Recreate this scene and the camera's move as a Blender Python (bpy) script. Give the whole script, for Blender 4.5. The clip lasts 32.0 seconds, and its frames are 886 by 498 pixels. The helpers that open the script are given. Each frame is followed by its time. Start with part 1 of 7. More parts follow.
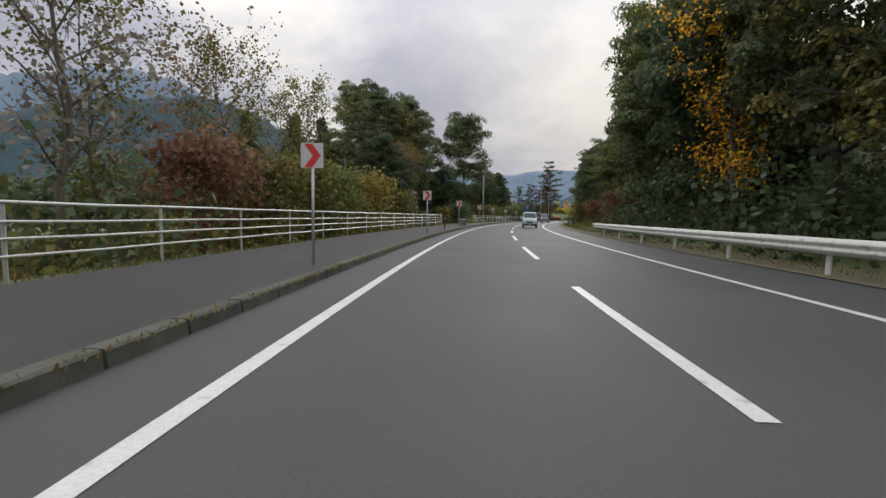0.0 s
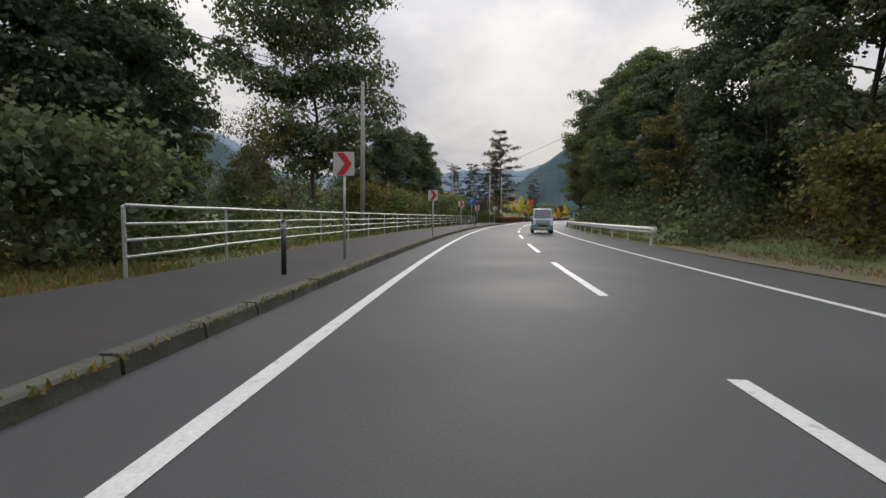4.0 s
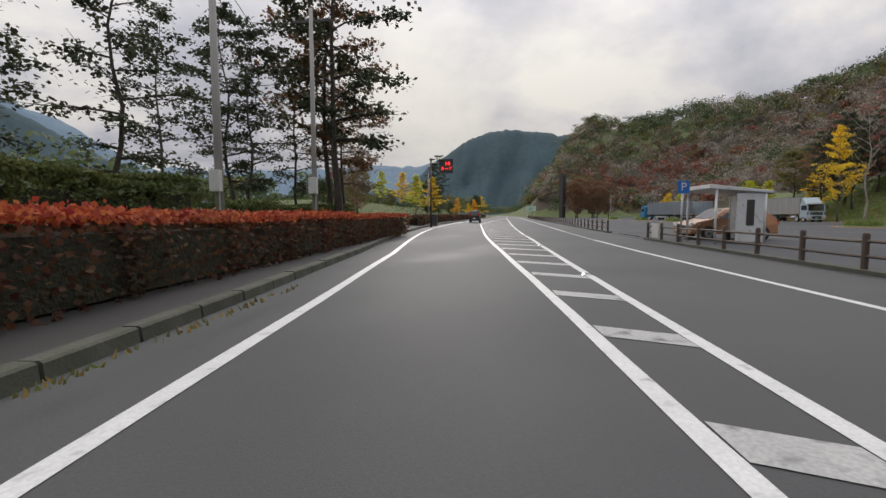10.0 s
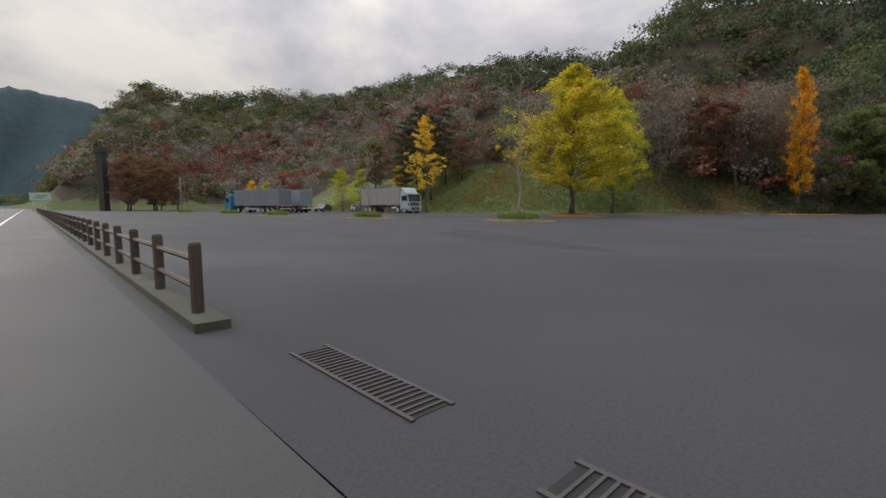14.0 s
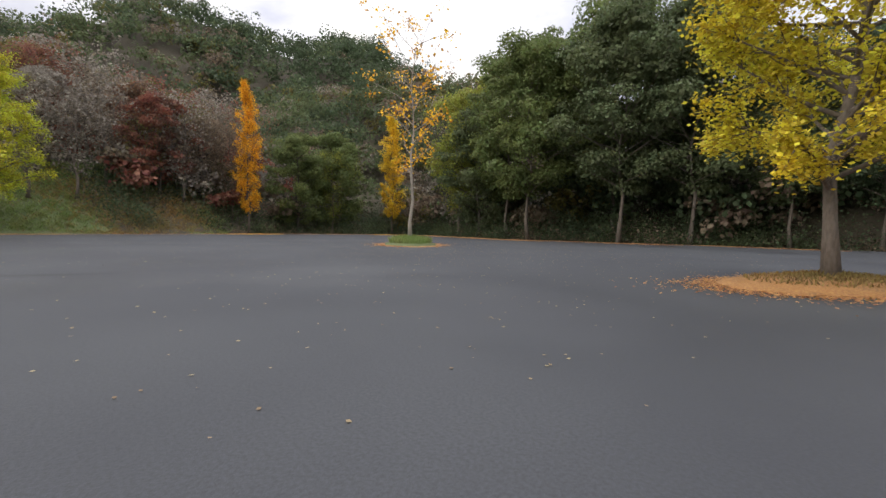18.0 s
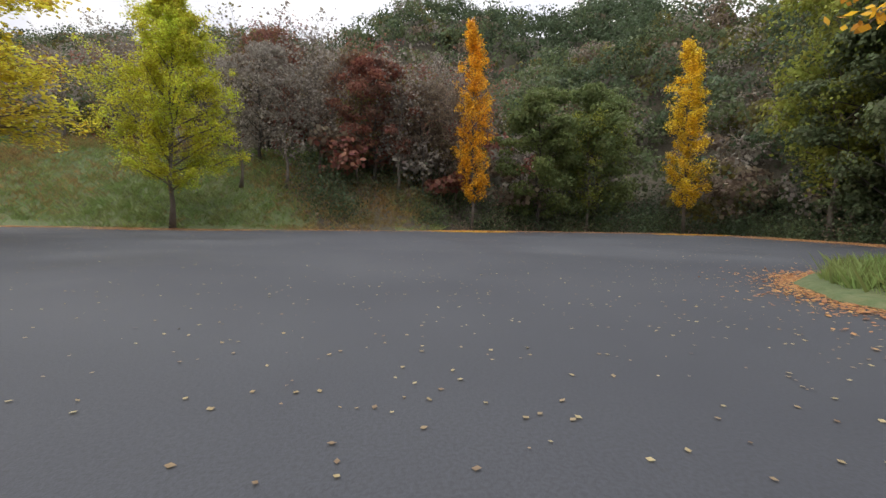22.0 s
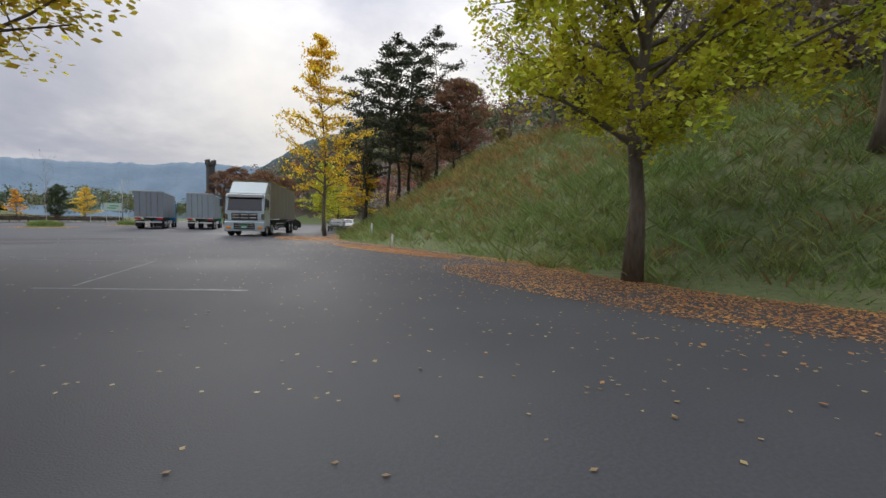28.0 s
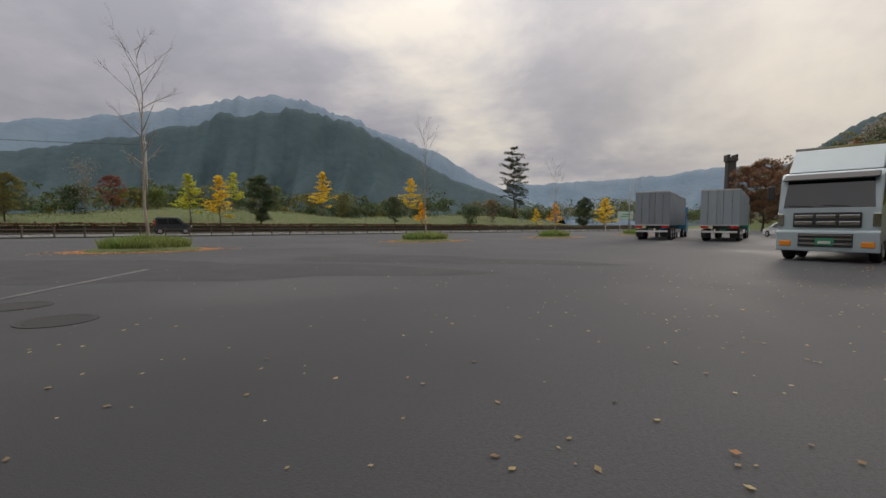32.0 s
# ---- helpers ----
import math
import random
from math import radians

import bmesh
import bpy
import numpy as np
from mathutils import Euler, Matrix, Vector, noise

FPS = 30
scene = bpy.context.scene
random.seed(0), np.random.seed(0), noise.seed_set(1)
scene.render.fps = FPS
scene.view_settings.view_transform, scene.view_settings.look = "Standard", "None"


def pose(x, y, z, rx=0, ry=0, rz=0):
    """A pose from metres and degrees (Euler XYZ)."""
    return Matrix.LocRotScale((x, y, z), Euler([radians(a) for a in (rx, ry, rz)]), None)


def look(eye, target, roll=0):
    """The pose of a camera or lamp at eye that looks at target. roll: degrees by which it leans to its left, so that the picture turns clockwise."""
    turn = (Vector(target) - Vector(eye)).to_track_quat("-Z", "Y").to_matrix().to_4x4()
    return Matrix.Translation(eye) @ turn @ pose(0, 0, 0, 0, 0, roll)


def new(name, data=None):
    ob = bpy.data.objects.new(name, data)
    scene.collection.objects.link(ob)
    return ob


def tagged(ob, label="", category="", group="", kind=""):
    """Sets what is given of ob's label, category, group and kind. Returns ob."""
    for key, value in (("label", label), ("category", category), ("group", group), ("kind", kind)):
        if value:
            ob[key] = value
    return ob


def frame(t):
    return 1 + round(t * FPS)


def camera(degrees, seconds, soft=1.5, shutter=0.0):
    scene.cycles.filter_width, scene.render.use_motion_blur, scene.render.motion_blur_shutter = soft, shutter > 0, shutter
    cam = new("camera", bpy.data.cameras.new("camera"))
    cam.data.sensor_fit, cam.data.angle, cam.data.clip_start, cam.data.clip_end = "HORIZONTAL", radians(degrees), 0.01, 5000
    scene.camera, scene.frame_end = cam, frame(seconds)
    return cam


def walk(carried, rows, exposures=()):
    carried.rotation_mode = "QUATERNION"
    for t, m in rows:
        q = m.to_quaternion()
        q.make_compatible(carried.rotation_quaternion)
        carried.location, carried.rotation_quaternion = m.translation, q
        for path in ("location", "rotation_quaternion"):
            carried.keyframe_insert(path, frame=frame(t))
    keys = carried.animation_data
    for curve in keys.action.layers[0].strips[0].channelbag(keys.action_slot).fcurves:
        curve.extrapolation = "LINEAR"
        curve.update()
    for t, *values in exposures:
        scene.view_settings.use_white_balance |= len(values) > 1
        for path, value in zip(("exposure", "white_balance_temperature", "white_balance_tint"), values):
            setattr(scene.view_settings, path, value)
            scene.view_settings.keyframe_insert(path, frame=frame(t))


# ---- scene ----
# ---- camera ----
cam = camera(90.0, 32.0, soft=1.5)
EYE = 1.17
PATH = [  # seconds, x, y, heading, pitch, roll
    (0.0, -0.00, -0.00, 3.21, -4.28, 0.86),
    (0.5, 0.12, 8.31, 2.16, -3.97, 0.86),
    (1.0, 0.45, 16.53, 0.95, -4.06, 0.65),
    (1.5, 0.88, 24.87, -0.13, -3.90, 0.46),
    (2.0, 1.42, 33.11, -1.11, -3.66, 0.71),
    (2.5, 2.16, 41.11, -2.41, -3.92, 0.85),
    (3.0, 3.12, 48.75, -3.81, -3.96, 0.81),
    (3.5, 4.11, 55.86, -5.09, -3.99, 0.82),
    (4.0, 5.23, 62.89, -6.05, -4.20, 0.82),
    (4.5, 6.44, 69.84, -6.89, -4.43, 0.82),
    (5.0, 7.74, 76.71, -7.79, -4.72, 0.82),
    (5.5, 9.15, 83.46, -8.95, -5.15, 0.85),
    (6.0, 10.70, 90.10, -10.55, -4.52, 0.75),
    (6.5, 12.45, 96.64, -11.82, -4.14, 0.80),
    (7.0, 14.36, 103.20, -13.36, -4.04, 0.79),
    (7.5, 16.38, 109.84, -14.82, -4.44, 0.47),
    (8.0, 18.44, 116.16, -15.77, -3.91, 0.43),
    (8.5, 20.64, 122.67, -16.73, -3.88, 0.20),
    (9.0, 23.13, 129.04, -17.39, -4.01, 0.19),
    (9.5, 25.51, 134.97, -18.15, -4.53, 0.06),
    (10.0, 27.67, 140.18, -18.91, -4.44, -0.01),
    (10.5, 29.68, 144.80, -19.77, -4.72, 0.12),
    (11.0, 31.54, 148.73, -21.65, -4.63, 0.34),
    (11.5, 33.43, 152.19, -25.83, -4.63, 0.54),
    (12.0, 35.18, 154.85, -31.08, -4.71, 0.01),
    (12.5, 37.26, 157.12, -39.07, -5.05, 0.06),
    (13.0, 39.46, 158.80, -48.35, -4.99, 0.25),
    (13.5, 41.65, 159.82, -58.94, -5.31, 0.03),
    (14.0, 43.91, 160.22, -70.15, -5.63, -0.13),
    (14.5, 45.98, 160.34, -79.97, -4.72, 1.28),
    (15.0, 47.91, 159.98, -91.10, -2.74, 1.99),
    (15.5, 49.68, 159.37, -101.24, -2.85, 1.60),
    (16.0, 51.21, 158.57, -111.53, -3.06, 1.21),
    (16.5, 52.53, 157.58, -120.99, -3.07, 1.05),
    (17.0, 53.72, 156.44, -128.34, -2.92, 1.02),
    (17.5, 54.95, 155.18, -132.06, -2.56, 1.13),
    (18.0, 56.45, 153.82, -130.39, -2.82, 1.03),
    (18.5, 58.27, 152.34, -127.02, -3.20, 1.38),
    (19.0, 60.24, 150.88, -123.56, -3.32, 1.03),
    (19.5, 62.37, 149.54, -119.55, -3.95, 0.67),
    (20.0, 64.51, 148.42, -115.37, -4.02, 0.78),
    (20.5, 66.77, 147.50, -111.17, -3.99, 0.88),
    (21.0, 69.07, 146.75, -107.24, -4.03, 0.95),
    (21.5, 71.52, 146.21, -103.05, -4.29, 1.05),
    (22.0, 73.88, 145.84, -99.23, -4.22, 1.03),
    (22.5, 76.26, 145.63, -95.17, -4.30, 0.97),
    (23.0, 78.45, 145.54, -91.36, -4.10, 0.96),
    (23.5, 80.54, 145.61, -87.51, -3.96, 0.90),
    (24.0, 82.68, 145.85, -82.71, -4.07, 0.88),
    (24.5, 84.69, 146.22, -78.02, -3.90, 0.95),
    (25.0, 86.67, 146.72, -72.90, -4.04, 0.89),
    (25.5, 88.57, 147.36, -67.60, -4.18, 0.78),
    (26.0, 90.66, 148.29, -62.43, -3.92, 0.82),
    (26.5, 92.74, 149.47, -56.62, -3.68, 0.87),
    (27.0, 94.64, 150.87, -50.01, -3.39, 0.96),
    (27.5, 96.26, 152.40, -43.09, -2.98, 1.14),
    (28.0, 97.50, 154.00, -36.97, -3.28, 1.26),
    (28.5, 98.49, 155.78, -30.42, -3.33, 1.25),
    (29.0, 99.28, 157.67, -24.02, -3.56, 1.34),
    (29.5, 99.82, 159.43, -17.79, -3.85, 1.33),
    (30.0, 100.24, 161.44, -10.74, -3.57, 1.44),
    (30.5, 100.42, 163.44, -3.74, -3.25, 1.42),
    (31.0, 100.26, 165.36, 4.54, -3.27, 0.87),
    (31.5, 99.86, 167.09, 13.46, -3.43, 0.50),
    (32.0, 99.17, 168.69, 23.02, -3.21, 0.24),
]
EXPOSURES = [(t, e, k, 13.0) for t, e, k in ((0.0, -0.18, 6340.0), (9.0, -0.24, 6380.0), (12.0, -0.38, 6500.0), (13.0, -0.4, 6500.0), (15.0, -0.25, 6400.0), (17.5, 0.28, 6340.0), (23.0, 0.32, 6280.0), (26.0, 0.3, 6240.0), (28.0, -0.07, 6180.0), (30.0, -0.2, 6180.0), (32.0, -0.42, 6850.0))]


def eye_pose(x, y, yaw, pitch, roll):
    a, b = radians(yaw), radians(pitch)
    e = Vector((x, y, EYE))
    return look(e, e + Vector((-math.sin(a) * math.cos(b), math.cos(a) * math.cos(b), math.sin(b))) * 10, roll)


walk(cam, [(t, eye_pose(x, y, a, b, c)) for t, x, y, a, b, c in PATH], EXPOSURES)

# ---- sky and sun ----
SUN_AZ, SUN_EL = radians(-18), radians(17)   # measured from +y towards -x, and up
sun_dir = Vector((-math.sin(SUN_AZ) * math.cos(SUN_EL), math.cos(SUN_AZ) * math.cos(SUN_EL), math.sin(SUN_EL)))


def make_world():
    w = bpy.data.worlds.new("world")
    scene.world = w
    w.use_nodes = True
    nt = w.node_tree
    nt.nodes.clear()
    N, L = nt.nodes.new, nt.links.new
    out, bg = N("ShaderNodeOutputWorld"), N("ShaderNodeBackground")
    L(bg.outputs[0], out.inputs[0])
    tc = N("ShaderNodeTexCoord")
    sky = N("ShaderNodeTexSky")
    sky.sky_type, sky.sun_disc = "NISHITA", False
    sky.sun_elevation, sky.sun_rotation = SUN_EL, -SUN_AZ
    sky.air_density, sky.dust_density = 1.0, 2.0
    # the layer of cloud, flattened towards the horizon
    sep = N("ShaderNodeSeparateXYZ")
    L(tc.outputs["Generated"], sep.inputs[0])

    def m(op, a, b=None, clamp=False):
        n = N("ShaderNodeMath")
        n.operation, n.use_clamp = op, clamp
        for i, q in enumerate((a, b)):
            if q is None:
                continue
            if isinstance(q, (int, float)):
                n.inputs[i].default_value = q
            else:
                L(q, n.inputs[i])
        return n.outputs[0]

    zz = m("ADD", m("MAXIMUM", sep.outputs[2], 0.0), 0.26)
    flat = N("ShaderNodeCombineXYZ")
    L(m("DIVIDE", sep.outputs[0], zz), flat.inputs[0])
    L(m("DIVIDE", sep.outputs[1], zz), flat.inputs[1])

    def noise_of(scale, detail, rough, seed, warp=0.4):
        n = N("ShaderNodeTexNoise")
        n.noise_dimensions = "4D"
        n.inputs["Scale"].default_value, n.inputs["Detail"].default_value = scale, detail
        n.inputs["Roughness"].default_value, n.inputs["W"].default_value = rough, seed
        n.inputs["Distortion"].default_value = warp
        L(flat.outputs[0], n.inputs["Vector"])
        return n.outputs["Fac"]

    def ramp(v, stops):
        r = N("ShaderNodeValToRGB")
        e = r.color_ramp.elements
        while len(e) < len(stops):
            e.new(0.5)
        for q, (p, c) in zip(e, stops):
            q.position, q.color = p, (*c, 1)
        L(v, r.inputs[0])
        return r.outputs[0]

    def mix(f, a, b, kind="MIX"):
        n = N("ShaderNodeMix")
        n.data_type, n.blend_type = "RGBA", kind
        for sock, q in ((0, f), (6, a), (7, b)):
            if isinstance(q, (int, float)):
                n.inputs[sock].default_value = q
            elif isinstance(q, tuple):
                n.inputs[sock].default_value = (*q, 1)
            else:
                L(q, n.inputs[sock])
        return n.outputs[2]

    tone = ramp(noise_of(1.0, 9, 0.55, 3.1, 0.25), [(0.37, (0.42, 0.44, 0.51)), (0.46, (0.54, 0.55, 0.61)), (0.53, (0.74, 0.735, 0.75)), (0.60, (0.98, 0.95, 0.87))])
    dot = N("ShaderNodeVectorMath")
    dot.operation = "DOT_PRODUCT"
    L(tc.outputs["Generated"], dot.inputs[0])
    dot.inputs[1].default_value = sun_dir
    near_sun = m("MAXIMUM", dot.outputs["Value"], 0.0)
    glow = m("MULTIPLY", m("POWER", near_sun, 14.0), ramp(noise_of(0.8, 6, 0.6, 7.7), [(0.36, (0.1, 0.1, 0.1)), (0.62, (1, 1, 1))]))
    cloud = mix(m("MULTIPLY", glow, 0.85, True), tone, (1.08, 1.03, 0.90))
    # breaks of blue, away from the sun
    gap = ramp(noise_of(0.42, 6, 0.55, 12.0), [(0.60, (0, 0, 0)), (0.70, (1, 1, 1))])
    away = m("SUBTRACT", 0.75, near_sun, True)
    veil = mix(0.55, mix(1.0, sky.outputs[0], (0.09, 0.09, 0.09), "MULTIPLY"), (0.50, 0.60, 0.78))
    # an overcast sky is brightest overhead
    lift = m("ADD", 0.80, m("MULTIPLY", m("POWER", m("MAXIMUM", sep.outputs[2], 0.0), 2.0), 2.9))
    both = N("ShaderNodeVectorMath")
    both.operation = "SCALE"
    L(mix(m("MULTIPLY", gap, away, True), cloud, veil), both.inputs[0])
    L(lift, both.inputs["Scale"])
    L(both.outputs[0], bg.inputs[0])
    bg.inputs[1].default_value = 1.0
    sun = bpy.data.lights.new("sun", "SUN")
    sun.energy, sun.angle, sun.color = 1.0, radians(18), (1.0, 0.95, 0.87)
    ob = new("sun", sun)
    ob.matrix_world = look(sun_dir * 100, (0, 0, 0))


make_world()

# ---- materials ----
MATS = {}


def material(name, colour, rough=0.6, metal=0.0, grain=(), bump=(), spec=0.5, vary=0.0, island=0.0, thin=0.0, coat=0.0, alpha_glass=False, stretch=None, stain=None, damp=None):
    """Principled surface. grain: (scale, amount, colour) of noise blended over the colour; bump: (scale, strength); vary: change from object to object;
    island: change from piece to piece; thin: share of light that passes through a leaf; stain: (scale, low, high, colour);
    damp: (scale, low, high, roughness, darkening) of patches that hold water."""
    if name in MATS:
        return MATS[name]
    mt = bpy.data.materials.new(name)
    MATS[name] = mt
    mt.use_nodes = True
    nt = mt.node_tree
    nt.nodes.clear()
    N, L = nt.nodes.new, nt.links.new
    out, bs = N("ShaderNodeOutputMaterial"), N("ShaderNodeBsdfPrincipled")
    bs.inputs["Roughness"].default_value, bs.inputs["Metallic"].default_value = rough, metal
    bs.inputs["Specular IOR Level"].default_value = spec
    bs.inputs["Coat Weight"].default_value = coat
    tc = N("ShaderNodeTexCoord")
    vec = tc.outputs["Object"]
    if stretch:
        mp = N("ShaderNodeMapping")
        mp.inputs["Scale"].default_value = stretch
        L(vec, mp.inputs[0])
        vec = mp.outputs[0]

    def blend(f, a, b, kind="MIX"):
        n = N("ShaderNodeMix")
        n.data_type, n.blend_type = "RGBA", kind
        for sock, q in ((0, f), (6, a), (7, b)):
            if isinstance(q, (int, float)):
                n.inputs[sock].default_value = q
            elif isinstance(q, tuple):
                n.inputs[sock].default_value = (*q, 1)
            else:
                L(q, n.inputs[sock])
        return n.outputs[2]

    def cloudy(scale, detail=5.0):
        n = N("ShaderNodeTexNoise")
        n.inputs["Scale"].default_value, n.inputs["Detail"].default_value = scale, detail
        L(vec, n.inputs["Vector"])
        return n.outputs["Fac"]

    def spread(v, lo, hi):
        n = N("ShaderNodeMapRange")
        n.inputs["From Min"].default_value, n.inputs["From Max"].default_value = lo, hi
        L(v, n.inputs["Value"])
        return n.outputs[0]

    col = colour
    for scale, amount, other in grain:
        mm = N("ShaderNodeMath")
        mm.operation = "MULTIPLY"
        L(spread(cloudy(scale), 0.35, 0.65), mm.inputs[0])
        mm.inputs[1].default_value = amount
        col = blend(mm.outputs[0], col, other)
    if stain:
        scale, lo, hi, other = stain
        col = blend(spread(cloudy(scale, 8.0), lo, hi), col, other)
    if damp:
        scale, lo, hi, wet, dark = damp
        pool = spread(cloudy(scale, 6.0), lo, hi)
        col = blend(pool, col, tuple(q * dark for q in colour))
        rr = N("ShaderNodeMapRange")
        rr.inputs["To Min"].default_value, rr.inputs["To Max"].default_value = rough, wet
        L(pool, rr.inputs["Value"])
        L(rr.outputs[0], bs.inputs["Roughness"])
    if vary or island:
        hs = N("ShaderNodeHueSaturation")
        src = N("ShaderNodeObjectInfo").outputs["Random"] if vary else N("ShaderNodeNewGeometry").outputs["Random Per Island"]
        amt = vary or island
        mr = N("ShaderNodeMapRange")
        mr.inputs["To Min"].default_value, mr.inputs["To Max"].default_value = 1 - amt, 1 + amt
        L(src, mr.inputs["Value"])
        L(mr.outputs[0], hs.inputs["Value"])
        mh = N("ShaderNodeMapRange")
        mh.inputs["To Min"].default_value, mh.inputs["To Max"].default_value = 0.5 - amt * 0.05, 0.5 + amt * 0.05
        L(src, mh.inputs["Value"])
        L(mh.outputs[0], hs.inputs["Hue"])
        if isinstance(col, tuple):
            hs.inputs["Color"].default_value = (*col, 1)
        else:
            L(col, hs.inputs["Color"])
        col = hs.outputs[0]
    if isinstance(col, tuple):
        bs.inputs["Base Color"].default_value = (*col, 1)
    else:
        L(col, bs.inputs["Base Color"])
    if bump:
        b = N("ShaderNodeBump")
        b.inputs["Strength"].default_value, b.inputs["Distance"].default_value = bump[1], bump[2] if len(bump) > 2 else 0.02
        L(cloudy(bump[0], 6.0), b.inputs["Height"])
        L(b.outputs[0], bs.inputs["Normal"])
    if thin:
        tr, mx = N("ShaderNodeBsdfTranslucent"), N("ShaderNodeMixShader")
        if isinstance(col, tuple):
            tr.inputs[0].default_value = (*col, 1)
        else:
            L(col, tr.inputs[0])
        mx.inputs[0].default_value = thin
        L(bs.outputs[0], mx.inputs[1])
        L(tr.outputs[0], mx.inputs[2])
        L(mx.outputs[0], out.inputs[0])
    else:
        L(bs.outputs[0], out.inputs[0])
    return mt


asphalt = material("road_asphalt", (0.060, 0.063, 0.062), 0.72, spec=0.3, damp=(0.28, 0.50, 0.72, 0.60, 0.80), grain=[(0.35, 0.5, (0.088, 0.091, 0.090)), (45.0, 0.5, (0.045, 0.045, 0.047))], bump=(90.0, 0.35, 0.01), stain=(0.12, 0.56, 0.72, (0.05, 0.05, 0.052)))
lot_asphalt = material("lot_asphalt", (0.047, 0.050, 0.056), 0.78, spec=0.3, damp=(0.16, 0.50, 0.70, 0.62, 0.68), grain=[(0.22, 0.6, (0.075, 0.079, 0.084)), (40.0, 0.5, (0.03, 0.03, 0.032))], bump=(80.0, 0.4, 0.01), stain=(0.11, 0.58, 0.72, (0.07, 0.072, 0.075)))
walk_asphalt = material("walk_asphalt", (0.034, 0.033, 0.032), 0.75, spec=0.3, grain=[(0.6, 0.6, (0.055, 0.050, 0.045)), (50.0, 0.5, (0.03, 0.03, 0.03))], bump=(70.0, 0.4, 0.01))
line_paint = material("line_paint", (0.60, 0.60, 0.585), 0.55, grain=[(3.0, 0.5, (0.47, 0.47, 0.46)), (40.0, 0.5, (0.40, 0.40, 0.39))], stain=(6.0, 0.60, 0.72, (0.30, 0.30, 0.295)), bump=(60.0, 0.3, 0.005))
worn_paint = material("worn_paint", (0.40, 0.40, 0.385), 0.6, grain=[(2.0, 0.6, (0.30, 0.30, 0.29)), (35.0, 0.6, (0.22, 0.22, 0.215))], stain=(5.0, 0.52, 0.68, (0.10, 0.102, 0.104)))
faded_paint = material("faded_paint", (0.15, 0.15, 0.147), 0.6, grain=[(2.0, 0.7, (0.11, 0.11, 0.11))], stain=(4.0, 0.40, 0.54, (0.06, 0.062, 0.064)))
kerb_stone_mat = material("kerb_concrete", (0.085, 0.083, 0.070), 0.9, grain=[(2.5, 0.8, (0.045, 0.055, 0.028)), (18.0, 0.5, (0.06, 0.058, 0.048))], bump=(25.0, 0.5), vary=0.15)
concrete = material("concrete", (0.34, 0.335, 0.32), 0.85, grain=[(1.5, 0.6, (0.22, 0.215, 0.2)), (30.0, 0.4, (0.25, 0.25, 0.24))], bump=(40.0, 0.3))
soil = material("soil", (0.095, 0.085, 0.055), 0.95, grain=[(0.35, 0.8, (0.07, 0.085, 0.03)), (4.0, 0.7, (0.14, 0.11, 0.06))], bump=(3.0, 0.8, 0.15))
grass_ground = material("grass_ground", (0.095, 0.122, 0.045), 0.95, grain=[(0.25, 0.8, (0.135, 0.132, 0.058)), (5.0, 0.7, (0.065, 0.098, 0.03))], bump=(6.0, 0.9, 0.1))
litter_ground = material("litter_ground", (0.26, 0.115, 0.035), 0.9, grain=[(2.5, 0.8, (0.14, 0.07, 0.03)), (22.0, 0.8, (0.38, 0.20, 0.06))], bump=(20.0, 0.8, 0.03))
galvanised = material("galvanised_pipe", (0.55, 0.56, 0.55), 0.45, 0.55, grain=[(6.0, 0.5, (0.40, 0.40, 0.38))], stain=(14.0, 0.60, 0.70, (0.30, 0.26, 0.2)))
rail_paint = material("rail_paint", (0.62, 0.62, 0.58), 0.5, grain=[(1.5, 0.6, (0.48, 0.48, 0.44)), (15.0, 0.4, (0.42, 0.41, 0.36))], stain=(6.0, 0.60, 0.72, (0.30, 0.28, 0.22)))
brown_fence = material("brown_fence", (0.085, 0.062, 0.045), 0.7, grain=[(5.0, 0.6, (0.05, 0.038, 0.03)), (30.0, 0.5, (0.12, 0.09, 0.065))], bump=(30.0, 0.5), stretch=(1, 1, 0.25), vary=0.15)
sign_red = material("sign_red", (0.62, 0.03, 0.025), 0.4, grain=[(4.0, 0.3, (0.5, 0.04, 0.03))])
sign_white = material("sign_white", (0.55, 0.55, 0.53), 0.4, grain=[(3.0, 0.4, (0.45, 0.44, 0.4))])
sign_blue = material("sign_blue", (0.02, 0.13, 0.42), 0.4, grain=[(3.0, 0.3, (0.03, 0.16, 0.45))])
sign_pale = material("sign_pale", (0.46, 0.56, 0.48), 0.45, grain=[(3.0, 0.4, (0.38, 0.48, 0.40))])
sign_green = material("sign_green", (0.03, 0.28, 0.12), 0.45)
steel_post = material("steel_post", (0.50, 0.50, 0.50), 0.45, 0.4, grain=[(8.0, 0.5, (0.35, 0.35, 0.34))])
dark_steel = material("dark_steel", (0.06, 0.055, 0.05), 0.5, 0.3, grain=[(8.0, 0.5, (0.09, 0.085, 0.08))])
rubber = material("rubber", (0.018, 0.018, 0.019), 0.8, bump=(40.0, 0.3))
black_plastic = material("black_plastic", (0.025, 0.025, 0.027), 0.5, bump=(120.0, 0.15, 0.003))
car_glass = material("car_glass", (0.012, 0.016, 0.018), 0.06, spec=0.6, coat=0.5)
chrome = material("chrome", (0.65, 0.66, 0.67), 0.15, 1.0)
lamp_glass = material("lamp_glass", (0.75, 0.76, 0.76), 0.12, coat=0.6)
tail_red = material("tail_red", (0.45, 0.02, 0.02), 0.2, coat=0.5)
amber = material("amber", (0.75, 0.25, 0.02), 0.25, coat=0.5)
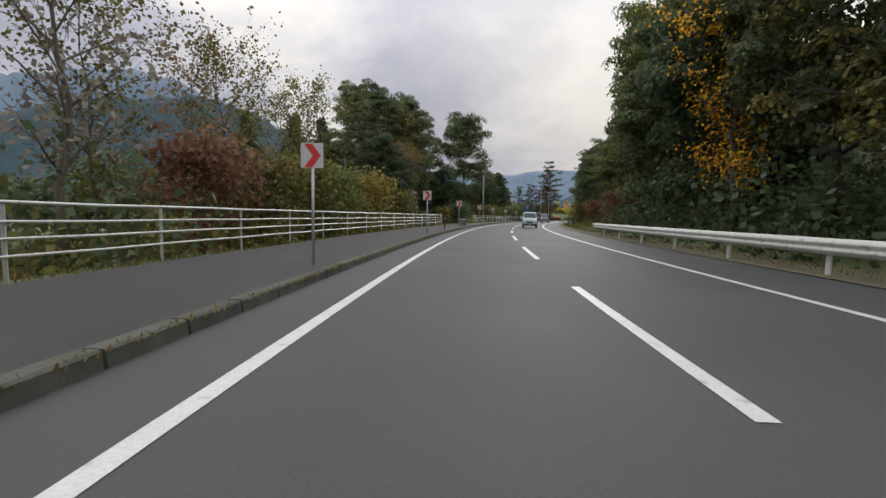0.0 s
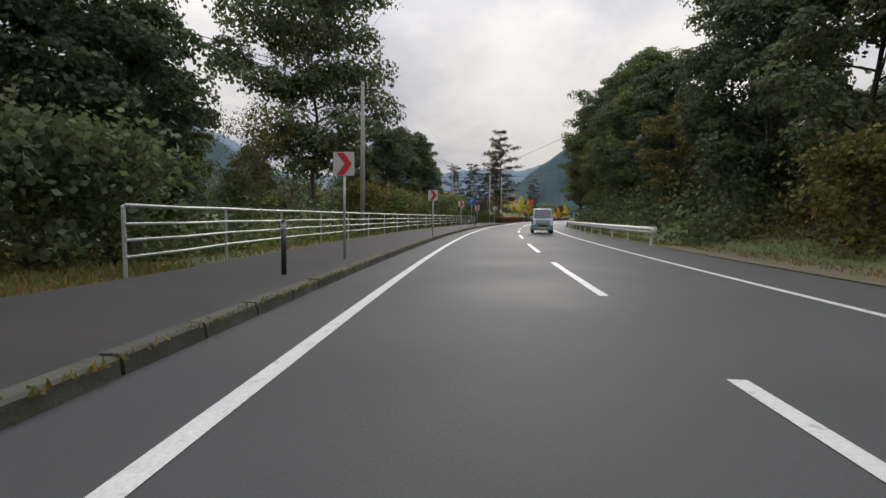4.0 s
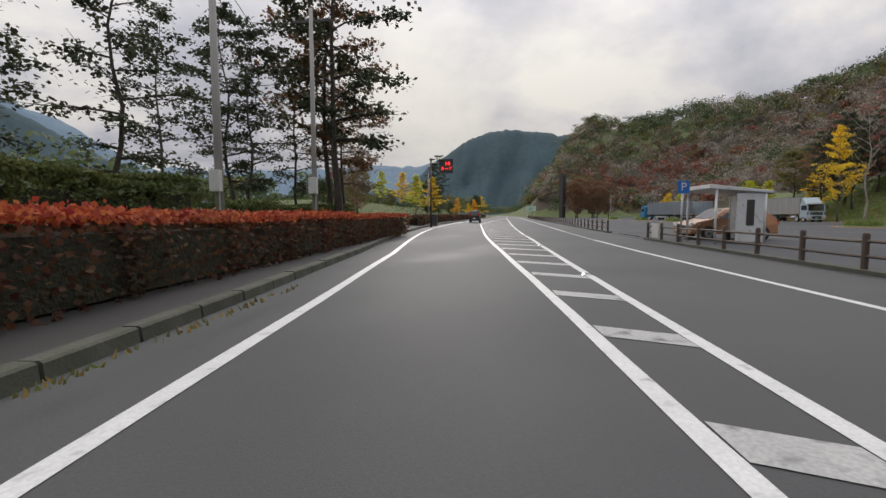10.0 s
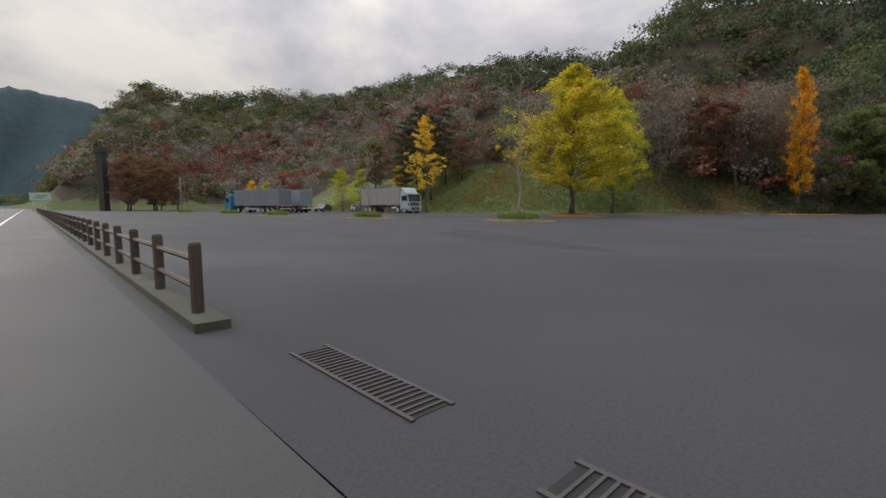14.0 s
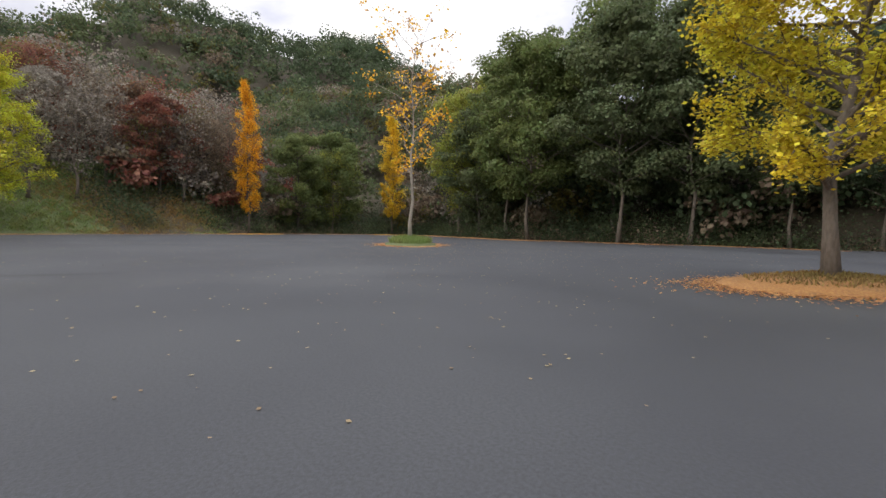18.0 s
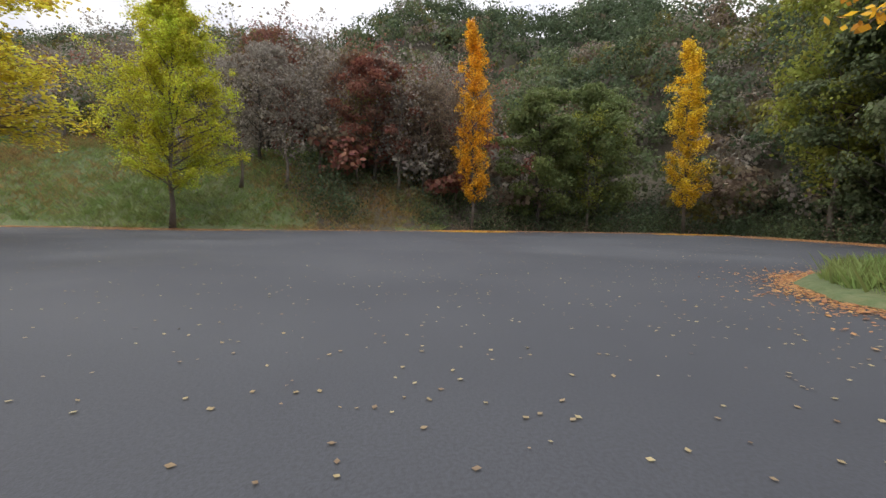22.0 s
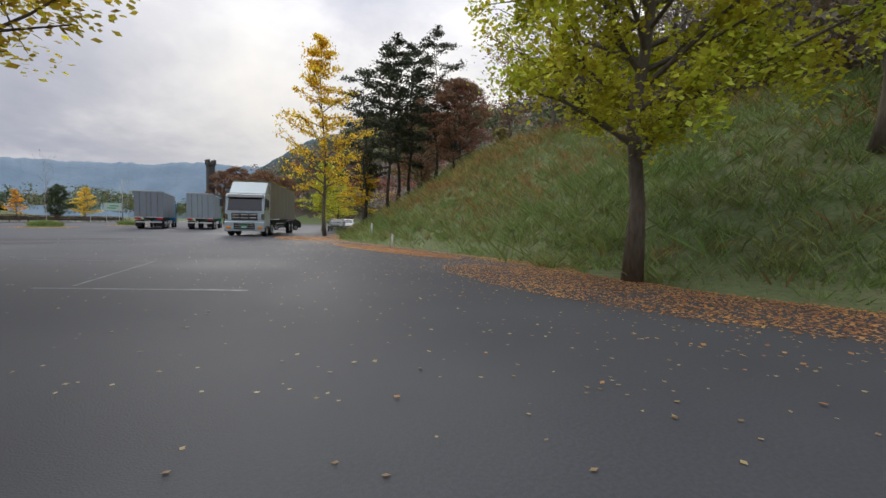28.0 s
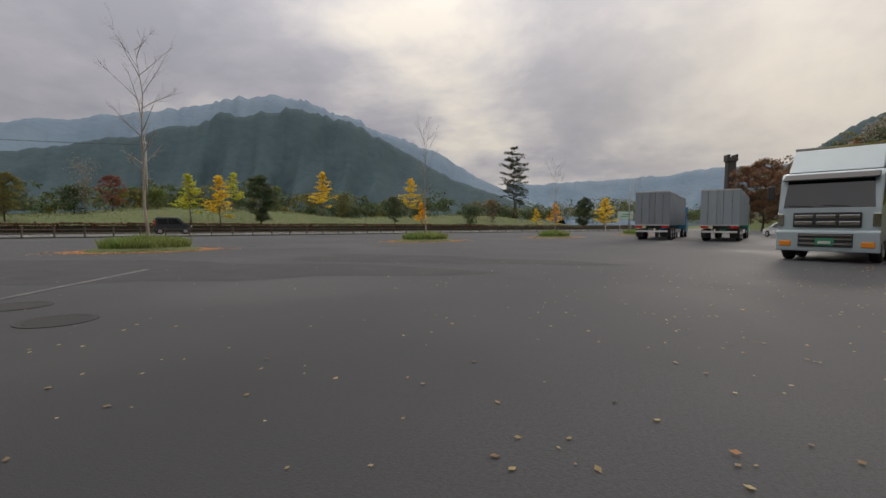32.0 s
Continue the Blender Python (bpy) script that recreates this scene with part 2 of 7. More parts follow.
pole_concrete = material("pole_concrete", (0.30, 0.29, 0.27), 0.8, grain=[(1.2, 0.5, (0.22, 0.21, 0.19))], bump=(30.0, 0.3), stretch=(1, 1, 0.2))
wire_black = material("wire_black", (0.02, 0.02, 0.02), 0.6)
bark = material("bark", (0.13, 0.105, 0.08), 0.9, grain=[(3.0, 0.7, (0.075, 0.06, 0.045)), (14.0, 0.6, (0.2, 0.17, 0.14))], bump=(12.0, 0.9, 0.05), stretch=(1, 1, 0.3))
bark_dark = material("bark_dark", (0.055, 0.045, 0.036), 0.92, grain=[(3.0, 0.7, (0.035, 0.03, 0.025)), (14.0, 0.6, (0.09, 0.075, 0.06))], bump=(12.0, 0.9, 0.05), stretch=(1, 1, 0.3))
bark_pale = material("bark_pale", (0.30, 0.26, 0.21), 0.88, grain=[(3.0, 0.6, (0.2, 0.17, 0.135)), (12.0, 0.5, (0.38, 0.34, 0.29))], bump=(14.0, 0.7, 0.03), stretch=(1, 1, 0.3))


def leaf_mat(name, c, d):
    return material(name, c, 0.6, grain=[(0.55, 0.85, d)], island=0.38, thin=0.42, spec=0.25)


leaf_dark = leaf_mat("leaf_evergreen", (0.105, 0.135, 0.062), (0.145, 0.165, 0.072))
leaf_deep = leaf_mat("leaf_deep_green", (0.066, 0.094, 0.048), (0.090, 0.118, 0.054))
leaf_mid = leaf_mat("leaf_mid_green", (0.125, 0.165, 0.055), (0.18, 0.205, 0.06))
leaf_olive = leaf_mat("leaf_olive", (0.13, 0.125, 0.038), (0.19, 0.155, 0.042))
leaf_pine = leaf_mat("leaf_pine", (0.05, 0.068, 0.04), (0.085, 0.085, 0.048))
leaf_rust = leaf_mat("leaf_rust", (0.25, 0.118, 0.066), (0.18, 0.128, 0.075))
leaf_red = leaf_mat("leaf_red", (0.28, 0.10, 0.07), (0.21, 0.105, 0.075))
leaf_yellow = leaf_mat("leaf_ginkgo_yellow", (0.84, 0.56, 0.04), (0.70, 0.53, 0.05))
leaf_orange = leaf_mat("leaf_ginkgo_orange", (0.86, 0.46, 0.035), (0.70, 0.40, 0.035))
leaf_lime = leaf_mat("leaf_ginkgo_green", (0.46, 0.52, 0.05), (0.64, 0.55, 0.05))
leaf_gold_lime = leaf_mat("leaf_ginkgo_gold_green", (0.72, 0.55, 0.05), (0.54, 0.54, 0.06))
leaf_yellow_green = leaf_mat("leaf_yellow_green", (0.30, 0.30, 0.05), (0.21, 0.25, 0.05))
leaf_mustard = leaf_mat("leaf_mustard", (0.30, 0.225, 0.05), (0.20, 0.18, 0.05))
leaf_maple = leaf_mat("leaf_maple", (0.27, 0.085, 0.055), (0.13, 0.085, 0.06))
leaf_bare = leaf_mat("leaf_bare_twigs", (0.30, 0.262, 0.218), (0.225, 0.20, 0.16))
leaf_brown = leaf_mat("leaf_brown", (0.23, 0.165, 0.115), (0.18, 0.15, 0.10))
forest_floor = material("forest_floor", (0.05, 0.042, 0.03), 0.95, grain=[(0.3, 0.8, (0.06, 0.06, 0.03)), (4.0, 0.7, (0.075, 0.055, 0.036))], bump=(3.0, 0.9, 0.15))
hedge_green = leaf_mat("hedge_green", (0.08, 0.11, 0.035), (0.14, 0.14, 0.045))
hedge_red = leaf_mat("hedge_red", (0.13, 0.05, 0.03), (0.075, 0.05, 0.025))
hedge_red_top = leaf_mat("hedge_red_top", (0.42, 0.09, 0.04), (0.30, 0.08, 0.04))
grass_blade = leaf_mat("grass_blade", (0.095, 0.13, 0.038), (0.16, 0.155, 0.055))
grass_dry = leaf_mat("grass_dry", (0.20, 0.16, 0.06), (0.28, 0.17, 0.06))
bank_green = leaf_mat("bank_green", (0.18, 0.26, 0.075), (0.26, 0.28, 0.095))
bank_dry = leaf_mat("bank_dry", (0.36, 0.22, 0.08), (0.26, 0.20, 0.08))
litter_leaf = leaf_mat("litter_leaf", (0.56, 0.30, 0.125), (0.44, 0.215, 0.09))
pale_leaf = leaf_mat("pale_leaf", (0.42, 0.34, 0.20), (0.32, 0.22, 0.11))
# wood on the nearer mountains, its green turned blue-teal by painted-in haze
hazed_wood = material("hazed_wood", (0.042, 0.070, 0.080), 1.0, grain=[(0.012, 0.8, (0.034, 0.056, 0.066)), (0.06, 0.6, (0.058, 0.086, 0.092))], bump=(0.22, 0.6, 2.5), spec=0.1)
# forest far off: the blue haze of distance is mixed into this colour
haze_blue = material("haze_blue", (0.125, 0.175, 0.225), 1.0, grain=[(0.008, 0.6, (0.165, 0.22, 0.265))], bump=(0.05, 0.8, 6.0), spec=0.1)

# ---- mesh helpers ----


class Shape:
    """Vertices and faces gathered piece by piece."""

    def __init__(self):
        self.v, self.f, self.n = [], [], 0

    def add(self, verts, faces):
        k = self.n
        self.v.extend([tuple(q) for q in verts])
        self.f.extend([tuple(i + k for i in q) for q in faces])
        self.n += len(verts)
        return self

    def box(self, cx, cy, cz, sx, sy, sz, m=None):
        vs = [Vector((cx + sx * a / 2, cy + sy * b / 2, cz + sz * c / 2)) for a in (-1, 1) for b in (-1, 1) for c in (-1, 1)]
        if m:
            vs = [m @ q for q in vs]
        return self.add(vs, [(0, 1, 3, 2), (4, 6, 7, 5), (0, 4, 5, 1), (2, 3, 7, 6), (0, 2, 6, 4), (1, 5, 7, 3)])

    def tube(self, pts, r, sides=8, caps=True):
        """A round bar along points; r: one radius or one for each point."""
        pts = [Vector(q) for q in pts]
        rs = r if isinstance(r, (list, tuple)) else [r] * len(pts)
        vs, fs = [], []
        for i, q in enumerate(pts):
            d = (pts[min(i + 1, len(pts) - 1)] - pts[max(i - 1, 0)]).normalized()
            a = d.orthogonal().normalized() if abs(d.z) > 0.9 else Vector((0, 0, 1)).cross(d).normalized()
            b = d.cross(a)
            vs += [q + (a * math.cos(6.28319 * k / sides) + b * math.sin(6.28319 * k / sides)) * rs[i] for k in range(sides)]
        for i in range(len(pts) - 1):
            for k in range(sides):
                j = (k + 1) % sides
                fs.append((i * sides + k, i * sides + j, (i + 1) * sides + j, (i + 1) * sides + k))
        if caps:
            fs += [tuple(range(sides - 1, -1, -1)), tuple((len(pts) - 1) * sides + k for k in range(sides))]
        return self.add(vs, fs)

    def prism(self, outline, axis, lo, hi, m=None):
        """An outline of (a, b) pairs pushed along an axis: 'x' takes (y, z), 'y' takes (x, z), 'z' takes (x, y)."""
        def at(p, q):
            return {"x": (q, p[0], p[1]), "y": (p[0], q, p[1]), "z": (p[0], p[1], q)}[axis]
        n = len(outline)
        vs = [Vector(at(p, lo)) for p in outline] + [Vector(at(p, hi)) for p in outline]
        if m:
            vs = [m @ q for q in vs]
        fs = [tuple(range(n)), tuple(range(2 * n - 1, n - 1, -1))] + [(i, (i + 1) % n + 0, (i + 1) % n + n, i + n) for i in range(n)]
        return self.add(vs, fs)

    def lathe(self, profile, centre, sides=16, axis="z"):
        """Turns (radius, height) pairs about an axis."""
        vs, fs = [], []
        for r, h in profile:
            for k in range(sides):
                a, b = r * math.cos(6.28319 * k / sides), r * math.sin(6.28319 * k / sides)
                q = {"z": (a, b, h), "x": (h, a, b), "y": (a, h, b)}[axis]
                vs.append(Vector(q) + Vector(centre))
        for i in range(len(profile) - 1):
            for k in range(sides):
                j = (k + 1) % sides
                fs.append((i * sides + k, i * sides + j, (i + 1) * sides + j, (i + 1) * sides + k))
        fs += [tuple(range(sides - 1, -1, -1)), tuple((len(profile) - 1) * sides + k for k in range(sides))]
        return self.add(vs, fs)

    def mesh(self, name, mat, smooth=False, bevel=0.0):
        me = bpy.data.meshes.new(name)
        me.from_pydata(self.v, [], self.f)
        bm = bmesh.new()
        bm.from_mesh(me)
        bmesh.ops.recalc_face_normals(bm, faces=bm.faces)
        if bevel:
            sharp = [e for e in bm.edges if len(e.link_faces) == 2 and e.calc_face_angle(0) > 0.5]
            bmesh.ops.bevel(bm, geom=sharp, offset=bevel, segments=2, profile=0.6, affect="EDGES", clamp_overlap=True)
        bm.to_mesh(me)
        bm.free()
        me.materials.append(mat)
        if smooth:
            me.shade_smooth()
        return me


def part(name, shape, mat, parent=None, label="", smooth=False, bevel=0.0):
    """Links a Shape (or a finished mesh) as one mesh object, under a thing or a part."""
    me = shape if isinstance(shape, bpy.types.Mesh) else shape.mesh(name, mat, smooth, bevel)
    ob = new(name, me)
    if parent is not None:
        ob.parent = parent
    if label:
        tagged(ob, label)
    return ob


def thing(name, label, category, group="", kind="", at=None):
    ob = new(name)
    tagged(ob, label, category, group, kind)
    if at is not None:
        ob.matrix_world = at
    return ob


def quads_mesh(name, mat, corners):
    """A mesh of loose quads from an array (n, 4, 3)."""
    corners = np.asarray(corners, dtype=np.float32)
    n = len(corners)
    me = bpy.data.meshes.new(name)
    me.vertices.add(n * 4)
    me.vertices.foreach_set("co", corners.reshape(-1))
    me.loops.add(n * 4)
    me.loops.foreach_set("vertex_index", np.arange(n * 4, dtype=np.int32))
    me.polygons.add(n)
    me.polygons.foreach_set("loop_start", np.arange(0, n * 4, 4, dtype=np.int32))
    me.update(calc_edges=True)
    me.materials.append(mat)
    return me


def leaf_quads(points, size, rng, aspect=0.6, up=0.0, normals=None):
    """Small leaves at the points, turned at random or, where normals are given, about these. up: 0 any way, 1 lying flat."""
    p = np.asarray(points, dtype=float)
    n = len(p)
    nrm = rng.normal(size=(n, 3))
    if normals is None:
        nrm[:, 2] = np.abs(nrm[:, 2]) + up * 3
    else:
        nrm = nrm * 0.42 + normals
    nrm /= np.linalg.norm(nrm, axis=1)[:, None]
    t = np.cross(nrm, rng.normal(size=(n, 3)))
    t /= np.linalg.norm(t, axis=1)[:, None] + 1e-9
    b = np.cross(nrm, t)
    s = np.asarray(size) * rng.uniform(0.6, 1.35, n)
    t, b = t * s[:, None] * 0.5, b * s[:, None] * 0.5 * aspect
    return np.stack([p - t, p + b * 1.0 - t * 0.1, p + t, p - b * 1.0 - t * 0.1], 1)


# ---- the line of the road ----
STEP = 0.5


def heading(s):
    return float(np.interp(s, [0, 150, 172], [0.0, -23.4, -27.2]))


def _line():
    pts = {0: np.zeros(2)}
    for sgn in (1, -1):
        q = np.zeros(2)
        for k in range(1, 1700 if sgn > 0 else 300):
            h = radians(heading(sgn * (k - 0.5) * STEP))
            q = q + sgn * STEP * np.array([-math.sin(h), math.cos(h)])
            pts[sgn * k] = q
    ks = sorted(pts)
    return np.array(ks) * STEP, np.array([pts[k] for k in ks])


RS, RXY = _line()


def rp(s, off, z=0.0):
    """The place s metres along the road, off metres to the right of its line."""
    h = radians(heading(s))
    x, y = np.interp(s, RS, RXY[:, 0]), np.interp(s, RS, RXY[:, 1])
    return Vector((x + math.cos(h) * off, y + math.sin(h) * off, z))


def rpose(s, off, z=0.0, turn=0.0):
    q = rp(s, off, z)
    return pose(q.x, q.y, q.z, 0, 0, heading(s) + turn)


def road_coords(x, y):
    """s and off of many places."""
    p = np.stack([np.ravel(x), np.ravel(y)], 1)
    s, o = np.zeros(len(p)), np.zeros(len(p))
    for a in range(0, len(p), 4000):
        q = p[a:a + 4000]
        d = ((q[:, None, :] - RXY[None, ::4, :]) ** 2).sum(2)
        i = d.argmin(1) * 4
        h = np.radians(np.interp(RS[i], [0, 150, 172], [0.0, -23.4, -27.2]))
        e = q - RXY[i]
        s[a:a + 4000] = RS[i] - e[:, 0] * np.sin(h) + e[:, 1] * np.cos(h)
        o[a:a + 4000] = e[:, 0] * np.cos(h) + e[:, 1] * np.sin(h)
    return s.reshape(np.shape(x)), o.reshape(np.shape(x))


def strip(name, s0, s1, left, right, z, mat, step=1.5, parent=None, thick=0.0, kind="structure"):
    """A band of the road between two offsets, each a number or rows of (s, off)."""
    def val(q, s):
        return float(np.interp(s, [a for a, _ in q], [b for _, b in q])) if isinstance(q, (list, tuple)) else q
    n = max(1, int((s1 - s0) / step))
    sh = Shape()
    vs, fs = [], []
    for i in range(n + 1):
        s = s0 + (s1 - s0) * i / n
        a, b = rp(s, val(left, s), z), rp(s, val(right, s), z)
        vs += [a, b]
        if thick:
            vs += [a - Vector((0, 0, thick)), b - Vector((0, 0, thick))]
    w = 4 if thick else 2
    for i in range(n):
        k, j = i * w, (i + 1) * w
        fs.append((k, k + 1, j + 1, j))
        if thick:
            fs += [(k, j, j + 2, k + 2), (k + 1, k + 3, j + 3, j + 1)]
    if thick:
        e = n * w
        fs += [(0, 2, 3, 1), (e, e + 1, e + 3, e + 2)]
    sh.add(vs, fs)
    ob = part(name, sh, mat, parent)
    if parent is None:
        tagged(ob, kind=kind)
    return ob

# ---- the lie of the land ----
LOT = [(46.0, 119.0), (60.0, 110.0), (72.0, 113.5), (88.0, 119.0), (104.0, 116.5), (109.0, 119.0), (110.5, 137.0), (107.5, 148.0), (106.3, 158.0), (108.2, 168.0),
       (108.8, 180.0), (113.5, 190.0), (124.0, 210.0), (140.0, 240.0), (156.0, 272.0), (166.0, 300.0)]
LOT_FAR = 330.0                                    # the lot ends here along the road
FENCE_OFF = 7.55
lot_poly = [tuple(rp(133.5, 7.2)[:2])] + LOT + [tuple(rp(LOT_FAR, 60)[:2]), tuple(rp(LOT_FAR, 7.2)[:2])] + [tuple(rp(s, 7.2)[:2]) for s in (300, 250, 210, 190, 172, 165, 158, 150, 144, 138)]


def poly_distance(x, y, poly):
    """Distance to a polygon's edge, below zero inside."""
    px, py = np.ravel(x), np.ravel(y)
    best = np.full(px.shape, 1e9)
    inside = np.zeros(px.shape, bool)
    for (ax, ay), (bx, by) in zip(poly, poly[1:] + poly[:1]):
        dx, dy = bx - ax, by - ay
        t = np.clip(((px - ax) * dx + (py - ay) * dy) / (dx * dx + dy * dy + 1e-9), 0, 1)
        best = np.minimum(best, np.hypot(px - ax - t * dx, py - ay - t * dy))
        cross = (ay > py) != (by > py)
        inside ^= cross & (px < (bx - ax) * (py - ay) / (by - ay + 1e-12) + ax)
    return np.where(inside, -best, best).reshape(np.shape(x))


def wobble(x, y, scale, seed=0.0):
    """Smooth unevenness, about -1 to 1."""
    a, b = x / scale + seed, y / scale - seed * 1.7
    return (np.sin(a + 1.3 * np.sin(b * 0.7 + seed)) + np.sin(b * 1.1 + 1.1 * np.sin(a * 0.8 + 2.0 + seed)) + 0.6 * np.sin(1.9 * a - 1.4 * b) + 0.4 * np.sin(2.7 * b + 1.7 * a)) / 2.6


def ground_z(x, y):
    x, y = np.asarray(x, float), np.asarray(y, float)
    s, off = road_coords(x, y)
    d = poly_distance(x, y, lot_poly)
    side = np.where(off > 0, off - 8.6, 99.0)
    d = np.minimum(d, np.where(s < 140, side, np.where(s > 300, side * 2.5, 1e9)))
    d = np.where(off < 7.2, -1.0, d)
    d = np.where(d > 0, np.maximum(d - 7.0 * np.clip((143 - y) / 14, 0, 1) * (x > 40) * (s > 120), 0.02), d)
    hill = np.interp(d, [0, 0.8, 3, 12, 26, 50, 90, 130, 210, 420, 900], [0, 0.05, 1.2, 6.2, 10.5, 22, 46, 60, 58, 40, 0])
    low = np.interp(s, [20, 36, 60, 82, 90, 115, 135, 150, 190, 210, 232, 255, 290, 330, 360, 450, 650, 900], [0.25, 0.5, 0.55, 0.55, 0.65, 0.95, 1.12, 1.08, 1.12, 1.2, 1.25, 0.97, 0.95, 1.1, 1.18, 1.02, 0.6, 0.1])
    hill = hill * low * (1 + 0.16 * wobble(x, y, 37.0)) + np.clip(d / 60, 0, 1) * 3 * wobble(x, y, 21.0, 2.0)
    for cx, cy, wide, rise in ((143, 92, 21.0, 17.0), (190, 108, 34.0, -5.0), (168, 160, 27.0, -13.0)):
        hill = hill + rise * np.exp(-((x - cx) ** 2 + (y - cy) ** 2) / (2 * wide ** 2)) * np.clip((d - 12) / 30, 0, 1)
    west = -off - 7.6
    fall = -np.clip(west * 0.12, 0, 2.2) * np.interp(s, [150, 185], [1, 0])
    berm = np.interp(west, [1.5, 5, 12, 26, 44, 70], [0, 0.8, 2.5, 2.9, 1.5, 0]) * np.interp(s, [178, 196, 280, 330], [0, 1, 1, 0.3]) * (1 + 0.35 * wobble(x, y, 11.0, 4.0))
    z = np.where(off > 0, np.where(d > 0, hill, 0), np.where(west > 0, fall + berm, 0))
    far = np.hypot(x - 60, y - 150)
    return z * np.interp(far, [500, 1200], [1, 0]) - 0.08


def gz(x, y):
    return float(ground_z(np.array([x]), np.array([y]))[0])


def spaced(lo, hi, step, reach):
    a = list(np.arange(lo, hi + 0.01, step))
    d, q, r, s = step, lo, hi, step
    up, down = [], []
    while r < reach:
        s *= 1.25
        r += s
        up.append(r)
    s = step
    while q > -reach:
        s *= 1.25
        q -= s
        down.append(q)
    return np.array(down[::-1] + a + up)


def build_ground():
    xs, ys = spaced(-30, 235, 2.0, 4500), spaced(-30, 330, 2.0, 4500)
    gx, gy = np.meshgrid(xs, ys)
    z = ground_z(gx, gy)
    me = bpy.data.meshes.new("ground")
    nx, ny = len(xs), len(ys)
    vs = np.stack([gx, gy, z], 2).reshape(-1, 3)
    i = np.arange((ny - 1) * (nx - 1))
    a = (i // (nx - 1)) * nx + i % (nx - 1)
    me.from_pydata(vs.tolist(), [], np.stack([a, a + 1, a + nx + 1, a + nx], 1).tolist())
    me.materials.append(grass_ground)
    me.materials.append(forest_floor)
    cx, cy = (gx[:-1, :-1] + gx[1:, 1:]) / 2, (gy[:-1, :-1] + gy[1:, 1:]) / 2
    s, off = road_coords(cx, cy)
    d = poly_distance(cx, cy, lot_poly)
    wooded = (off > 12) & (off < 260) & (s < 420) & (s > -30) & (d > np.where((cy > 150) & (cy < 235), 16, np.where(cy < 150, 0.3, 5)))
    me.polygons.foreach_set("material_index", wooded.ravel().astype(np.int32))
    me.shade_smooth()
    tagged(new("ground", me), "rough grass and soil rising into a wooded hillside", "ground", kind="structure")


build_ground()

# ---- road, pavement, parking lot ----
LEFT_LINE = [(-40, -1.65), (60, -1.68), (100, -1.65), (130, -1.65), (140, -1.85), (150, -2.25), (157, -2.7), (165, -3.6), (172, -4.4), (182, -5.3), (200, -5.9), (260, -5.6), (330, -4.5), (600, -4.5)]
CENTRE = 1.75
RIGHT_LINE = 4.95
KERB = [(a, b - 1.0) for a, b in LEFT_LINE]
road = strip("road", -40, 600, KERB, 7.2, 0.0, asphalt, 2.0)
tagged(road, "damp grey asphalt road with white lines", "road")
verge = strip("verge", -40, 84, 7.2, 9.6, 0.02, soil, 2.0)
tagged(verge, "narrow earth verge beyond the carriageway", "verge")


def line(name, s0, s1, off, width=0.15, mat=line_paint, z=0.006, step=1.5):
    lo = [(a, b - width / 2) for a, b in off] if isinstance(off, list) else off - width / 2
    hi = [(a, b + width / 2) for a, b in off] if isinstance(off, list) else off + width / 2
    return strip(name, s0, s1, lo, hi, z, mat, step, parent=road)


line("edge_line", -40, 420, LEFT_LINE, 0.16)
line("edge_line", -40, 165, RIGHT_LINE, 0.15)
line("edge_line", 176, 420, RIGHT_LINE, 0.15)
for k in range(26):
    line("short_dash", 165.2 + k * 0.42, 165.2 + k * 0.42 + 0.24, RIGHT_LINE, 0.13)
for s in (-7.5, 2.6, 12.5, 22.4, 32.9, 43.0, 53.0, 61.5, 70.0, 78.4, 88.4, 98.4, 108.5, 118.0):
    line("centre_dash", s, s + 5.0, CENTRE, 0.15, step=1.0)
line("centre_line", 124, 131, [(124, 1.72), (131, 1.56)], 0.15)
HATCH_L = [(131, 1.52), (136, 1.36), (141, 1.22), (149, 1.03), (152, 0.92), (158, 0.6), (165, 0.1), (172, -0.4), (182, -1.1), (198, -2.2), (225, -1.6), (262, 0.6)]
HATCH_R = [(131, 1.60), (136, 1.66), (141, 1.80), (149, 1.99), (152, 2.06), (158, 2.15), (165, 2.15), (172, 1.95), (182, 1.7), (198, 1.5), (225, 1.3), (262, 0.9)]
line("hatch_line", 131, 262, HATCH_L, 0.15)
line("hatch_line", 131, 262, HATCH_R, 0.15)
for k in range(39):
    s = 137.0 + k * 2.15
    a = float(np.interp(s, [q for q, _ in HATCH_L], [q for _, q in HATCH_L]))
    b = float(np.interp(s, [q for q, _ in HATCH_R], [q for _, q in HATCH_R]))
    if b - a < 0.4:
        continue
    lean = 0.34 * (b - a)
    sh = Shape().add([rp(s + lean, a + 0.08, 0.007), rp(s + lean + 0.42, a + 0.08, 0.007), rp(s - lean + 0.42 + 0.3, b - 0.08, 0.007), rp(s - lean + 0.3, b - 0.08, 0.007)], [(0, 3, 2, 1)])
    part("hatch_bar", sh, worn_paint, road)
line("centre_line", 262, 420, 0.75, 0.15)
for s, o in ((129.5, 1.75), (152.5, 2.05), (160.6, 2.15), (168.4, 2.05), (176.3, 1.8), (184.0, 1.65), (118.0, 1.75)):
    q = rp(s, o, 0.006)
    part("road_stud", Shape().prism([(-0.11, 0), (0.11, 0), (0.07, 0.035), (-0.07, 0.035)], "y", -0.06, 0.06, Matrix.Translation(q) @ pose(0, 0, 0, 0, 0, heading(s))), chrome, road)

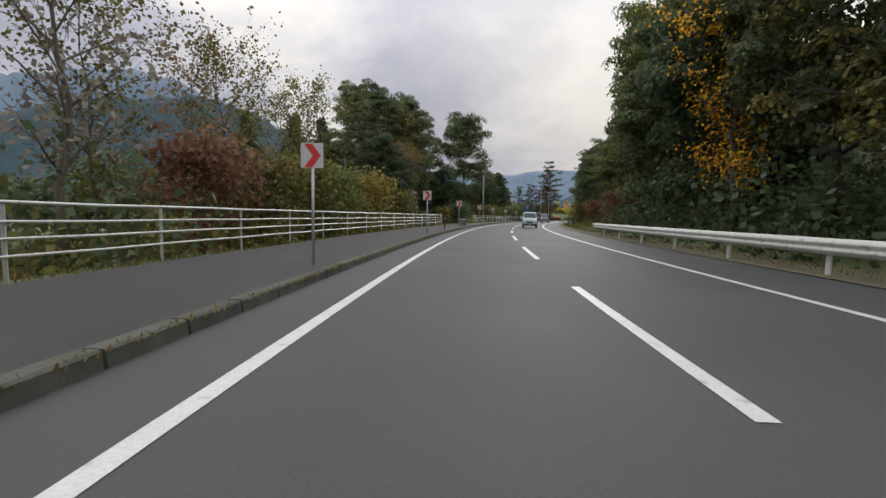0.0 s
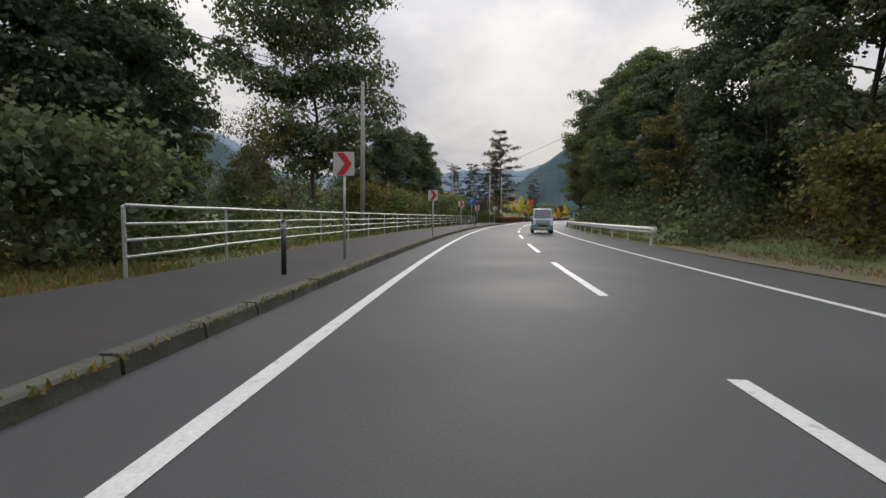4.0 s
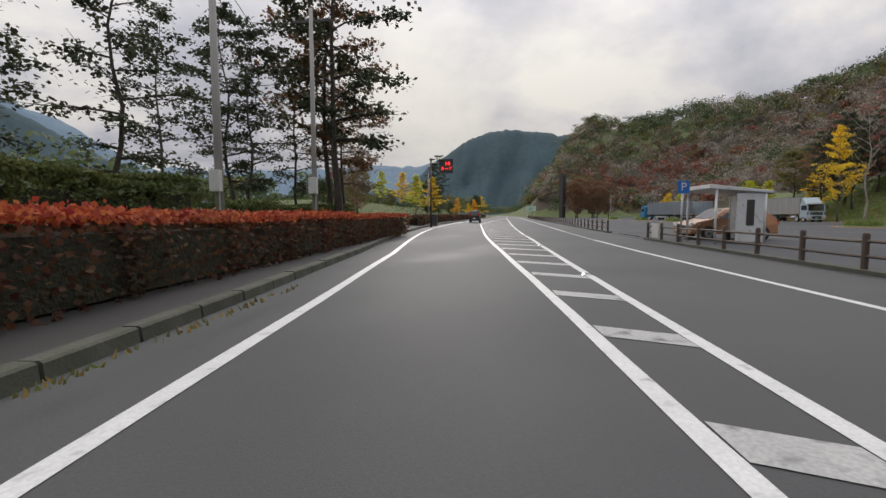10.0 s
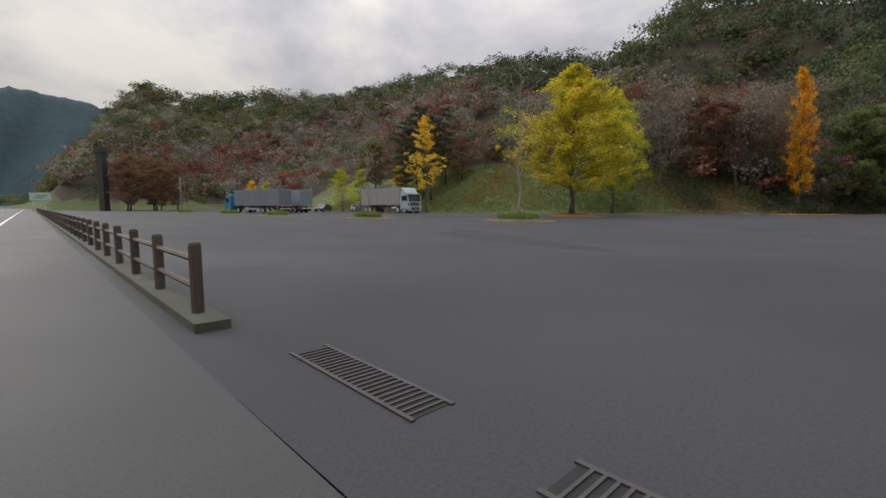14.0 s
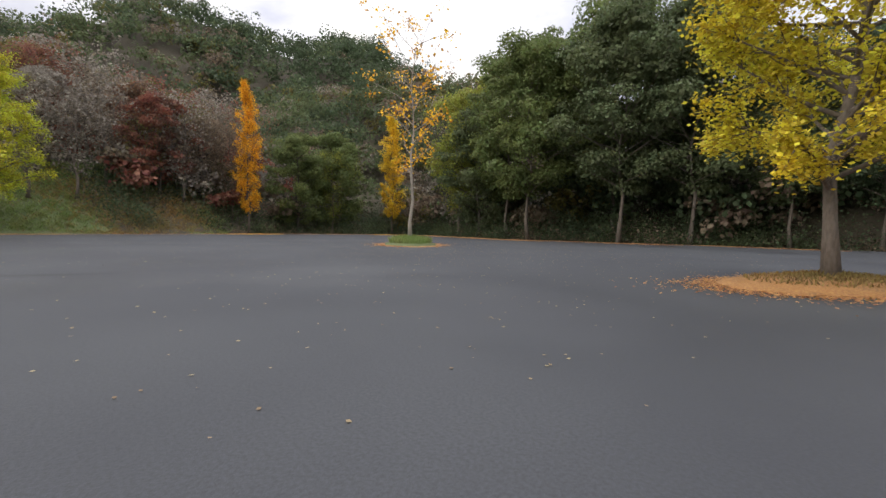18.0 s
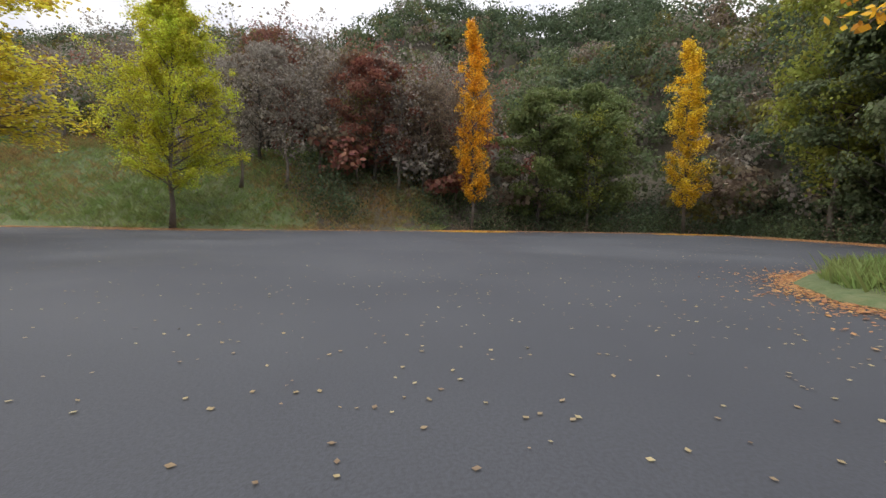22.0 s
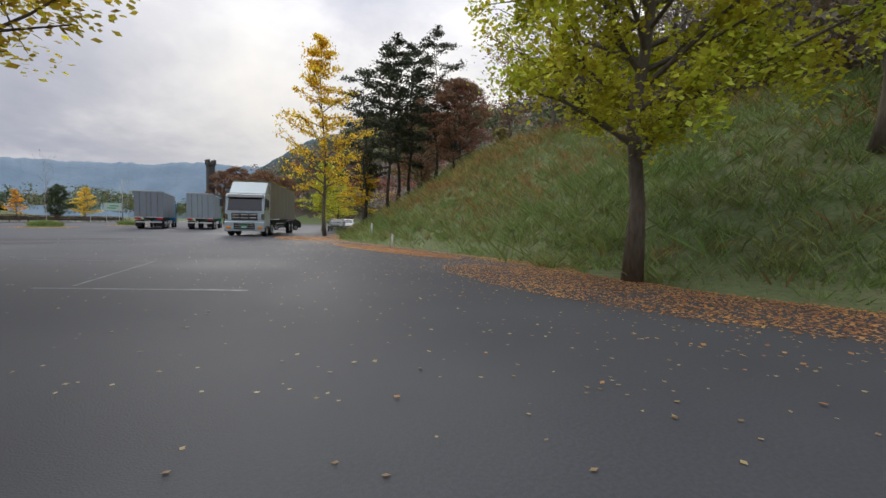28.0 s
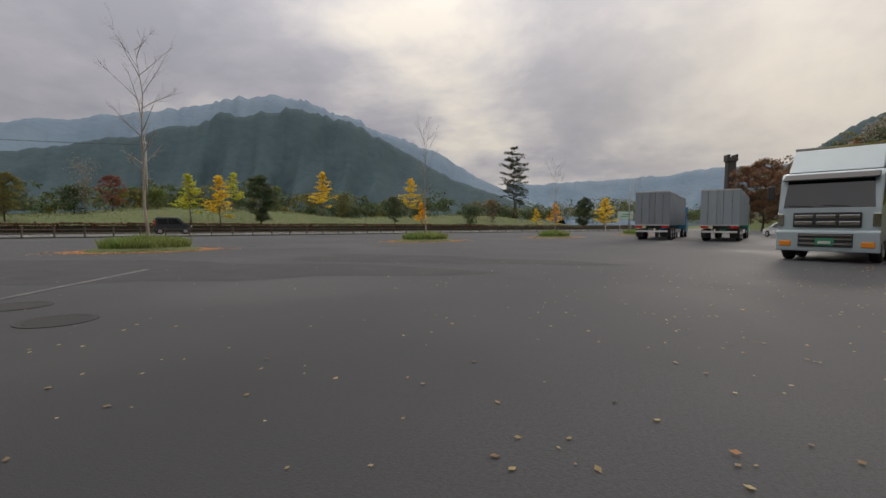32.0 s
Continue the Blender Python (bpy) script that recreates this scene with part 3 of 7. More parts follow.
KERB_IN = [(a, b - 0.20) for a, b in KERB]
WALK_IN = [(-40, -6.55), (60, -6.5), (70, -5.7), (90, -6.2), (138, -6.2), (150, -6.9), (168, -7.2), (180, -8.8), (330, -8.6)]
pavement = strip("pavement", -40, 330, WALK_IN, KERB_IN, 0.12, walk_asphalt, 2.0)
tagged(pavement, "dark asphalt footway behind a mossy kerb", "pavement")


def build_kerb():
    me = Shape().prism([(-0.10, 0), (0.10, 0), (0.085, 0.14), (0.06, 0.16), (-0.10, 0.16)], "y", -0.47, 0.47).mesh("kerb_stone", kerb_stone_mat)
    for k in range(228):
        s = -12 + k * 0.97
        ob = new("kerb_stone", me)
        ob.parent = pavement
        q = rp(s, float(np.interp(s, [a for a, _ in KERB], [b for _, b in KERB])) - 0.10, -0.01 + random.uniform(-0.008, 0.008))
        slope = np.interp(s + 0.5, [a for a, _ in KERB], [b for _, b in KERB]) - np.interp(s - 0.5, [a for a, _ in KERB], [b for _, b in KERB])
        ob.matrix_world = pose(q.x, q.y, q.z, 0, 0, heading(s) - math.degrees(math.atan(slope)))


def build_lot():
    sh = Shape().add([(x, y, 0.0) for x, y in lot_poly], [tuple(range(len(lot_poly)))])
    me = sh.mesh("parking_lot", lot_asphalt)
    bm = bmesh.new()
    bm.from_mesh(me)
    bmesh.ops.triangulate(bm, faces=bm.faces)
    bm.to_mesh(me)
    bm.free()
    ob = new("parking_lot", me)
    tagged(ob, "wide dark asphalt parking lot strewn with leaves", "parking lot", kind="structure")
    return ob


lot = build_lot()

# ---- mountains ----


def mountain(name, label, rows, depth, mat, cx=60.0, cy=150.0, seed=1.0):
    """A range seen from the lot: rows of (bearing in degrees to the left of +y, distance, height)."""
    b0, b1 = rows[0][0], rows[-1][0]
    n = 240
    bs = np.linspace(b0, b1, n)
    dist = np.interp(bs, [r[0] for r in rows], [r[1] for r in rows]) if b1 > b0 else np.interp(-bs, [-r[0] for r in rows], [r[1] for r in rows])
    hh = np.interp(bs, [r[0] for r in rows], [r[2] for r in rows]) if b1 > b0 else np.interp(-bs, [-r[0] for r in rows], [r[2] for r in rows])
    prof = [(-1.0, 0.0), (-0.86, 0.12), (-0.75, 0.22), (-0.62, 0.34), (-0.5, 0.46), (-0.38, 0.60), (-0.25, 0.76), (-0.17, 0.86), (-0.1, 0.93), (0.0, 1.0), (0.35, 0.7), (1.0, 0.0)]
    vs, fs = [], []
    for i in range(n):
        a = radians(bs[i])
        u0 = bs[i] * 0.35 + seed * 7
        ridge = hh[i] * (1 + 0.05 * noise.noise((u0, seed, 0)) + 0.03 * noise.noise((u0 * 3.1, seed, 4)) + 0.016 * noise.noise((u0 * 9, seed, 8)) + 0.012 * noise.noise((u0 * 23, seed, 2)))
        for u, v in prof:
            fold = 0.8 * noise.noise((u0 * 1.1 + u * 1.6, u * 2.0, seed)) + 0.15 * noise.noise((u0 * 3.0 + u * 2.2, u * 4, seed + 3))
            dd = dist[i] + u * depth + (1 - v * 0.85) * 0.30 * depth * fold
            vs.append((cx - math.sin(a) * dd, cy + math.cos(a) * dd, ridge * v * (1 + 0.10 * fold * (1 - v)) - 2))
    k = len(prof)
    for i in range(n - 1):
        for j in range(k - 1):
            fs.append((i * k + j, i * k + j + 1, (i + 1) * k + j + 1, (i + 1) * k + j))
    ob = part(name, Shape().add(vs, fs), mat, smooth=True)
    tagged(ob, label, "mountain", kind="structure")


mountain("mountain_west", "forested mountain with blue haze painted into its colour", [(90, 1700, 99), (76, 1700, 209), (64, 1700, 297), (54, 1700, 363), (46, 1700, 440), (42, 1700, 462), (36, 1750, 435), (29, 1800, 363), (23, 1850, 308), (16, 1900, 176), (8, 1900, 66)], 650, haze_blue, seed=1.0)
mountain("mountain_near_west", "dark wooded mountain with teal haze painted into its colour", [(80, 1050, 67), (66, 1050, 123), (55, 1050, 179), (47, 1050, 230), (39, 1050, 260), (32, 1080, 241), (26, 1120, 185), (20, 1180, 123), (12, 1200, 67), (6, 1200, 22)], 420, hazed_wood, seed=3.0)
mountain("mountain_north", "range beyond the valley with blue haze painted into its colour", [(14, 2600, 230), (4, 2600, 240), (-4, 2500, 250), (-9, 2500, 275), (-15, 2400, 260), (-22, 2300, 330), (-30, 2300, 300), (-50, 2200, 200)], 700, haze_blue, seed=5.0)
mountain("mountain_north_near", "dark wooded slope with haze painted into its colour", [(-8, 1400, 30), (-14, 1400, 110), (-19, 1450, 215), (-24, 1500, 285), (-30, 1500, 275), (-38, 1450, 240), (-50, 1300, 200), (-70, 1200, 160)], 520, hazed_wood, seed=8.0)
mountain("mountain_south", "wooded hills closing the valley", [(95, 1300, 120), (130, 1300, 200), (170, 1400, 180), (210, 1300, 210), (250, 1200, 200), (292, 1200, 160)], 500, hazed_wood, seed=11.0)

# ---- trees ----


def branch_path(p, d, length, rng, bend=0.25, droop=0.0, n=5):
    pts, q, v = [p.copy()], p.copy(), d.copy()
    for i in range(n):
        v = v + rng.normal(size=3) * bend * 0.35 + np.array([0, 0, -droop])
        v /= np.linalg.norm(v)
        q = q + v * length / n
        pts.append(q.copy())
    return pts


def tree_meshes(name, height, crown_r, base, form, leaves, leaf, rng, trunk_r=0.16, limbs=26, spread=0.55, bare=False, tilt=0.9, clump=0.5, wood=bark, lmat=leaf_dark, second=4, layered=False, gap=0.0, puffs=0, puff=0.9, jag=0.28):
    """Trunk with limbs, and a crown of small leaves. form: crown radius as a share of crown_r, over the height from base to top. spread: how far up the limbs point.
    puffs: the leaves sit on that many rounded clumps of radius puff at the ends of the limbs."""
    sh = Shape()
    lean = rng.normal(size=2) * 0.02 * height
    n = 9
    tr = [np.array([lean[0] * (i / n) ** 2 + 0.012 * height * math.sin(i * 1.3) * (0 < i), lean[1] * (i / n) ** 2 + 0.012 * height * math.cos(i * 1.7) * (0 < i), height * 0.97 * i / n]) for i in range(n + 1)]
    rad = [trunk_r * (1.0 - 0.93 * (i / n) ** 0.8) + (0.35 * trunk_r if i == 0 else 0) for i in range(n + 1)]
    sh.tube(tr, rad, 8)

    def on_trunk(h):
        k = np.clip(h / (height * 0.97) * n, 0, n - 1e-6)
        i = int(k)
        return tr[i] + (tr[i + 1] - tr[i]) * (k - i)

    tips = []
    for j in range(limbs):
        u = (j + rng.uniform(0.1, 0.9)) / limbs
        h = base + (height - base) * u * 0.97
        rr = crown_r * float(np.interp(u, [a for a, _ in form], [b for _, b in form])) * rng.uniform(1.0 - jag, 1.08)
        a = j * 2.39996 + rng.uniform(-0.4, 0.4)
        d = np.array([math.cos(a), math.sin(a), spread * rng.uniform(0.6, 1.4)])
        d /= np.linalg.norm(d)
        br = branch_path(on_trunk(h), d, rr / max(0.35, math.hypot(d[0], d[1])), rng, 0.25, 0.06 if layered else 0.0)
        r0 = max(0.018, trunk_r * 0.42 * (1 - 0.75 * u))
        sh.tube(br, [r0 * (1 - 0.85 * k / (len(br) - 1)) for k in range(len(br))], 4, False)
        for k in range(2, len(br)):
            tips.append((br[k], k / (len(br) - 1)))
        for q in range(second):
            k = rng.integers(1, len(br) - 1)
            v = br[k + 1] - br[k]
            v = v / (np.linalg.norm(v) + 1e-9) + rng.normal(size=3) * (0.45 if not layered else np.array([0.6, 0.6, 0.12]))
            v /= np.linalg.norm(v)
            sb = branch_path(br[k], v, rr * rng.uniform(0.25, 0.5), rng, 0.35, 0.02, 3)
            sh.tube(sb, [r0 * 0.4, r0 * 0.28, r0 * 0.18, r0 * 0.08], 3, False)
            for w in sb[1:]:
                tips.append((w, 0.9))
            if bare:
                for _ in range(3):
                    v2 = v + rng.normal(size=3) * 0.5 + np.array([0, 0, 0.25])
                    v2 /= np.linalg.norm(v2)
                    tb = branch_path(sb[rng.integers(1, 4)], v2, rr * 0.22, rng, 0.4, 0, 2)
                    sh.tube(tb, [r0 * 0.16, r0 * 0.1, r0 * 0.05], 3, False)
                    tips.append((tb[-1], 1.0))
    if not bare:
        tips += [(on_trunk(height * f), 1.0) for f in (0.86, 0.9, 0.94, 0.98)]
    trunk = sh.mesh(name + "_trunk", wood, smooth=True)
    crown = None
    if leaves and puffs:
        ends = np.array([t[0] for t in tips if t[1] > 0.55])
        c = ends[rng.integers(0, len(ends), puffs)] + rng.normal(size=(puffs, 3)) * 0.25
        r = puff * rng.uniform(0.65, 1.35, puffs)
        k = rng.integers(0, puffs, leaves)
        d = rng.normal(size=(leaves, 3))
        d /= np.linalg.norm(d, axis=1)[:, None]
        d[:, 2] = np.where(d[:, 2] < -0.25, -d[:, 2], d[:, 2])
        pts = c[k] + d * r[k][:, None] * rng.uniform(0.72, 1.12, (leaves, 1)) * np.array([1, 1, 0.72])
        crown = quads_mesh(name + "_crown", lmat, leaf_quads(pts, leaf, rng, 0.75, normals=d))
    elif leaves:
        tp = np.array([t[0] for t in tips])
        if gap:
            tp = tp[rng.uniform(size=len(tp)) > gap]
        idx = rng.integers(0, len(tp), leaves)
        sg = clump * rng.uniform(0.35, 1.0, len(tp))[idx]
        off = rng.normal(size=(leaves, 3)) * sg[:, None]
        if layered:
            off[:, 2] *= 0.45
        pts = tp[idx] + off
        pts[:, 2] = np.maximum(pts[:, 2], base * 0.8)
        crown = quads_mesh(name + "_crown", lmat, leaf_quads(pts, leaf, rng, 0.75, 0.25 if layered or jag > 0.3 else 0.0))
    return trunk, crown


ROUND = [(0, 0.45), (0.15, 0.85), (0.4, 1.0), (0.65, 0.85), (0.85, 0.55), (1, 0.2)]
CONE = [(0, 0.7), (0.12, 1.0), (0.4, 0.74), (0.7, 0.4), (1, 0.06)]
COLUMN = [(0, 0.8), (0.12, 1.0), (0.3, 0.85), (0.42, 1.0), (0.6, 0.72), (0.75, 0.62), (0.88, 0.34), (1, 0.05)]
GINKGO = [(0, 0.75), (0.12, 1.0), (0.35, 0.95), (0.6, 0.66), (0.85, 0.32), (1, 0.08)]
FLAT = [(0, 0.35), (0.4, 0.7), (0.7, 1.0), (0.9, 0.8), (1, 0.4)]
PINE = [(0, 0.5), (0.2, 1.0), (0.5, 0.8), (0.8, 0.6), (1, 0.25)]

KINDS = {}


def kind_of_tree(key, *args, **kw):
    rng = np.random.default_rng(len(KINDS) * 17 + 5)
    KINDS[key] = tree_meshes(key, *args, rng=rng, **kw)


kind_of_tree("evergreen", 12.0, 4.3, 1.0, ROUND, 27000, 0.22, second=2, limbs=36, trunk_r=0.2, wood=bark_dark, lmat=leaf_dark, puffs=190, puff=0.92)
kind_of_tree("evergreen_tall", 16.0, 4.5, 3.0, ROUND, 32000, 0.22, second=2, limbs=46, trunk_r=0.22, wood=bark_dark, lmat=leaf_dark, puffs=220, puff=0.95)
kind_of_tree("cedar", 15.0, 3.1, 1.6, CONE, 7500, 0.30, limbs=46, clump=0.38, spread=0.15, trunk_r=0.22, wood=bark_dark, lmat=leaf_deep)
kind_of_tree("pine", 14.0, 3.6, 3.5, PINE, 7200, 0.19, limbs=30, clump=0.34, spread=0.35, trunk_r=0.17, wood=bark_dark, lmat=leaf_pine, layered=True, gap=0.25)
kind_of_tree("pine_thin", 12.5, 2.6, 3.0, PINE, 3800, 0.17, limbs=24, clump=0.34, spread=0.3, trunk_r=0.13, wood=bark_dark, lmat=leaf_pine, layered=True, gap=0.35)
kind_of_tree("ginkgo_full", 11.5, 4.3, 1.5, GINKGO, 11000, 0.19, limbs=40, clump=0.46, spread=0.45, trunk_r=0.19, wood=bark, lmat=leaf_lime, layered=True)
kind_of_tree("ginkgo_small", 8.0, 2.5, 1.6, CONE, 3600, 0.22, limbs=26, clump=0.28, spread=0.42, trunk_r=0.12, wood=bark, lmat=leaf_yellow, layered=True, gap=0.18)
kind_of_tree("ginkgo_column", 16.5, 2.1, 1.6, COLUMN, 17000, 0.17, limbs=58, clump=0.24, spread=0.95, trunk_r=0.13, gap=0.22, jag=0.5, wood=bark, lmat=leaf_orange)
kind_of_tree("ginkgo_fine", 16.2, 5.0, 2.6, GINKGO, 80000, 0.13, limbs=74, clump=0.30, spread=0.55, trunk_r=0.19, wood=bark, lmat=leaf_lime, second=6, gap=0.3, jag=0.45)
kind_of_tree("ginkgo_open", 13.0, 4.0, 2.5, GINKGO, 9000, 0.19, limbs=38, clump=0.34, spread=0.5, trunk_r=0.17, wood=bark, lmat=leaf_yellow, layered=True, gap=0.22)
kind_of_tree("broad_autumn", 10.0, 4.2, 1.0, ROUND, 16000, 0.17, limbs=34, trunk_r=0.17, wood=bark_dark, lmat=leaf_rust, puffs=130, puff=0.72)
kind_of_tree("thin_autumn", 11.0, 3.4, 2.0, FLAT, 3600, 0.17, limbs=26, clump=0.45, spread=0.9, trunk_r=0.13, wood=bark, lmat=leaf_olive, gap=0.2)
kind_of_tree("bare", 9.5, 2.2, 2.6, FLAT, 0, 0.2, limbs=20, spread=0.9, bare=True, trunk_r=0.085, wood=bark_pale, second=5)
kind_of_tree("bare_wood", 10.0, 3.2, 2.2, FLAT, 900, 0.22, limbs=24, spread=1.0, bare=True, trunk_r=0.13, wood=bark, lmat=leaf_bare, second=5, clump=0.5)
kind_of_tree("bare_few", 9.5, 2.2, 3.0, FLAT, 1100, 0.13, limbs=22, spread=0.9, bare=True, trunk_r=0.085, wood=bark_pale, lmat=leaf_orange, second=5, clump=0.22, gap=0.8)
kind_of_tree("bush", 3.2, 2.0, 0.25, ROUND, 2600, 0.20, limbs=22, clump=0.42, spread=0.8, trunk_r=0.06, wood=bark_dark, lmat=leaf_mid)
kind_of_tree("tall_trunk", 20.0, 3.7, 6.0, ROUND, 15000, 0.21, second=3, limbs=40, trunk_r=0.14, wood=bark_pale, lmat=leaf_dark, puffs=105, puff=0.8)
kind_of_tree("shade_tree", 15.0, 4.9, 3.4, ROUND, 36000, 0.21, second=2, limbs=46, trunk_r=0.15, wood=bark, lmat=leaf_mid, puffs=230, puff=1.0)


def tree(key, x, y, size=1.0, leaf=None, label="", category="tree", group="", name="tree", wide=1.0, turn=None, z=None):
    trunk, crown = KINDS[key]
    zz = gz(x, y) if z is None else z
    rot = random.uniform(0, 360) if turn is None else turn
    ob = thing(name, label, category, group, at=pose(x, y, zz, 0, 0, rot) @ Matrix.Diagonal((size * wide, size * wide, size, 1)))
    part("trunk", trunk, None, ob)
    if crown:
        c = part("crown", crown, None, ob)
        if leaf is not None:
            c.material_slots[0].link = "OBJECT"
            c.material_slots[0].material = leaf
    return ob


def rtree(key, s, off, *a, **kw):
    q = rp(s, off)
    return tree(key, q.x, q.y, *a, **kw)


# trees along the left of the road
LEFT_WOOD = [
    ("thin_autumn", 6, -12.5, 1.0, leaf_olive), ("bare_wood", 12, -12.0, 1.15, None), ("thin_autumn", 14.5, -13.5, 0.9, leaf_olive), ("thin_autumn", 19, -11.5, 0.8, leaf_olive),
    ("bare_wood", 22, -15, 1.0, leaf_rust), ("thin_autumn", 27, -11.0, 0.85, leaf_olive), ("thin_autumn", 30, -15, 0.95, leaf_olive), ("bush", 24, -10, 1.2, leaf_olive), ("bush", 16, -10.5, 1.2, leaf_rust), ("bush", 20, -10, 1.1, leaf_olive), ("bush", 28.5, -10.5, 1.3, leaf_mid), ("bush", 33.5, -9.6, 1.25, leaf_mustard),
    ("evergreen", 36, -21, 0.5, leaf_deep), ("pine", 44.5, -14, 0.8, None), ("cedar", 50, -25, 1.0, None), ("cedar", 54, -27, 1.1, None), ("cedar", 47, -29, 1.0, None), ("tall_trunk", 54, -18.5, 0.9, None),
    ("bush", 46.5, -10.6, 1.15, leaf_olive), ("evergreen", 49, -13, 0.85, leaf_deep), ("thin_autumn", 52.5, -12.5, 0.9, leaf_rust), ("tall_trunk", 57.5, -15.5, 0.95, None), ("tall_trunk", 60.5, -18.0, 1.05, None), ("tall_trunk", 63.0, -15.8, 0.9, leaf_mid), ("tall_trunk", 65.5, -18.5, 1.05, None), ("tall_trunk", 68.0, -16.5, 0.95, None), ("tall_trunk", 71.0, -19.0, 1.1, None), ("tall_trunk", 74.0, -16.5, 1.0, None), ("tall_trunk", 62.5, -22.0, 1.1, leaf_mid), ("tall_trunk", 69.0, -23.0, 1.15, None), ("thin_autumn", 56.0, -13.0, 0.95, leaf_mustard), ("evergreen_tall", 74, -25, 1.0, leaf_mid), ("evergreen", 67, -20.5, 0.7, None), ("evergreen", 60, -24, 1.0, None), ("evergreen", 66, -26, 1.05, None), ("evergreen", 72, -24, 0.95, leaf_deep), ("cedar", 63, -28, 1.1, None), ("cedar", 70, -28, 1.15, None), ("cedar", 57, -25, 1.1, None), ("tall_trunk", 59.0, -14.2, 0.85, leaf_olive), ("tall_trunk", 64.5, -14.4, 0.95, None), ("tall_trunk", 66.8, -15.0, 0.9, None), ("tall_trunk", 69.8, -15.2, 0.95, None),
    ("bush", 68.5, -10.6, 0.8, leaf_mustard), ("bush", 72.5, -8.6, 0.9, leaf_dark), ("evergreen", 77, -12.5, 0.8, leaf_deep), ("bush", 71, -9.0, 0.9, leaf_dark),
    ("evergreen", 79, -16, 0.8, None), ("evergreen", 85, -18, 0.8, leaf_mid), ("thin_autumn", 90, -15, 0.75, leaf_olive), ("shade_tree", 97, -14.5, 1.52, leaf_dark), ("evergreen", 95, -19, 0.6, leaf_dark), ("bare_wood", 98, -17, 0.85, None), 
    ("bush", 96, -10, 1.1, leaf_olive), ("bush", 101, -9.5, 1.0, leaf_mid), ("bush", 106, -10, 1.1, leaf_olive), ("bush", 111, -9.4, 0.9, leaf_mid), ("bush", 116, -9.6, 1.1, leaf_dark), ("bush", 121, -9.2, 1.1, leaf_mid), ("bush", 126, -9.6, 1.25, leaf_mid), ("bush", 130.5, -9.3, 1.2, leaf_mid),
    ("evergreen_tall", 114, -18, 0.66, None), ("evergreen_tall", 118, -16, 0.82, leaf_deep), ("evergreen_tall", 124, -16.5, 0.88, None), ("evergreen_tall", 130, -16, 0.9, leaf_deep), ("cedar", 127, -19, 0.95, None), ("evergreen_tall", 136, -17, 0.88, None), ("evergreen", 141, -17, 0.85, leaf_deep),
    ("bush", 135, -11, 1.0, leaf_dark), ("thin_autumn", 143, -13.5, 0.55, leaf_yellow),
    ("pine", 150, -19, 0.9, None), ("pine_thin", 154, -15.5, 1.0, None), ("pine_thin", 157, -17, 1.05, None), ("pine_thin", 159.5, -14, 1.1, None), ("pine_thin", 164, -16, 0.95, None), ("pine", 168, -15, 0.95, None), ("pine_thin", 166, -12.5, 0.95, None), ("pine", 171.3, -9.9, 1.6, None), ("pine", 174.5, -11.8, 1.4, leaf_rust), ("pine_thin", 172, -13, 1.0, None), ("pine", 178, -12, 1.0, leaf_brown),
    ("thin_autumn", 187, -14, 0.62, leaf_rust), ("broad_autumn", 196, -17, 0.5, leaf_olive), ("bare_wood", 203, -20, 0.6, None),
]
for key, s, o, size, leaf in LEFT_WOOD:
    what = {"evergreen": "rounded evergreen tree with dense dark foliage", "evergreen_tall": "tall evergreen tree with a bare lower trunk", "cedar": "dark conical cedar", "shade_tree": "tall broad evergreen tree", "tall_trunk": "tall slender tree with a long bare pale trunk", "pine": "tall open pine with layered branches", "pine_thin": "slender sparse pine",
            "thin_autumn": "slender tree with thinning olive autumn leaves", "broad_autumn": "broad tree in brown autumn leaf", "bare_wood": "leafless grey-brown tree", "bush": "leafy roadside shrub"}[key]
    rtree(key, s, o, size, leaf, what + " beside the road", "shrub" if key == "bush" else "tree", "roadside trees", "shrub" if key == "bush" else "tree")

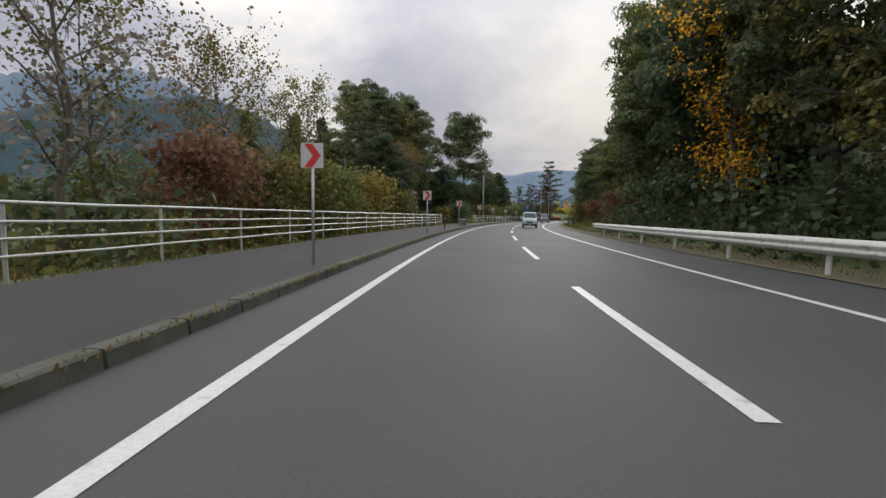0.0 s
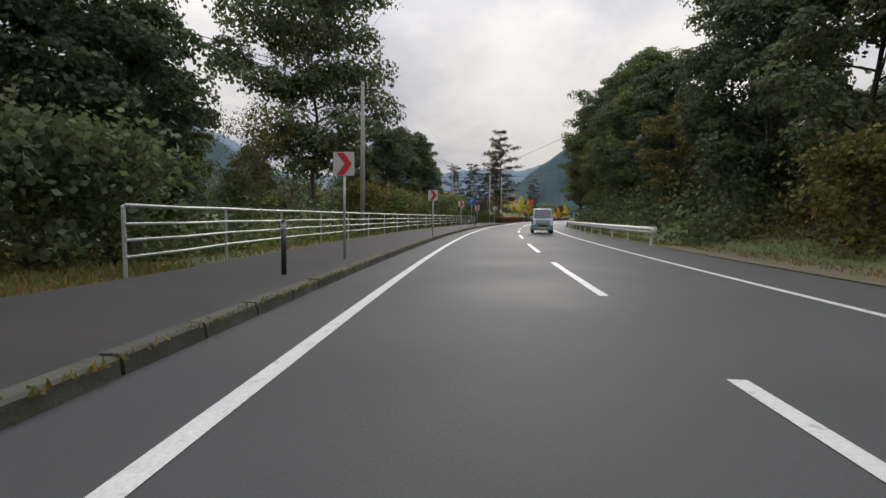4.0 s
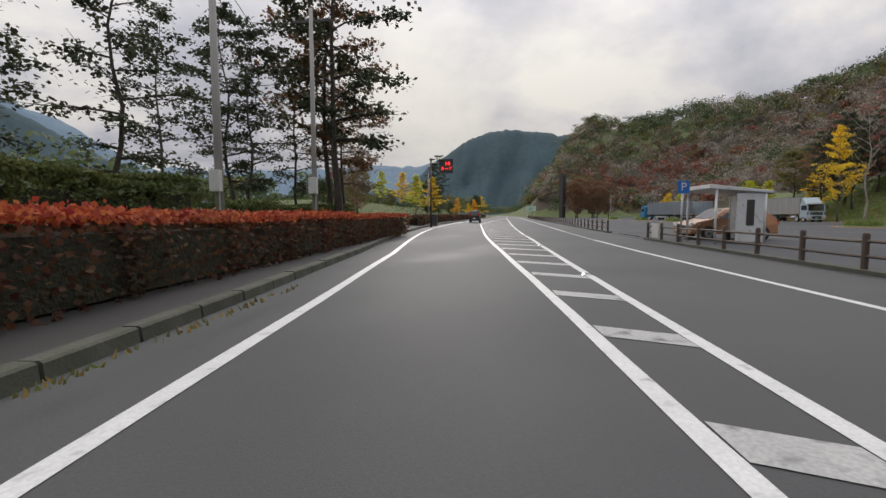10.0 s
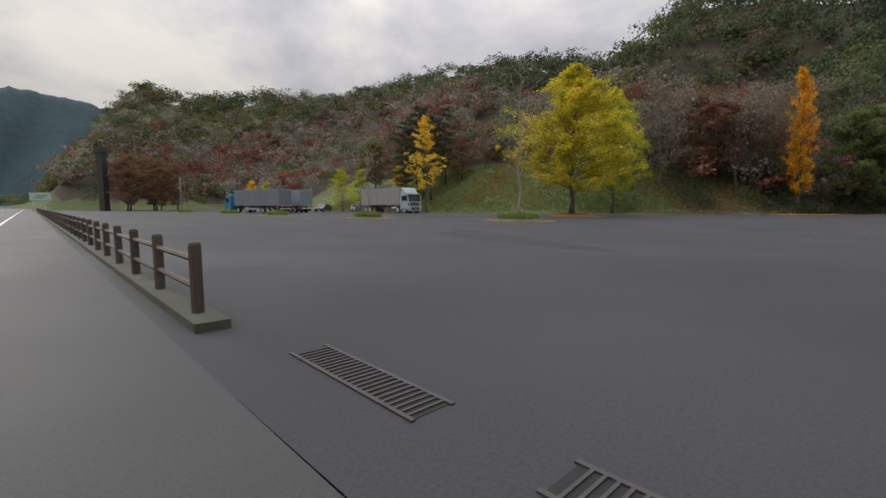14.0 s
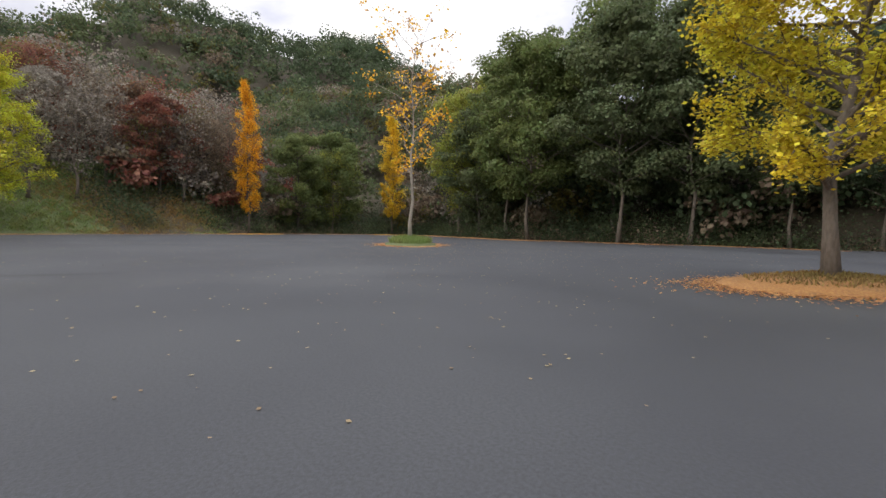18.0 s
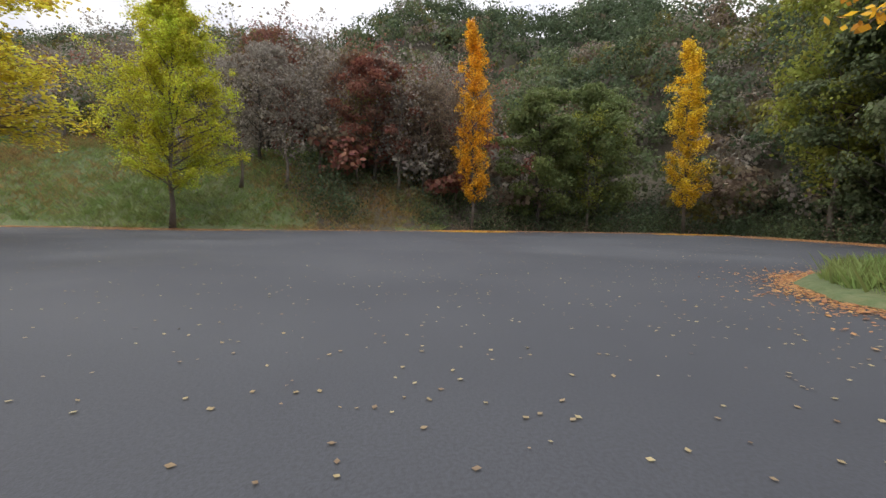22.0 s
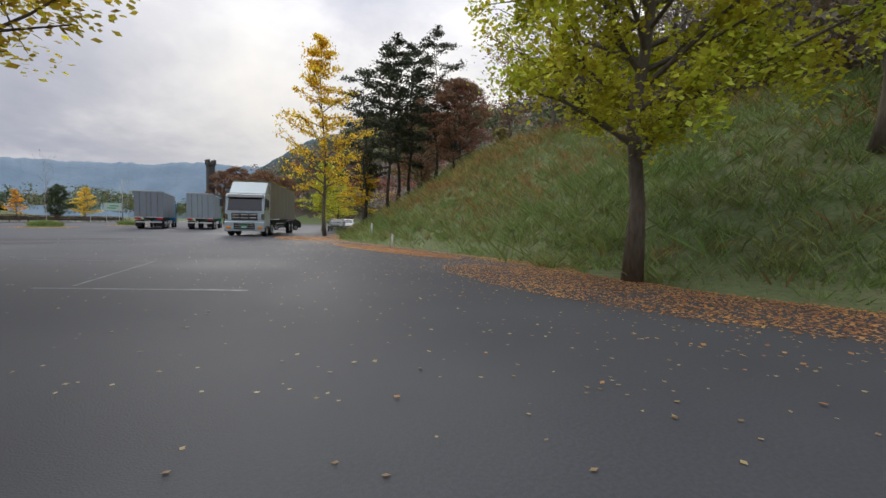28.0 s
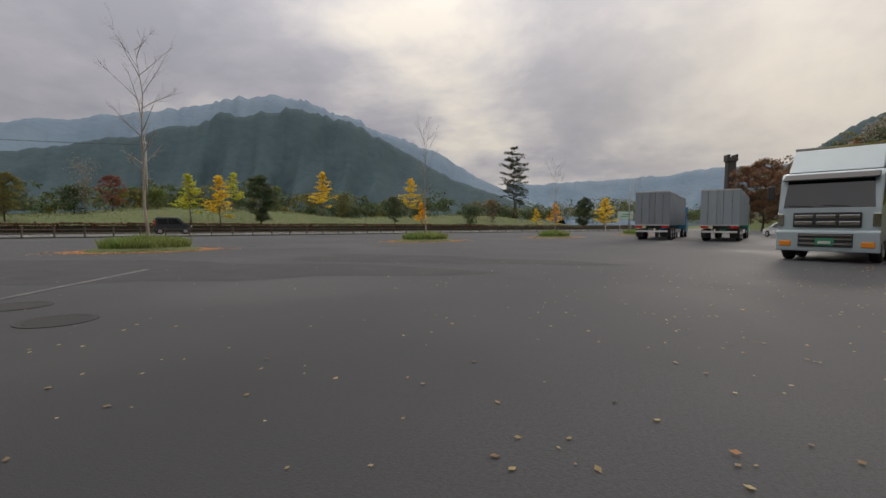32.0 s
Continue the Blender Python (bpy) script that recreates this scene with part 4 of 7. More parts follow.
# trees along the right of the road
RIGHT_WOOD = [
    ("evergreen_tall", 4, 13.0, 0.95, None), ("evergreen", 9, 11.8, 1.05, leaf_deep), ("broad_autumn", 13, 12.5, 1.1, leaf_olive), ("evergreen_tall", 18, 13.0, 1.0, None), ("thin_autumn", 21.5, 11.2, 1.0, leaf_orange), ("evergreen", 24, 12.5, 1.15, leaf_deep), ("evergreen_tall", 29, 14.5, 1.0, None),
    ("evergreen", 33, 12.8, 1.1, leaf_dark), ("evergreen_tall", 39, 14.5, 1.15, leaf_mid), ("evergreen_tall", 45, 15.5, 1.15, leaf_dark), ("evergreen_tall", 50, 16.5, 1.2, leaf_dark), ("evergreen_tall", 55, 16.0, 1.05, leaf_mid), ("broad_autumn", 57, 15.5, 0.95, leaf_olive), ("evergreen_tall", 61, 17.0, 0.85, leaf_dark), ("evergreen", 65, 15.5, 0.95, leaf_mid), ("evergreen", 70, 15.0, 0.9, leaf_mid), ("evergreen_tall", 75, 15.0, 0.75, leaf_dark),
    ("evergreen", 80, 13.0, 0.85, leaf_dark), ("bush", 77, 10.6, 0.9, leaf_olive), ("bush", 61, 11.6, 0.8, leaf_rust), ("bush", 48, 12.0, 0.9, leaf_rust), ("evergreen", 86, 12.8, 0.9, leaf_deep), ("evergreen_tall", 91, 13.5, 0.8, None), ("broad_autumn", 96, 12.5, 0.75, leaf_olive), ("evergreen", 101, 13.0, 0.9, leaf_deep), ("evergreen_tall", 106, 13.0, 0.85, leaf_mid),
    ("evergreen_tall", 111, 12.6, 0.9, None), ("thin_autumn", 114, 10.8, 0.95, leaf_mid), ("evergreen_tall", 117.5, 12.6, 0.9, leaf_deep), ("evergreen", 123, 12.2, 0.95, leaf_mid), ("thin_autumn", 126.5, 10.6, 0.85, leaf_olive), ("evergreen_tall", 129, 12.4, 1.1, leaf_dark), ("evergreen_tall", 133.6, 9.5, 0.85, leaf_mid), ("evergreen_tall", 131.5, 11.0, 1.0, leaf_dark),
]
for key, s, o, size, leaf in RIGHT_WOOD:
    what = {"evergreen": "dense dark evergreen tree", "evergreen_tall": "tall evergreen tree with hanging foliage", "thin_autumn": "slender tree with yellowing autumn leaves", "broad_autumn": "broad tree turning olive and yellow", "bush": "rusty autumn shrub"}[key]
    rtree(key, s, o, size, leaf, what + " behind the guard rail", "shrub" if key == "bush" else "tree", "roadside trees", "shrub" if key == "bush" else "tree")

# trees in and round the lot
LOT_TREES = [
    ("ginkgo_fine", 106.6, 159.2, 1.0, leaf_lime, 1.0, "spreading ginkgo still yellow-green at the lot's edge"),
    ("ginkgo_fine", 92.0, 163.4, 0.95, leaf_gold_lime, 1.5, "yellow ginkgo on a planted island"), ("ginkgo_column", 113.0, 136.9, 1.12, leaf_orange, 0.85, "tall narrow ginkgo in orange leaf"), ("ginkgo_column", 110.0, 118.0, 1.05, leaf_yellow, 1.05, "tall narrow ginkgo in yellow leaf"),
    ("ginkgo_open", 110.9, 187.2, 1.2, leaf_yellow, 0.72, "open ginkgo in golden leaf beside a parked truck"), ("bare_few", 79.6, 136.9, 1.4, None, 1.1, "nearly leafless tree on a grassy island"), ("bare", 77.6, 166.3, 1.15, None, 1.1, "leafless pale tree on a grassy island"),
    ("bare", 80.5, 180.9, 0.9, None, 1.0, "leafless young tree on a grassy island"), ("bare", 86.2, 196.1, 0.82, None, 0.8, "leafless young tree on a leaf-covered island"), ("bare", 92.7, 209.9, 0.7, None, 0.7, "leafless young tree on a grassy island"), ("bare", 99.5, 226.4, 0.7, None, 0.8, "leafless young tree on a grassy island"),
    ("ginkgo_fine", 58.3, 141.0, 0.84, leaf_gold_lime, 1.05, "ginkgo turning from green to yellow on an island"), ("evergreen", 114.2, 130.3, 1.02, leaf_mid, 1.0, "broad round evergreen shrub tree at the lot's edge"), ("broad_autumn", 116.5, 145.6, 1.05, leaf_maple, 1.05, "dark maple turning red behind the lot"),
    ("ginkgo_small", 118.5, 196.0, 1.0, leaf_yellow, 1.0, "small yellow ginkgo at the foot of the slope"), ("ginkgo_full", 122.0, 210.0, 0.75, leaf_lime, 1.0, "yellow-green ginkgo beside parked cars"), ("ginkgo_small", 117.0, 203.0, 1.0, leaf_lime, 1.1, "small ginkgo beside parked cars"), ("ginkgo_small", 140.0, 250.0, 1.0, leaf_yellow, 1.2, "small yellow ginkgo beyond the trailers"), ("ginkgo_small", 134.0, 240.0, 0.9, leaf_lime, 1.2, "small ginkgo beyond the trailers"),
]
for key, x, y, size, leaf, wide, label in LOT_TREES:
    tree(key, x, y, size, leaf, label, "tree", "trees round the lot", "tree", wide, z=0.0 if key in ("bare", "bare_few") else None)

# ---- fences and rails ----


def pipe_fence(s0, s1, off, label, spacing=3.4):
    """Footway fence of galvanised pipe: posts and four rails."""
    f = thing("pipe_fence", label, "fence", "footway fences")
    post = Shape().tube([(0, 0, -0.12), (0, 0, 1.16)], 0.034, 8).lathe([(0.036, 1.155), (0.03, 1.175), (0.008, 1.185)], (0, 0, 0), 8).mesh("post", galvanised)
    n = round((s1 - s0) / spacing)
    for k in range(n + 1):
        s = s0 + (s1 - s0) * k / n
        ob = part("post", post, None, f)
        o = float(np.interp(s, [a for a, _ in off], [b for _, b in off]))
        ob.matrix_world = rpose(s, o, 0.1, random.uniform(-2, 2))
    for z in (0.32, 0.60, 0.87, 1.18):
        pts = []
        for s in np.arange(s0, s1 + 0.01, 1.7):
            o = float(np.interp(s, [a for a, _ in off], [b for _, b in off]))
            q = rp(s, o + 0.045, 0.1 + z + 0.008 * math.sin(s * 1.3))
            pts.append(q)
        part("rail", Shape().tube(pts, 0.026 if z < 1 else 0.03, 8), galvanised, f, smooth=True)


pipe_fence(-14, 54, [(-14, -7.3), (54, -7.35)], "galvanised pipe fence with four rails along the footway")
pipe_fence(70, 135, [(70, -6.0), (76, -6.6), (95, -6.9), (135, -7.1)], "long galvanised pipe fence with four rails beside the footway")


def guard_rail(s0, s1, off, label):
    """Corrugated beam on round posts."""
    g = thing("guard_rail", label, "guard rail", "guard rails")
    prof = [(0.0, 0.46), (-0.025, 0.50), (-0.075, 0.54), (-0.075, 0.59), (-0.02, 0.63), (-0.02, 0.65), (-0.075, 0.69), (-0.075, 0.74), (-0.025, 0.78), (0.0, 0.82)]
    ss = np.arange(s0, s1 + 0.01, 1.0)
    vs, fs = [], []
    for s in ss:
        for a, z in prof:
            vs.append(rp(s, off + a, z))
        for a, z in reversed(prof):
            vs.append(rp(s, off + a + 0.012, z))
    m = 2 * len(prof)
    for i in range(len(ss) - 1):
        for k in range(m):
            j = (k + 1) % m
            fs.append((i * m + k, i * m + j, (i + 1) * m + j, (i + 1) * m + k))
    fs += [tuple(range(m)), tuple((len(ss) - 1) * m + k for k in range(m - 1, -1, -1))]
    part("beam", Shape().add(vs, fs), rail_paint, g, smooth=True)
    for s in (s0, s1):
        part("end_wing", Shape().lathe([(0.06, 0.47), (0.11, 0.5), (0.12, 0.64), (0.11, 0.78), (0.06, 0.81)], rp(s, off + 0.03), 12), rail_paint, g, smooth=True)
    post = Shape().tube([(0, 0, -0.15), (0, 0, 0.78)], 0.057, 10).box(-0.07, 0, 0.64, 0.06, 0.12, 0.2).mesh("post", rail_paint)
    for s in np.arange(s0 + 0.6, s1, 4.0):
        ob = part("post", post, None, g)
        ob.matrix_world = rpose(s, off + 0.11, 0.0)


guard_rail(-14.4, 33.2, 7.55, "weathered off-white corrugated guard rail before the wood")
guard_rail(84.8, 132.0, 7.55, "weathered off-white corrugated guard rail along the bend")


def log_fence(s0, s1, off, label, spacing=1.78, h=0.76, kerb=True):
    """Dark brown post-and-rail fence with two rails, on a low kerb."""
    f = thing("log_fence", label, "fence", "parking lot fences")
    post = Shape().tube([(0, 0, -0.1), (0, 0, h)], 0.062, 8).lathe([(0.062, h - 0.005), (0.05, h + 0.025), (0.012, h + 0.04)], (0, 0, 0), 8).mesh("post", brown_fence)
    n = round((s1 - s0) / spacing)
    rail = Shape().tube([(0, -spacing / 2, 0), (0, spacing / 2, 0)], 0.034, 7).mesh("rail", brown_fence)
    for k in range(n + 1):
        s = s0 + spacing * k
        part("post", post, None, f).matrix_world = rpose(s, off, 0.02, random.uniform(-3, 3))
        if k < n:
            for z in (0.45 * h, 0.84 * h):
                q = rp(s + spacing / 2, off, z + random.uniform(-0.01, 0.01))
                part("rail", rail, None, f).matrix_world = pose(q.x, q.y, q.z, 0, 0, heading(s + spacing / 2))
    if not kerb:
        return
    strip("kerb", s0 - 0.5, s1 + 0.5, off - 0.16, off + 0.16, 0.09, kerb_stone_mat, 2.0, f, 0.12)


log_fence(135.4, 165.3, FENCE_OFF, "dark brown post-and-rail fence before a bus shelter")
log_fence(174.0, 292.0, FENCE_OFF, "long dark brown post-and-rail fence between road and parking lot")
log_fence(170.0, 228.0, -10.6, "tall dark post-and-rail fence at the foot of a grass bank", 3.6, 1.25, False)

# ---- signs ----


def chevron(s, off, z0, side, label):
    """Curve sign: red arrow on white, on a pipe."""
    t = thing("curve_sign", label, "road sign", "curve signs", at=rpose(s, off, 0.1, random.uniform(-5, 5)))
    top = z0 + side
    part("post", Shape().tube([(0, 0, -0.1), (0, 0, top)], 0.03, 8), steel_post, t, smooth=True)
    pn = part("panel", Shape().box(0, -0.045, z0 + side / 2, side * 0.92, 0.02, side), sign_white, t, bevel=0.004)
    h, w = side, side * 0.92
    arrow = [(-0.34 * w, 0.47 * h), (0.02 * w, 0.47 * h), (0.40 * w, 0), (0.02 * w, -0.47 * h), (-0.34 * w, -0.47 * h), (0.04 * w, 0)]
    part("arrow", Shape().prism([(a, z0 + side / 2 + b) for a, b in arrow], "y", -0.062, -0.056), sign_red, pn)
    for z in (z0 + 0.12, top - 0.12):
        part("clamp", Shape().box(0, -0.015, z, 0.09, 0.06, 0.04), steel_post, t)
    return t


for s, o, z0, w, lab in ((8.9, -3.3, 2.0, 0.5, ""), (25.0, -3.2, 1.95, 0.52, ""), (42.6, -3.4, 2.0, 0.54, ""), (59.0, -3.3, 2.0, 0.56, ""), (73.5, -3.4, 2.0, 0.55, ""),
                         (86.4, -3.05, 1.9, 0.54, ""), (100.0, -3.05, 1.86, 0.52, ""), (116.4, -3.6, 1.9, 0.56, ""), (132.3, -3.4, 2.1, 0.56, "")):
    chevron(s, o, z0, w, lab + "red arrow on a white curve sign beside the footway")


def text_part(name, body, size, mat, parent, m, depth=0.004):
    cu = bpy.data.curves.new(name, "FONT")
    cu.body, cu.size, cu.extrude, cu.align_x, cu.align_y = body, size, depth, "CENTER", "CENTER"
    cu.materials.append(mat)
    tmp = new("lettering_source", cu)
    me = bpy.data.meshes.new_from_object(tmp.evaluated_get(bpy.context.evaluated_depsgraph_get()))
    bpy.data.objects.remove(tmp)
    ob = part(name, me, None, parent)
    ob.matrix_local = m
    return ob


def parking_sign(m, z0, w, label):
    t = thing("parking_sign", label, "road sign", "", at=m)
    part("post", Shape().tube([(0, 0, -0.1), (0, 0, z0 + w)], 0.045, 8), steel_post, t, smooth=True)
    pn = part("panel", Shape().box(0, -0.06, z0 + w / 2, w, 0.025, w), sign_blue, t, bevel=0.006)
    text_part("letter", "P", w * 0.95, sign_white, pn, pose(0, -0.078, z0 + w / 2, 90))
    return t


parking_sign(rpose(135.6, -7.7, 0.1, 4), 3.05, 1.25, "square blue parking sign on a tall steel post")
parking_sign(rpose(163.0, 8.0, 0.0, 8), 2.03, 0.5, "small blue parking sign on a thin post beside the shelter")


def led_board():
    t = thing("message_board", "tall pole with a dark electronic board showing red figures", "message board", at=rpose(184.6, -6.0, 0.1, 0))
    part("pole", Shape().tube([(0, 0, -0.1), (0, 0, 3.0), (0, 0, 6.1)], [0.09, 0.08, 0.07], 10), dark_steel, t, smooth=True)
    part("base_box", Shape().box(0.35, -0.1, 0.55, 0.5, 0.4, 1.1), dark_steel, t, bevel=0.02)
    part("arm", Shape().tube([(0, 0, 5.75), (0.9, 0, 5.75)], 0.05, 8), dark_steel, t)
    part("arm", Shape().tube([(0, 0, 5.45), (0.9, 0, 5.45)], 0.035, 8), dark_steel, t)
    part("pole_cap", Shape().lathe([(0.12, 6.02), (0.12, 6.2), (0.02, 6.24)], (0, 0, 0), 10), dark_steel, t)
    bd = part("board", Shape().box(1.45, -0.02, 5.5, 1.2, 0.22, 1.25), dark_steel, t, bevel=0.02)
    glow = bpy.data.materials.new("red_diodes")
    glow.use_nodes = True
    e = glow.node_tree.nodes["Principled BSDF"]
    e.inputs["Base Color"].default_value = (0.3, 0.01, 0.01, 1)
    e.inputs["Emission Color"].default_value, e.inputs["Emission Strength"].default_value = (1.0, 0.03, 0.03, 1), 3.0
    part("frame", Shape().box(1.45, -0.14, 6.1, 1.24, 0.06, 0.06).box(1.45, -0.14, 4.9, 1.24, 0.06, 0.06).box(0.86, -0.14, 5.5, 0.06, 0.06, 1.2).box(2.04, -0.14, 5.5, 0.06, 0.06, 1.2), black_plastic, bd)
    text_part("figures", "14", 0.52, glow, bd, pose(1.55, -0.14, 5.72, 90))
    text_part("letters", "\u30ab\u30fc\u30d6", 0.36, glow, bd, pose(1.45, -0.14, 5.25, 90))


led_board()


def guide_board(m, w, h, z0, label, mat):
    t = thing("guide_sign", label, "road sign", at=m)
    for x in (-w * 0.35, w * 0.35):
        part("post", Shape().tube([(x, 0.05, 0), (x, 0.05, z0 + h)], 0.05, 8), steel_post, t)
    pn = part("panel", Shape().box(0, 0, z0 + h / 2, w, 0.03, h), mat, t, bevel=0.005)
    part("border", Shape().box(0, -0.02, z0 + h - 0.06, w * 0.96, 0.008, 0.05).box(0, -0.02, z0 + 0.06, w * 0.96, 0.008, 0.05), sign_green, pn)
    for k, (a, b) in enumerate(((0.2, 0.62), (-0.15, 0.36))):
        part("text_bar", Shape().box(a * w * 0.4, -0.02, z0 + h * b, w * 0.5, 0.008, h * 0.12), sign_green, pn)


guide_board(rpose(284, 8.1, 0, 3), 3.1, 1.6, 2.2, "pale green and white guide sign beside the road", sign_pale)


def marker_post(m, label, h=0.95, mat=black_plastic):
    t = thing("delineator", label, "post", "road markers", at=m)
    part("post", Shape().tube([(0, 0, -0.05), (0, 0, h)], 0.045, 10).lathe([(0.045, h), (0.03, h + 0.02), (0.005, h + 0.03)], (0, 0, 0), 10), mat, t, smooth=True)
    part("band", Shape().lathe([(0.048, h * 0.86), (0.048, h * 0.95)], (0, 0, 0), 10), sign_white, t)


for s in (35.0, 70.6, 110.0):
    marker_post(rpose(s, -3.55 if s < 100 else -2.98, 0.1), "dark slim marker post on the footway edge")
for x, y in ((110.2, 178.1), (107.6, 171.2), (126.0, 210.5)):
    marker_post(pose(x, y, gz(x, y)), "short white marker post in the grass of the bank", 0.7, sign_white)
marker_post(rpose(62.5, 8.6, 0.0), "thin pale marker post in the verge", 0.9, sign_white)
marker_post(rpose(276.0, 8.6, 0.0), "white post at the end of the fence", 1.0, sign_white)
for s, o in ((110.2, -6.0), (124.5, -5.7)):
    marker_post(rpose(s, o, 0.1), "stout weathered brown post before the fence", 1.05, brown_fence)

# ---- bench, cabinets, drains, shelter ----


def bench():
    t = thing("bench", "plain concrete bench standing on the footway", "bench", at=rpose(49.4, -4.0, 0.12))
    part("seat", Shape().box(0, 0, 0.66, 0.5, 3.6, 0.16), concrete, t, bevel=0.02)
    for y in (-1.5, 1.5):
        part("leg", Shape().box(0, y, 0.29, 0.4, 0.3, 0.58), concrete, t, bevel=0.015)


bench()
for s, o, w, h in ((64.5, -15.5, 0.7, 1.3), (66.6, -15.2, 0.5, 1.6), (68.4, -15.0, 0.6, 1.0)):
    q = rp(s, o)
    t = thing("meter_cabinet", "small grey metal cabinet among weeds behind the footway", "cabinet", "cabinets", at=pose(q.x, q.y, gz(q.x, q.y), 0, 0, heading(s)))
    part("body", Shape().box(0, 0, h / 2 + 0.15, w, 0.4, h), sign_white, t, bevel=0.015)
    part("door", Shape().box(0, -0.21, h / 2 + 0.15, w * 0.84, 0.02, h * 0.86), sign_white, t, bevel=0.004)
    part("foot", Shape().box(0, 0, 0.06, w * 0.9, 0.36, 0.3), concrete, t)
for s in (171.6, 169.2):
    t = thing("drain_grate", "dark steel drain grate across the lot's entrance", "drain", "drains", at=rpose(s, 7.95, 0.004))
    part("sump", Shape().box(0, 0, -0.002, 0.28, 1.5, 0.004), rubber, t)
    part("frame", Shape().box(-0.15, 0, 0.004, 0.03, 1.54, 0.012).box(0.15, 0, 0.004, 0.03, 1.54, 0.012), dark_steel, t)
    for k in range(24):
        part("bar", Shape().box(0, -0.7 + k * 0.06, 0.004, 0.27, 0.018, 0.012), dark_steel, t)
t = thing("notice_board", "plain white notice fixed to the fence's end", "sign", at=rpose(164.4, FENCE_OFF - 0.09, 0.0))
part("panel", Shape().box(0, 0, 0.46, 0.02, 0.9, 0.62), sign_white, t, bevel=0.004)


def bus_shelter():
    t = thing("bus_shelter", "small white bus shelter with a flat roof and a bench", "shelter", at=rpose(163.75, 9.75, 0.0))
    white = material("shelter_white", (0.62, 0.63, 0.62), 0.5, grain=[(2.0, 0.5, (0.5, 0.5, 0.48))], stain=(3.0, 0.6, 0.72, (0.35, 0.34, 0.31)))
    part("roof", Shape().prism([(-1.0, 2.2), (1.3, 2.0), (1.3, 2.1), (-1.0, 2.36)], "y", -1.4, 1.4), white, t, bevel=0.015)
    part("gutter", Shape().box(1.32, 0, 2.03, 0.06, 3.0, 0.12), steel_post, t)
    for x in (-0.7, 1.1):
        for y in (-1.3, 1.3):
            part("post", Shape().tube([(x, y, 0), (x, y, 2.15)], 0.05, 8), white, t, smooth=True)
    part("back_panel", Shape().box(1.1, 0, 1.05, 0.05, 2.5, 1.8), white, t, bevel=0.01)
    side = part("side_panel", Shape().box(0.55, -1.3, 1.05, 1.0, 0.05, 1.9), white, t, bevel=0.01)
    part("timetable", Shape().box(0.55, -1.335, 1.25, 0.28, 0.015, 1.0), dark_steel, side)
    b = part("bench", Shape().box(0.75, 0.1, 0.43, 0.4, 1.8, 0.06), brown_fence, t, bevel=0.01)
    for y in (-0.6, 0.8):
        part("bench_leg", Shape().box(0.75, y, 0.2, 0.3, 0.06, 0.4), dark_steel, b)


bus_shelter()

# ---- poles and wires ----
WIRE_TOPS = []


def utility_pole(s, off, h, arms, label, box=False, r=0.16):
    q = rp(s, off)
    z = gz(q.x, q.y)
    t = thing("utility_pole", label, "utility pole", "utility poles", at=pose(q.x, q.y, z, 0, 0, heading(s)))
    part("pole", Shape().tube([(0, 0, -0.3), (0, 0, h * 0.5), (0, 0, h)], [r, r * 0.86, r * 0.7], 10), pole_concrete, t, smooth=True)
    for k in range(arms):
        a = part("crossarm", Shape().box(0, 0.12, h - 0.5 - k * 1.3, 1.9, 0.08, 0.1), dark_steel, t)
        for x in (-0.85, -0.3, 0.3, 0.85):
            part("insulator", Shape().lathe([(0.03, 0), (0.05, 0.04), (0.03, 0.09), (0.045, 0.12), (0.015, 0.16)], (x, 0.12, h - 0.45 - k * 1.3), 8), sign_white, a)
    if box:
        part("meter_box", Shape().box(0.05, -0.28, 2.6, 0.36, 0.24, 0.75), sign_white, t, bevel=0.02)
        part("conduit", Shape().tube([(0.12, -0.2, 0), (0.12, -0.2, 2.3)], 0.03, 6), steel_post, t)
    WIRE_TOPS.append((q.x, q.y, z + h))
    return q, z + h


P0 = utility_pole(58.0, -22, 10.5, 1, "concrete utility pole behind the trees")
P1 = utility_pole(91.5, -8.6, 10.0, 1, "concrete utility pole beside the fence")
P2 = utility_pole(137.5, -11.6, 10.8, 2, "concrete utility pole with two crossarms")
P3 = utility_pole(158.8, -9.4, 10.5, 1, "concrete utility pole with a meter box behind the hedge", True)
P4 = utility_pole(163.6, -7.9, 10.5, 1, "concrete utility pole with a meter box among the pines", True, 0.13)
P5 = utility_pole(210.0, -24, 9.5, 1, "concrete utility pole beyond the grass bank")
P6 = utility_pole(136.2, 9.4, 9.0, 0, "dark weathered pole at the corner of the lot", False, 0.14)
P7 = utility_pole(155.8, 26.6, 8.5, 0, "grey pole beside a ginkgo in the lot", True, 0.13)
P8 = utility_pole(253.0, 25.0, 6.0, 0, "slim pole standing at a far island", False, 0.08)
P9 = utility_pole(195.5, -8.2, 6.0, 0, "slim lamp pole behind the hedge", False, 0.06)


def wires(a, b, spread, sag, label, rows=3, drop=0.45):
    t = thing("overhead_wires", label, "wires", "overhead wires")
    d = (Vector(b) - Vector(a)).normalized()
    side = Vector((d.y, -d.x, 0)).normalized()
    for k in range(rows):
        off = side * (spread * (k - (rows - 1) / 2))
        pts = [Vector(a) + (Vector(b) - Vector(a)) * (i / 12) + off + Vector((0, 0, -drop - sag * 4 * (i / 12) * (1 - i / 12))) for i in range(13)]
        part("wire", Shape().tube(pts, 0.016, 5, False), wire_black, t)


def top(p, dz=0.0):
    return (p[0].x, p[0].y, p[1] + dz)


